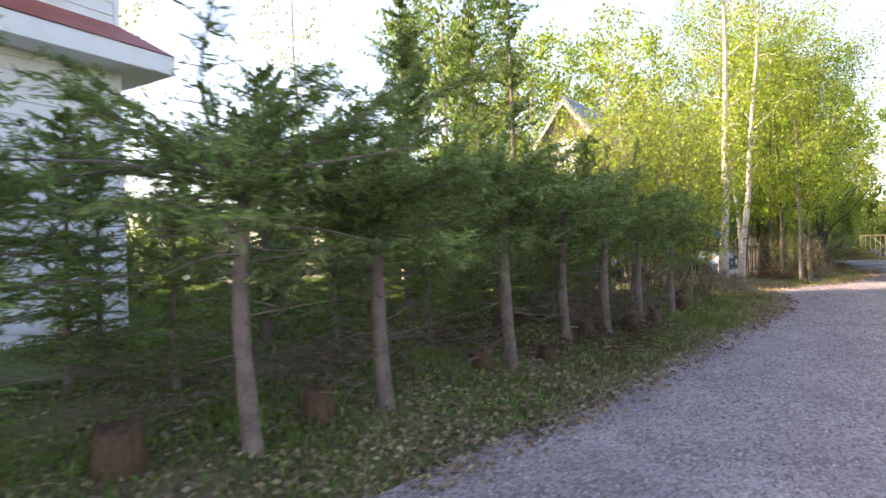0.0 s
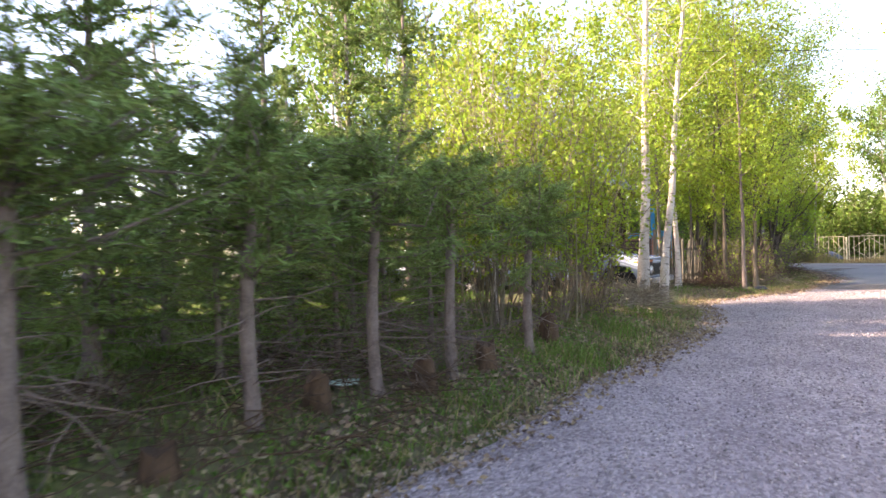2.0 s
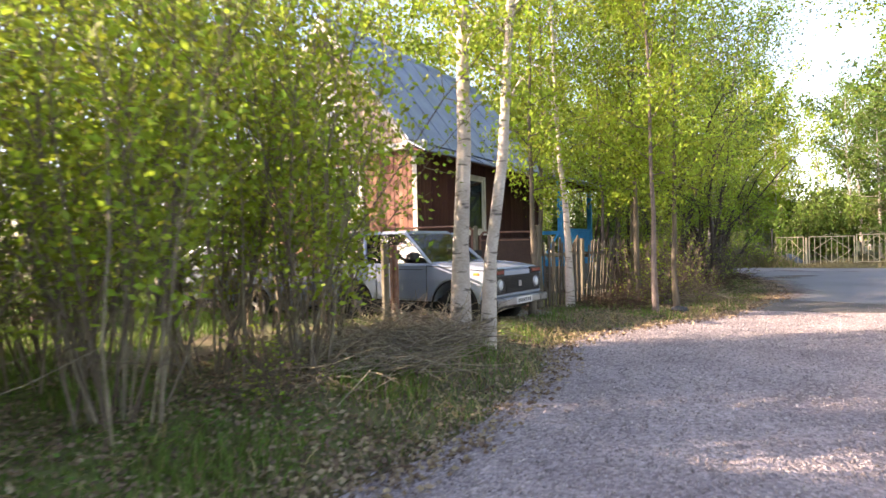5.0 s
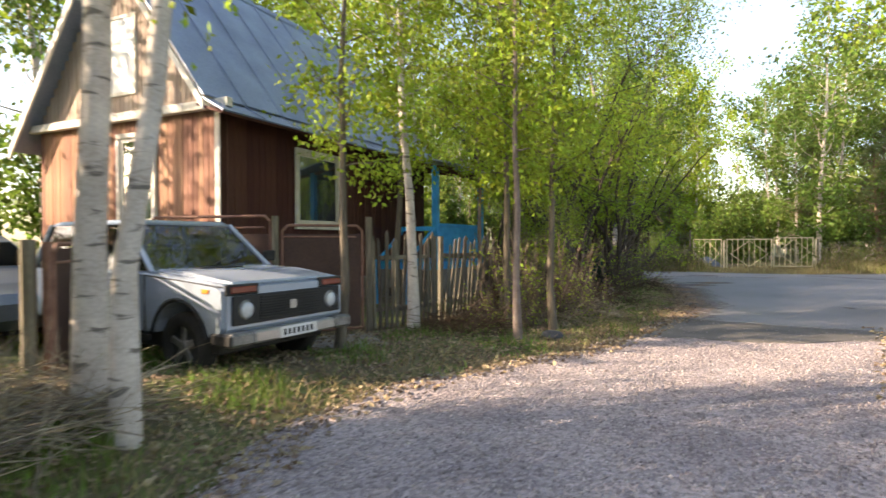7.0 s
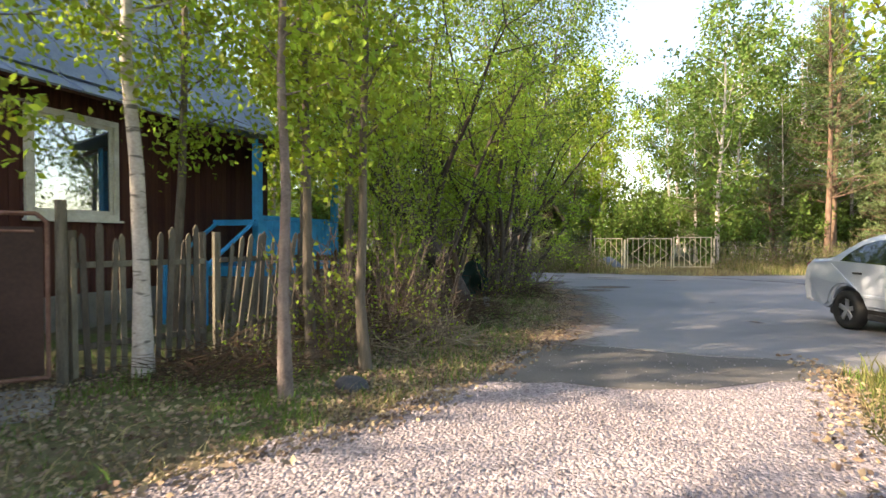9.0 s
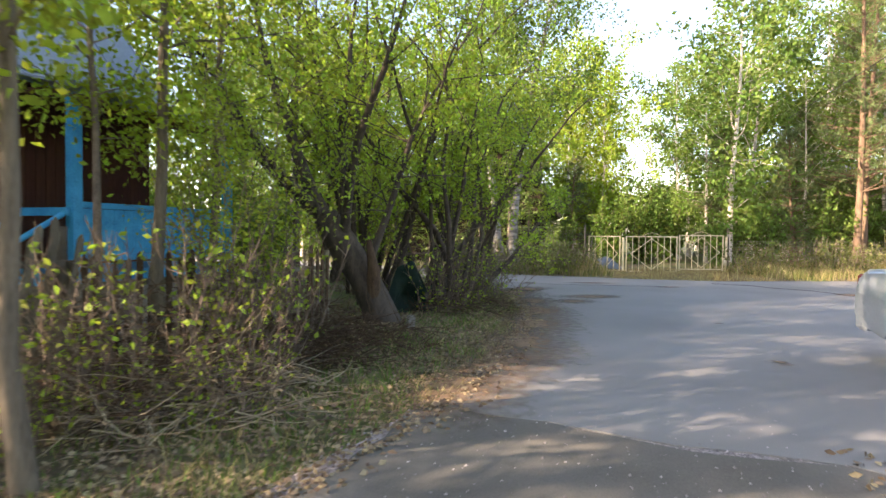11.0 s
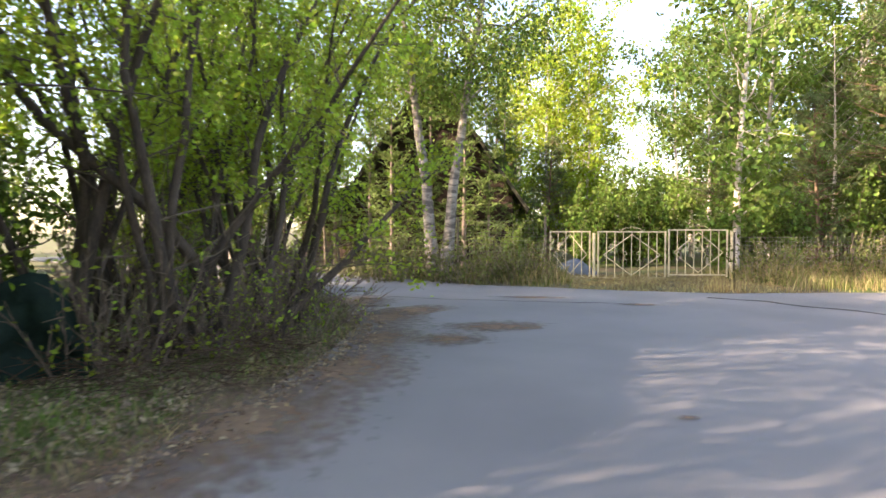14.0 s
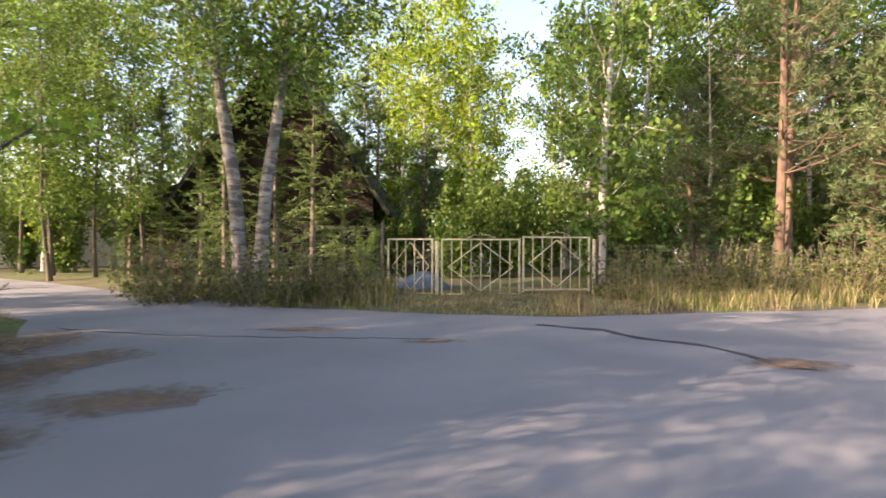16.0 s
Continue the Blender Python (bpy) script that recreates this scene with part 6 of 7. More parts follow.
offroader(pose(-1.94, 8.36, 0.03, 0, 0, math.degrees(math.atan2(-0.387, 0.922))))
sedan(pose(-5.9, 9.0, 0.05, 0, 0, math.degrees(math.atan2(-0.387, 0.922))), M["blue_car"], "grey-blue saloon car parked beside the red house")
sedan(pose(10.46, 12.35, 0.012, 0, 0, -90), M["white_car"], "pale silver saloon car standing on the asphalt")
tarp = bmesh.new()
bmesh.ops.create_uvsphere(tarp, u_segments=28, v_segments=14, radius=1)
for v in tarp.verts:
    v.co *= 1 + 0.12 * noise.noise(v.co * 2.2) + 0.05 * noise.noise(v.co * 6)
    v.co = Vector((v.co.x * 1.15, v.co.y * 0.6, max(-0.1, v.co.z * 0.36 * (1 + 0.5 * math.sin(v.co.x * 3.4)))))
heap = part("covered_boat", tarp, M["tarp"], None, smooth=True)
heap.matrix_basis = pose(11.0, 31.2, 0.04, 0, 0, 10)
tagged(heap, "low grey-blue tarpaulin-covered boat behind the gate", "boat")


# ---- fences and gates ----
def picket_fence(pts, spacing, height, label, lean=0.0, seed=0, mat=None):
    fence = thing("picket_fence", Matrix(), label, "fence")
    r = random.Random(seed)
    meshes = []
    for k in range(3):
        bm = bmesh.new()
        w, h = 0.05 + 0.008 * k, height * (0.94 + 0.05 * k)
        bm = prism([(-w / 2, 0), (w / 2, 0), (w / 2, h - 0.05), (0, h), (-w / 2, h - 0.05)], -0.011, 0.011, 0.003)
        me = bpy.data.meshes.new("picket")
        bm.to_mesh(me)
        bm.free()
        me.materials.append(mat or M["picket"])
        meshes.append(me)
    for a, b in zip(pts[:-1], pts[1:]):
        L = math.dist(a, b)
        ang = math.atan2(b[1] - a[1], b[0] - a[0])
        n = int(L / spacing)
        for i in range(n):
            x, y = a[0] + (b[0] - a[0]) * i / n, a[1] + (b[1] - a[1]) * i / n
            ob = new("picket", meshes[i % 3])
            ob.parent = fence
            ob.matrix_basis = Matrix.Translation((x, y, float(ground_z(x, y)) + r.uniform(-0.02, 0.05))) @ Matrix.Rotation(ang, 4, "Z") @ Matrix.Rotation(radians(r.gauss(lean, 2.0)), 4, "Y") @ Matrix.Rotation(radians(r.gauss(0, 1.5)), 4, "X")
        for z in (0.32, height * 0.78):
            off = Vector((math.sin(ang), -math.cos(ang), 0)) * -0.035
            za, zb = float(ground_z(*a)) + z, float(ground_z(*b)) + z
            bm = bmesh.new()
            m = Matrix.Translation(((a[0] + b[0]) / 2 + off.x, (a[1] + b[1]) / 2 + off.y, (za + zb) / 2)) @ Matrix.Rotation(ang, 4, "Z")
            box(-L / 2, L / 2, -0.018, 0.018, -0.03, 0.03, 0.004, bm)
            bmesh.ops.transform(bm, matrix=m, verts=bm.verts)
            part("rail", bm, M["picket"], fence)
        k = max(1, int(L / 2))
        for i in range(k + 1):
            x, y = a[0] + (b[0] - a[0]) * i / k - math.sin(ang) * 0.09, a[1] + (b[1] - a[1]) * i / k + math.cos(ang) * 0.09
            rod("post", (x, y, -0.1), (x, y, height + 0.05), 0.05, M["picket"], fence)
    return fence


picket_fence([(-0.05, 10.3), (0.75, 11.35)], 0.105, 1.42, "weathered grey wooden picket fence")
picket_fence([(0.85, 11.55), (1.55, 12.75)], 0.105, 1.42, "leaning sunlit stretch of the grey picket fence", 9, 3)
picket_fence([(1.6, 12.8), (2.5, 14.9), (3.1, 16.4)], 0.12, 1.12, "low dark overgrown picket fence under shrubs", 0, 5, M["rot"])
bm = bmesh.new()
cover = [[bm.verts.new((0.9 * i / 8, 0.10 * math.sin(i * 1.3 + j * 0.8) + 0.05 * j * (j < 4), 0.02 + (0.95 - 0.05 * (i - 4) ** 2 * (0.8 + 0.3 * math.sin(i * 2.1))) * j / 8)) for j in range(9)] for i in range(9)]
for i in range(8):
    for j in range(8):
        bm.faces.new([cover[i][j], cover[i + 1][j], cover[i + 1][j + 1], cover[i][j + 1]])
bmesh.ops.solidify(bm, geom=list(bm.faces), thickness=0.01)
sheet_cover = part("green_cover", bm, M["greentarp"], None, smooth=True)
sheet_cover.matrix_basis = pose(3.85, 17.3, 0.0, 0, 0, 35)
tagged(sheet_cover, "dark green tarpaulin hung beside the old willow", "tarpaulin")

yard = thing("yard_gate", Matrix(), "brown sheet metal yard gate with rusty pipe frame", "gate")


def pipe_leaf(parent, a, b, z0, z1, sheet_top):
    a, b = Vector((*a, 0)), Vector((*b, 0))
    c = 0.08
    d = (b - a).normalized() * c
    for p in (a, b):
        rod("pipe", p + Vector((0, 0, z0)), p + Vector((0, 0, z1 - c)), 0.02, M["rustpipe"], parent)
    rod("pipe", a + d + Vector((0, 0, z1)), b - d + Vector((0, 0, z1)), 0.02, M["rustpipe"], parent)
    rod("pipe", a + Vector((0, 0, z1 - c)), a + d + Vector((0, 0, z1)), 0.02, M["rustpipe"], parent)
    rod("pipe", b + Vector((0, 0, z1 - c)), b - d + Vector((0, 0, z1)), 0.02, M["rustpipe"], parent)
    rod("pipe", a + Vector((0, 0, z1 - 0.16)), b - d * 1.2 + Vector((0, 0, z1 - 0.16)), 0.014, M["rustpipe"], parent)
    rod("pipe", a + Vector((0, 0, z0)), b + Vector((0, 0, z0)), 0.02, M["rustpipe"], parent)
    bm = bmesh.new()
    L = (b - a).length
    box(0.03, L - 0.03, -0.004, 0.004, z0 + 0.03, sheet_top, bm=bm)
    bmesh.ops.transform(bm, matrix=Matrix.Translation(a) @ Matrix.Rotation(math.atan2((b - a).y, (b - a).x), 4, "Z"), verts=bm.verts)
    part("sheet", bm, M["brownsheet"], parent)


pipe_leaf(yard, (-3.3, 9.75), (-1.35, 9.55), 0.15, 1.75, 1.5)
pipe_leaf(yard, (-1.2, 9.6), (-0.2, 10.15), 0.12, 1.62, 1.5)
for x, y in ((-1.28, 9.55), (-0.12, 10.22)):
    rod("post", (x, y, -0.1), (x, y, 1.75), 0.05, M["picket"], yard)
left_gate = thing("gate_leaf", Matrix(), "rusty brown gate leaf standing open at a wooden post", "gate")
rod("post", (-2.05, 6.35, -0.1), (-2.05, 6.35, 1.42), 0.06, M["picket"], left_gate, "grey wooden post")
rod("post", (-1.93, 6.42, -0.1), (-1.93, 6.42, 1.40), 0.04, M["rustpipe"], left_gate)
pipe_leaf(left_gate, (-1.9, 6.45), (-2.35, 7.5), 0.1, 1.38, 1.34)
tagged(part("concrete_slab", prism([(-0.5, -0.03), (0.5, -0.03), (0.5, 0.022), (-0.5, 0.022)], -0.55, 0.55, 0.015), M["block"]), "worn concrete slab before the yard gate", "paving slab").matrix_basis = pose(-0.25, 9.45, 0.02, 0, 0, 30)


def ornate_leaf(parent, a, b, z0, z1, crest):
    """A welded gate leaf of thin bars with a diamond and scrolls."""
    a, b = Vector((*a, 0)), Vector((*b, 0))
    L = (b - a).length
    m = Matrix.Translation(a) @ Matrix.Rotation(math.atan2((b - a).y, (b - a).x), 4, "Z")
    leaf = thing("gate_panel", m, "", "")
    leaf.parent = parent
    gp = M["gatepaint"]
    for x in (0.0, L):
        part("stile", box(x - 0.022, x + 0.022, -0.02, 0.02, z0, z1, 0.004), gp, leaf)
    for z in (z0 + 0.06, z1 - 0.02):
        part("rail", box(0.02, L - 0.02, -0.018, 0.018, z - 0.02, z + 0.02, 0.004), gp, leaf)
    n = max(4, int(L / 0.235))
    for i in range(1, n):
        part("bar", box(L * i / n - 0.012, L * i / n + 0.012, -0.010, 0.010, z0 + 0.08, z1 - 0.04), gp, leaf)
    cx, cz, rx, rz = L / 2, (z0 + z1) / 2 + 0.02, L * 0.42, (z1 - z0) * 0.42
    corners = [(cx - rx, cz), (cx, cz + rz), (cx + rx, cz), (cx, cz - rz)]
    for i in range(4):
        p, q = corners[i], corners[(i + 1) % 4]
        rod("diamond_bar", (p[0], -0.024, p[1]), (q[0], -0.024, q[1]), 0.014, gp, leaf, sides=6)
    for s in (-1, 1):
        pts = []
        for k in range(15):
            u = k / 14
            ang = radians(-100 + 300 * u)
            pts.append((cx + s * (0.16 + 0.05 * math.cos(ang) * (1 if u < 0.5 else -1)), -0.024, cz - 0.13 + 0.26 * u + 0.035 * math.sin(ang)))
        tubes("scroll", [(pts, [0.010] * 15)], gp, leaf, sides=5)
    if crest:
        for s in (-1, 1):
            pts = [(cx + s * (0.3 - 0.28 * math.sin(u * 1.5)), 0.0, z1 + 0.02 + 0.14 * u + 0.03 * math.sin(u * 6)) for u in np.linspace(0, 1, 10)]
            pts = [(cx + s * 0.33, 0, z1 - 0.01), (cx + s * 0.36, 0, z1 + 0.05)] + pts
            tubes("crest", [(pts, [0.010] * len(pts))], gp, leaf, sides=5)


gate = thing("ornate_gate", Matrix(), "cream painted welded gate with diamonds and scrolls", "gate")
ornate_leaf(gate, (11.52, 29.66), (10.45, 30.15), 0.0, 1.42, False)
ornate_leaf(gate, (11.75, 29.6), (13.66, 29.52), 0.0, 1.42, True)
ornate_leaf(gate, (13.76, 29.52), (15.46, 29.6), 0.1, 1.48, True)
rod("gate_post", (11.63, 29.62, -0.1), (11.63, 29.62, 1.36), 0.045, M["gatepaint"], gate)
rod("gate_post", (15.6, 29.63, -0.1), (15.6, 29.63, 1.42), 0.045, M["gatepaint"], gate)


def net_fence(pts, height, label):
    """Posts with a wire net."""
    f = thing("wire_fence", Matrix(), label, "fence")
    for a, b in zip(pts[:-1], pts[1:]):
        L = math.dist(a, b)
        for p in (a, b):
            rod("post", (*p, -0.1), (*p, height + 0.1), 0.04, M["picket"], f)
        runs = []
        n = int(L / 0.12)
        for i in range(n + 1):
            x, y = a[0] + (b[0] - a[0]) * i / n, a[1] + (b[1] - a[1]) * i / n
            runs.append(([(x, y, 0.05), (x, y, height)], [0.003, 0.003]))
        for z in np.arange(0.05, height + 0.01, 0.12):
            runs.append(([(*a, z), (*b, z)], [0.003, 0.003]))
        ob = tubes("wire_net", runs, M["wire"], f, sides=3)
        ob["kind"] = "stuff"
    return f


net_fence([(7.65, 30.6), (10.3, 30.2)], 1.75, "rusty wire net fence beside the gate")
net_fence([(15.75, 29.8), (19.5, 30.3), (24.0, 31.0)], 1.3, "wire net fence in the weeds")


# ---- stumps, rock, small things ----
def stump(x, y, r, h, seed):
    rr = np.random.default_rng(seed)
    n, rows = 14, 5
    vs = []
    for j in range(rows):
        for k in range(n):
            a = k * math.tau / n
            q = r * (1.3 - 0.35 * j / (rows - 1)) * (1 + 0.12 * math.sin(3 * a + seed) + rr.normal() * 0.03)
            vs.append((q * math.cos(a), q * math.sin(a), h * j / (rows - 1) * (1 + (0.15 * math.sin(a * 2 + seed) if j == rows - 1 else 0)) - 0.05))
    fs = [(j * n + k, j * n + (k + 1) % n, (j + 1) * n + (k + 1) % n, (j + 1) * n + k) for j in range(rows - 1) for k in range(n)]
    st = thing("tree_stump", pose(x, y, float(ground_z(x, y))), "dark rotten tree stump in the grass", "stump")
    mesh_part("bark", fast_mesh("bark", vs, fs), M["rot"], st)
    bm = bmesh.new()
    bm.faces.new([bm.verts.new(v) for v in vs[-n:]])
    part("cut_top", bm, M["rot"], st)


for i, (x, y, r, h) in enumerate([(-5.95, -8.15, 0.16, 0.32), (-5.35, -6.95, 0.14, 0.3), (-4.55, -5.1, 0.13, 0.24), (-3.65, -3.1, 0.12, 0.28), (-3.1, -2.2, 0.13, 0.3), (-2.25, 0.2, 0.15, 0.36), (-4.0, -4.3, 0.12, 0.2), (-2.75, -1.3, 0.12, 0.3)]):
    stump(x, y, r * 0.78, h, i)


def boulder(name, x, y, z, sx, sy, sz, mat, label, seed):
    bm = bmesh.new()
    bmesh.ops.create_icosphere(bm, subdivisions=3, radius=1)
    for v in bm.verts:
        v.co *= 1 + 0.18 * noise.noise(v.co * 1.4 + Vector((seed, 0, 0)))
        v.co = Vector((v.co.x * sx, v.co.y * sy, v.co.z * sz))
    ob = part(name, bm, mat, None, smooth=True)
    ob.matrix_basis = pose(x, y, z, 0, 0, seed * 40)
    return tagged(ob, label, "rock")


boulder("boulder", 2.56, 10.22, 0.02, 0.20, 0.15, 0.09, M["rockgrey"], "smooth dark grey stone in the verge grass", 3)


stub = part("marker_stub", prism([(-0.055, 0), (0.055, 0), (0.055, 0.2), (0.03, 0.24), (-0.04, 0.23), (-0.055, 0.2)], -0.05, 0.05, 0.008), M["block"])
stub.matrix_basis = pose(4.33, 16.15, float(ground_z(4.33, 16.15)) - 0.02, 0, 4, 20)
tagged(stub, "short grey concrete stub in the verge grass", "post")


def tangle(name, x, y, radius, height, count, mat, label, seed):
    """A heap of thin bent twigs."""
    rr = np.random.default_rng(seed)
    runs = []
    for _ in range(count):
        a, q = rr.uniform(0, math.tau), radius * math.sqrt(rr.uniform())
        p = np.array([q * math.cos(a), q * math.sin(a), rr.uniform(0, height) * (1 - q / radius * 0.7)])
        d = rr.normal(size=3) * np.array([1, 1, 0.35])
        run = limb_points(rr, p, d, rr.uniform(0.25, 0.8), 0.35, -0.05, 4)
        run[:, 2] = np.maximum(run[:, 2], 0.005)
        runs.append((run, np.linspace(0.006, 0.002, len(run))))
    ob = tubes(name, runs, mat, None, sides=3)
    ob.matrix_basis = Matrix.Translation((x, y, float(ground_z(x, y))))
    return tagged(ob, label, "brushwood", kind="stuff")


tangle("brushwood", -1.2, 5.0, 0.9, 0.35, 900, M["stalk"], "heap of dry twigs and dead stalks round the birches", 1)
tangle("brushwood", -1.5, 3.9, 1.0, 0.3, 700, M["stalk"], "dead stalks under the shrubs", 2)
tangle("brushwood", 1.3, 10.5, 0.7, 0.4, 350, M["rot"], "dark brushwood heap before the fence", 3)
tangle("brushwood", 2.9, 12.3, 1.0, 0.5, 420, M["stalk"], "dry shoots along the fence", 4)
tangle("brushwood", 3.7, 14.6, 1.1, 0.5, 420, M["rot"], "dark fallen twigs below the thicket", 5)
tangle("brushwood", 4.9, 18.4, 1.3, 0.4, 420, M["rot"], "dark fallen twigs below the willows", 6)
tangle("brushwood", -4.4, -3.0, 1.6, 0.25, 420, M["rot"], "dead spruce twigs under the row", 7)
tangle("brushwood", -5.4, -5.0, 1.3, 0.8, 260, M["bark"], "dead brown undergrowth between the spruces", 8)
tangle("brushwood", -6.4, -6.6, 1.3, 0.8, 260, M["bark"], "dead brown undergrowth between the spruces", 9)
tangle("brushwood", -3.9, -1.6, 1.2, 0.8, 450, M["bark"], "dead brown undergrowth between the spruces", 10)
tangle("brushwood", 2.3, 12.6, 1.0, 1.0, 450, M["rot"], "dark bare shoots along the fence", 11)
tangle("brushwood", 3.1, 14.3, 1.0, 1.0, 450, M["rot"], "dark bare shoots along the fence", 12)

cable = tubes("overhead_cable", [([(18.8 - 1.4 * u, 31.2 - 4.9 * u, 6.25 + 0.03 * (u - 1.5) ** 2) for u in np.linspace(0, 7, 24)], [0.012] * 24)], M["black"], None, sides=5)
tagged(cable, "thin black overhead power cable", "cable")
wire = tubes("overhead_cable", [([(x, 8.95 + 0.33 * (x + 0.15), 6.4 + 0.0012 * (x - 3) ** 2) for x in np.linspace(-0.15, 24, 24)], [0.010] * 24)], M["black"], None, sides=5)
tagged(wire, "thin black power cable crossing above the lane", "cable")


# ---- loose cover: stones, grass, weeds, leaves ----
def scatter(count, seed, x0, x1, y0, y1, keep):
    rr = np.random.default_rng(seed)
    x, y = rr.uniform(x0, x1, count), rr.uniform(y0, y1, count)
    k = keep(x, y, from_road(x, y), rr.uniform(size=count))
    return rr, x[k], y[k]


def blades(name, count, seed, area, keep, height, width, mat, label, lean=0.5):
    rr, x, y = scatter(count, seed, *area, keep)
    n = len(x)
    z = ground_z(x, y)
    h = height * rr.uniform(0.5, 1.4, n) * (0.7 + 0.35 * np.sin(2.3 * x + 1.1 * y) * np.cos(1.9 * y - 0.7 * x) + 0.2 * np.sin(7 * x) * np.sin(6 * y))
    a = rr.uniform(0, math.tau, n)
    d = np.stack([np.cos(a), np.sin(a), np.zeros(n)], 1)
    b = rr.uniform(0, math.tau, n)
    tip = np.stack([np.cos(b), np.sin(b), np.zeros(n)], 1) * (h * lean * rr.uniform(0.2, 1.2, n))[:, None]
    base = np.stack([x, y, z - 0.01], 1)
    w = d * (width * rr.uniform(0.6, 1.4, n))[:, None] / 2
    up = np.array([0, 0, 1.0])
    mid = base + up * (h * 0.55)[:, None] + tip * 0.35
    v = np.stack([base - w, base + w, mid + w * 0.7, mid - w * 0.7, base + up * (h * 0.95)[:, None] + tip], 1).reshape(-1, 3)
    k = np.arange(n)[:, None] * 5
    f = np.concatenate([k + [0, 1, 2], k + [0, 2, 3], k + [3, 2, 4]], 1).reshape(-1, 3)
    return tagged(mesh_part(name, fast_mesh(name, v, f), mat), label, "grass", kind="stuff")


LANE = (-9, 8, -12, 24)
blades("verge_grass", 170000, 1, LANE, lambda x, y, d, u: (d > 0.05) & (d < 4.5) & (u < np.exp(-((d - 0.7) / 1.3) ** 2) * 0.9 + 0.12) & (x < 0.47 * y + 6.3) & ~((y > 5.4) & (y < 9.6) & (x > -0.6) & (u > 0.12)), 0.13, 0.010, M["grass"], "short green grass along the lane's verge")
blades("verge_grass_dry", 150000, 2, LANE, lambda x, y, d, u: (d > -0.05) & (d < 3) & (u < np.exp(-(d / 0.9) ** 2) * 0.7 + 0.15) & (x < 0.47 * y + 6.3), 0.16, 0.009, M["drygrass"], "flattened dry grass along the verge", 1.4)
blades("yard_grass", 110000, 3, (-18, -4, -6, 14), lambda x, y, d, u: (d > 3.5), 0.16, 0.016, M["grass"], "sunlit lawn grass behind the spruces")
blades("lane_grass", 16000, 4, (-6, 8, -10, 13), lambda x, y, d, u: (d < 0) & (u < np.where(np.abs(d + 2.0) < 0.45, 0.30, 0.02)), 0.05, 0.009, M["grass"], "sparse grass tufts in the gravel lane")
blades("island_grass", 40000, 5, (5.2, 10.5, 4.5, 11.5), lambda x, y, d, u: (d > 0.15) & (d < 3.0) & (u < np.clip(d / 0.8, 0.15, 1)), 0.32, 0.013, M["weed"], "tall sunlit grass beside the asphalt")
blades("far_verge_grass", 60000, 6, (2, 34, 26, 32), lambda x, y, d, u: (d > 0.25) & (y < 31.5) & (u < np.clip((d - 0.2) / 1.8, 0, 1)) & ~((x > 10.6) & (x < 15.5) & (y > 26)), 0.42, 0.02, M["weed"], "tall weeds and dry stalks along the far verge", 0.4)
blades("far_verge_dry", 60000, 7, (2, 34, 26, 32), lambda x, y, d, u: (d > 0.1) & (y < 31.0) & (u < np.clip((d - 0.1) / 2.2, 0.1, 1)) & ~((x > 10.6) & (x < 15.5) & (y > 26.6)), 0.5, 0.018, M["drygrass"], "dry yellow grass along the far verge", 0.5)
blades("gate_grass", 12000, 8, (10.5, 15.6, 26, 31), lambda x, y, d, u: (d > 0.1), 0.12, 0.018, M["drygrass"], "short dry grass before the gate", 0.8)


blades("spruce_grass", 90000, 13, (-9, -1.2, -10.5, 1.5), lambda x, y, d, u: (d > 0.15) & (d < 4.0) & (u < 0.35 + 0.5 * np.sin(1.9 * x + 0.8 * y) * np.sin(1.4 * y - 0.9 * x)), 0.12, 0.011, M["grass"], "soft green grass under the spruces")
blades("verge_tufts", 60000, 14, (-3.5, 4.5, -0.5, 11), lambda x, y, d, u: (d > -0.15) & (d < 3.0) & (u < np.clip(1.6 * np.sin(2.6 * x + 1.3 * y) * np.sin(2.1 * y - 1.1 * x) - 0.3, 0, 1)), 0.17, 0.011, M["grass"], "tufts of fresh green grass among dead leaves")


def litter(name, count, seed, area, keep, size, mat, label, category):
    rr, x, y = scatter(count, seed, *area, keep)
    d = from_road(x, y)
    z = np.where(d < 0, 0.006, ground_z(x, y) + 0.012) + rr.uniform(0, 0.012, len(x))
    aim = rr.normal(size=(len(x), 3)) * np.array([1, 1, 0.15]) * 3
    v, f = leaf_arrays(rr, np.stack([x, y, z + 0.008], 1), size, 0.6, 0.0, aim)
    return tagged(mesh_part(name, fast_mesh(name, v, f), mat), label, category, kind="stuff")


litter("leaf_litter", 70000, 9, LANE, lambda x, y, d, u: (d > -0.4) & (d < 3.5) & (u < np.exp(-((d - 0.3) / 1.0) ** 2) + 0.3) & (x < 0.47 * y + 2.4), 0.06, M["litter"], "brown fallen leaves along the verge", "leaves")


litter("dead_leaves", 60000, 17, (-9, 0.5, -10.5, 2.5), lambda x, y, d, u: (d > -0.25) & (d < 1.5) & (u < np.exp(-((d - 0.35) / 0.55) ** 2) * 0.9 + 0.05), 0.055, M["litter"], "grey-brown dead leaves along the foot of the spruces", "leaves")
litter("ground_herbs", 60000, 18, (-9.5, -1, -10.5, 2.5), lambda x, y, d, u: (d > 0.4) & (d < 4.2) & (u < 0.35 + 0.6 * np.sin(2.3 * x + y) * np.sin(1.7 * y - 0.6 * x)), 0.05, M["herb"], "small green herbs among the grass under the spruces", "herbs")
litter("dead_leaves", 45000, 15, (-3.5, 4.5, 0, 11), lambda x, y, d, u: (d > -0.25) & (d < 3.2) & (u < 0.75), 0.045, M["litter"], "dense dark brown dead leaves round the parked car", "leaves")
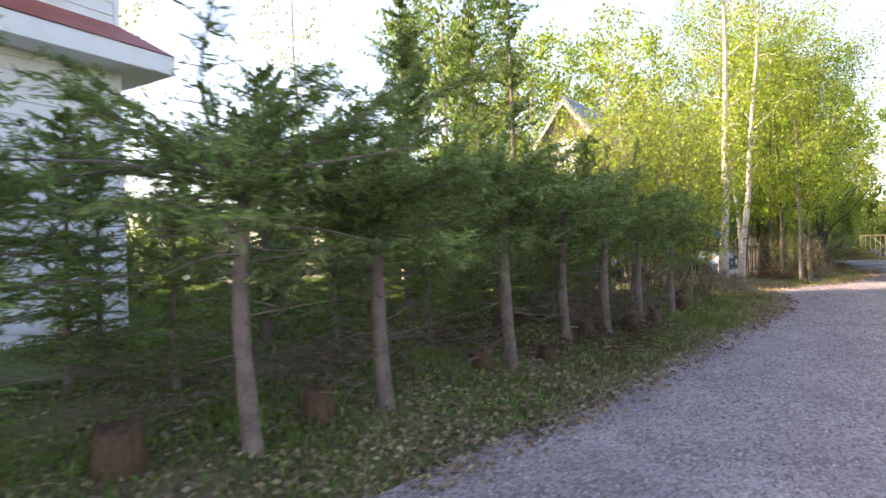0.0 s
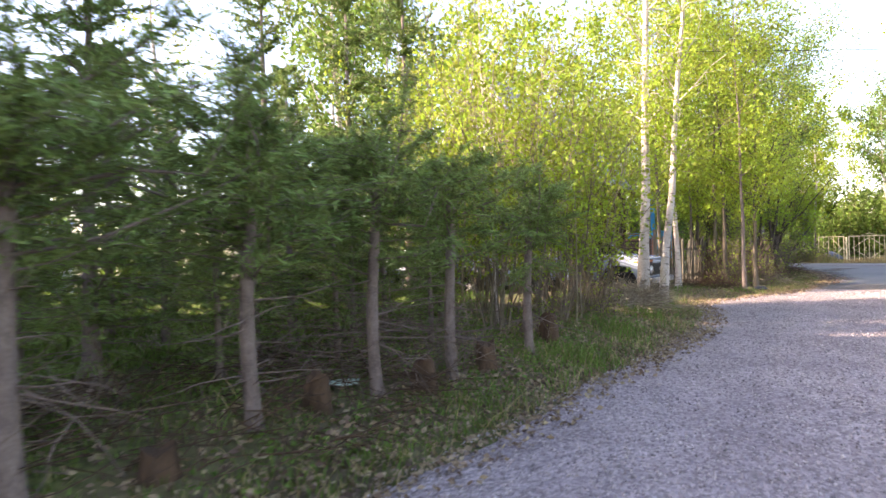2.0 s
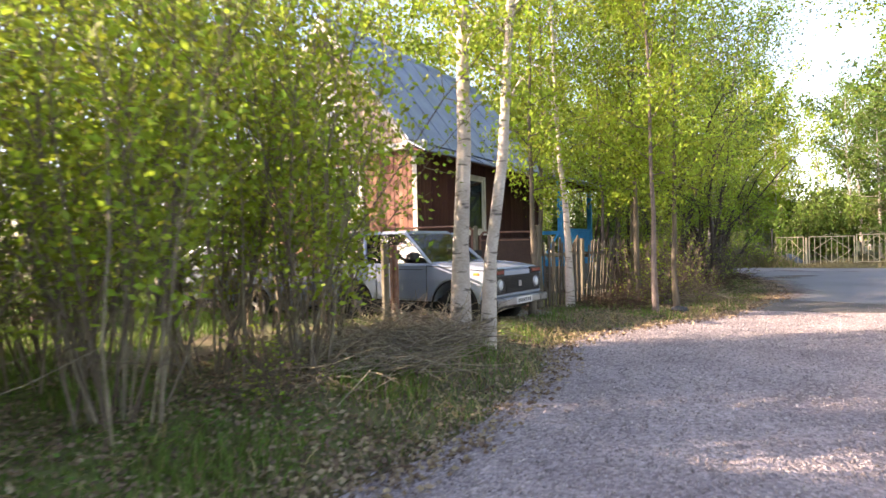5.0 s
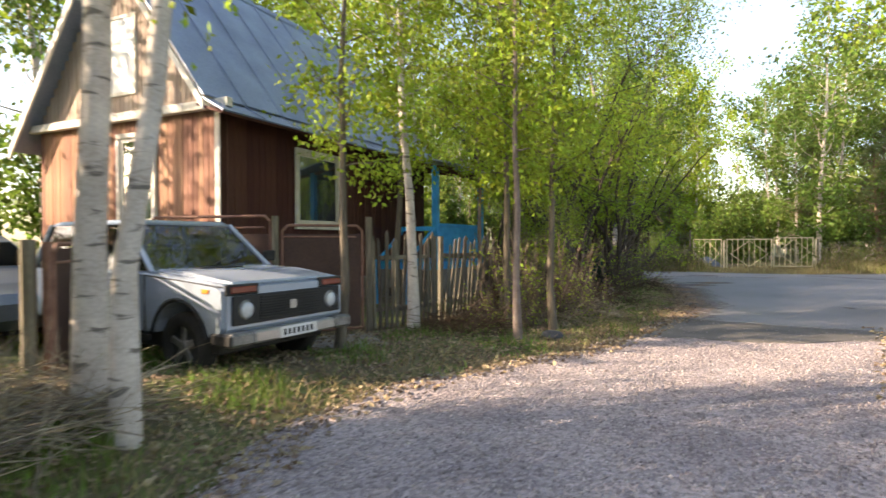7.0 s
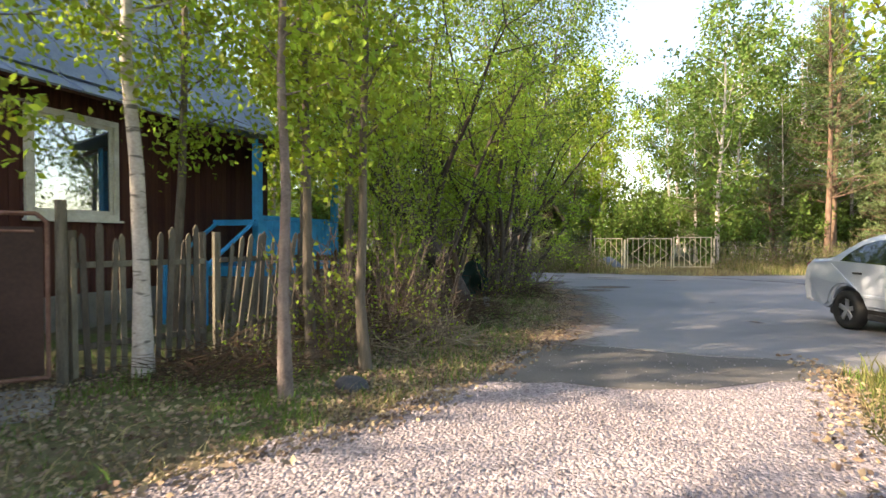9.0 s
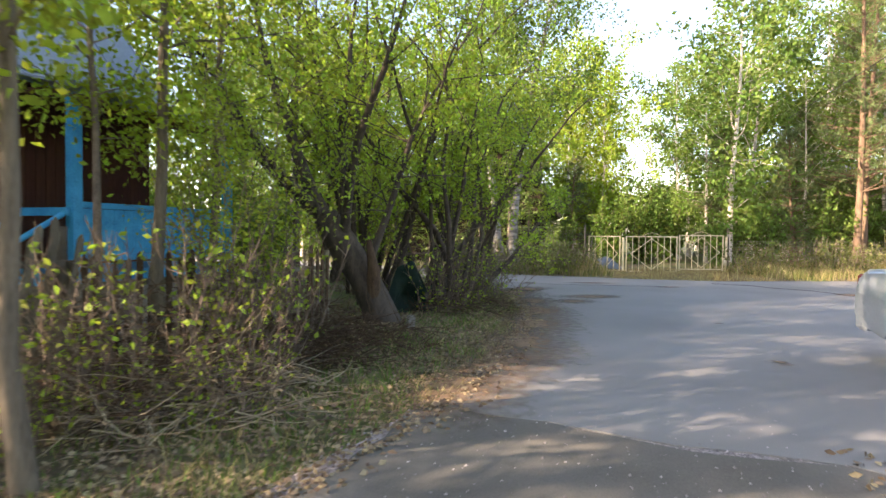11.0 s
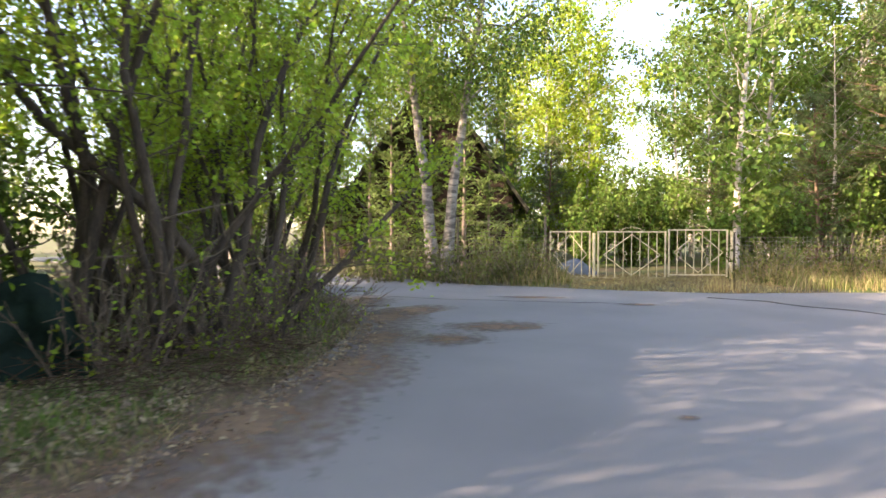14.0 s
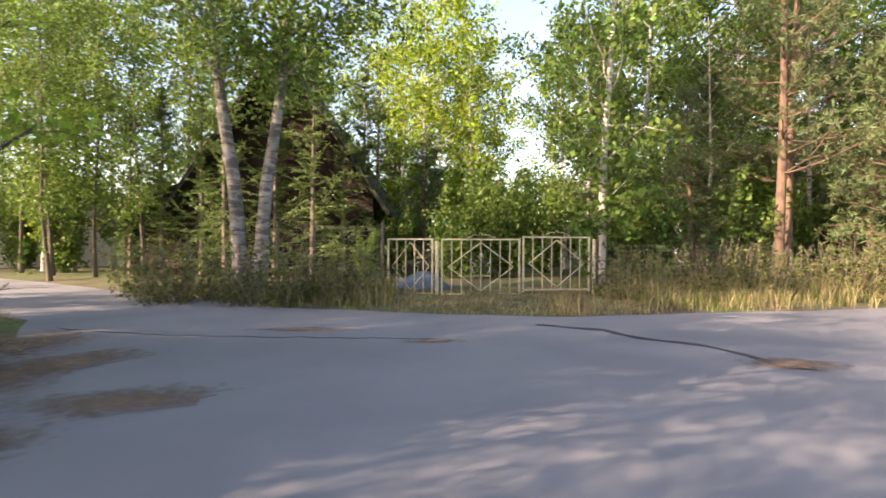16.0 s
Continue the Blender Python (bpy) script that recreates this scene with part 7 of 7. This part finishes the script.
litter("dead_leaves", 40000, 16, (2.5, 7.5, 9, 21), lambda x, y, d, u: (d > -0.2) & (d < 2.2) & (u < 0.8), 0.045, M["litter"], "dead leaves and straw on the verge below the fence", "leaves")
bm = bmesh.new()
bmesh.ops.create_grid(bm, x_segments=14, y_segments=10, size=0.5)
for v in bm.verts:
    k = 1 + 0.25 * noise.noise(v.co * 3)
    v.co = Vector((v.co.x * 0.34 * k, v.co.y * 0.2 * k, 0.04 + 0.025 * noise.noise(v.co * 5)))
bmesh.ops.solidify(bm, geom=list(bm.faces), thickness=0.004)
scrap = part("plastic_scrap", bm, M["scrap"], None, smooth=True)
scrap.matrix_basis = pose(-3.72, -2.61, float(ground_z(-3.72, -2.61)), 0, 0, 20)
tagged(scrap, "crumpled pale green plastic scrap in the grass", "litter")


def stones(name, count, seed, area, keep, size, mat, label):
    """Small sharp stones of six corners each."""
    rr, x, y = scatter(count, seed, *area, keep)
    n = len(x)
    s = size * rr.uniform(0.45, 1.5, n)
    oct_v = np.array([(1, 0, 0), (0, 1, 0), (-1, 0, 0), (0, -1, 0), (0, 0, 0.8), (0, 0, -0.6)])
    oct_f = np.array([(0, 1, 4), (1, 2, 4), (2, 3, 4), (3, 0, 4), (1, 0, 5), (2, 1, 5), (3, 2, 5), (0, 3, 5)])
    a = rr.uniform(0, math.tau, n)
    loc = oct_v[None] * s[:, None, None] * rr.uniform(0.5, 1.2, (n, 6, 1))
    rx = loc[..., 0] * np.cos(a)[:, None] - loc[..., 1] * np.sin(a)[:, None]
    ry = loc[..., 0] * np.sin(a)[:, None] + loc[..., 1] * np.cos(a)[:, None]
    rz = loc[..., 2] + loc[..., 0] * rr.uniform(-0.5, 0.5, n)[:, None]
    v = np.stack([rx + x[:, None], ry + y[:, None], rz + (s * 0.25)[:, None]], -1).reshape(-1, 3)
    f = (oct_f[None] + np.arange(n)[:, None, None] * 6).reshape(-1, 3)
    return tagged(mesh_part(name, fast_mesh(name, v, f), mat), label, "gravel", kind="stuff")


stones("gravel_stones", 130000, 11, (-6, 7.5, -9.5, 12.6), lambda x, y, d, u: (away(x, y, GRAVEL) < 0.1) & (u < np.clip(0.3 + away(x, y, DIRT) * 1.0, 0.22, 1)), 0.0125, M["stone"], "loose pinkish grey crushed stones on the lane")
stones("scattered_stones", 1500, 12, (4, 16, 12, 25), lambda x, y, d, u: d < 0.2, 0.012, M["stone"], "few loose stones on the asphalt")

# dirt and cracks on the asphalt
for i, (x, y, rx, ry, a) in enumerate([(4.9, 12.9, 1.0, 1.5, -0.3), (5.4, 14.0, 1.1, 1.7, -0.25), (5.9, 15.4, 1.15, 1.8, -0.3), (6.3, 16.9, 1.15, 1.8, -0.2), (6.6, 18.4, 1.05, 1.7, -0.1), (6.8, 19.9, 1.0, 1.6, 0.0), (6.6, 21.6, 1.0, 1.7, 0.25), (5.8, 23.6, 1.0, 1.7, 0.5), (8.1, 20.9, 1.4, 0.45, 0.5), (7.0, 22.6, 1.6, 0.4, 0.8), (10.9, 23.5, 0.6, 0.25, 0.1), (7.6, 19.8, 0.9, 0.5, 0.6), (14.9, 21.7, 1.0, 0.35, -0.4), (9.1, 24.6, 1.5, 0.2, -0.2), (9.28, 17.0, 0.12, 0.09, 0), (8.6, 14.2, 0.25, 0.10, 2.0)]):
    patch("dirt_patch", x, y, rx, ry, a, M["dust"], 0.016 + 0.0006 * i, "thin brown sandy dirt washed onto the asphalt", 3.1 + i * 1.3)


def crack(pts, w, seed):
    rr = random.Random(seed)
    left, right = [], []
    for (x0, y0), (x1, y1) in zip(pts[:-1], pts[1:]):
        n = max(2, int(math.dist((x0, y0), (x1, y1)) / 0.25))
        for k in range(n):
            u = k / n
            x, y = x0 + (x1 - x0) * u, y0 + (y1 - y0) * u + rr.gauss(0, 0.025)
            r0, r1 = rr.uniform(0.3, 1) * w, rr.uniform(0.3, 1) * w
            left.append((x + r0 * 0.7, y + r0))
            right.append((x - r1 * 0.7, y - r1))
    ob = sheet("road_crack", left + right[::-1], 0.0165, M["asphalt_dark"], 0.003)
    return tagged(ob, "dark filled crack in the asphalt", "crack", kind="structure")


M["asphalt_dark"] = material("crack_filler", (0.03, 0.03, 0.03), (0.07, 0.065, 0.06), 3, 0.8, 0.3, 80)
crack([(12.8, 24.76), (13.7, 24.2), (13.9, 23.45), (14.5, 22.86), (14.64, 22.2), (14.68, 21.6), (15.2, 21.3)], 0.11, 1)
crack([(5.4, 25.0), (7.4, 24.2), (9.2, 23.9), (11.3, 23.6)], 0.025, 2)
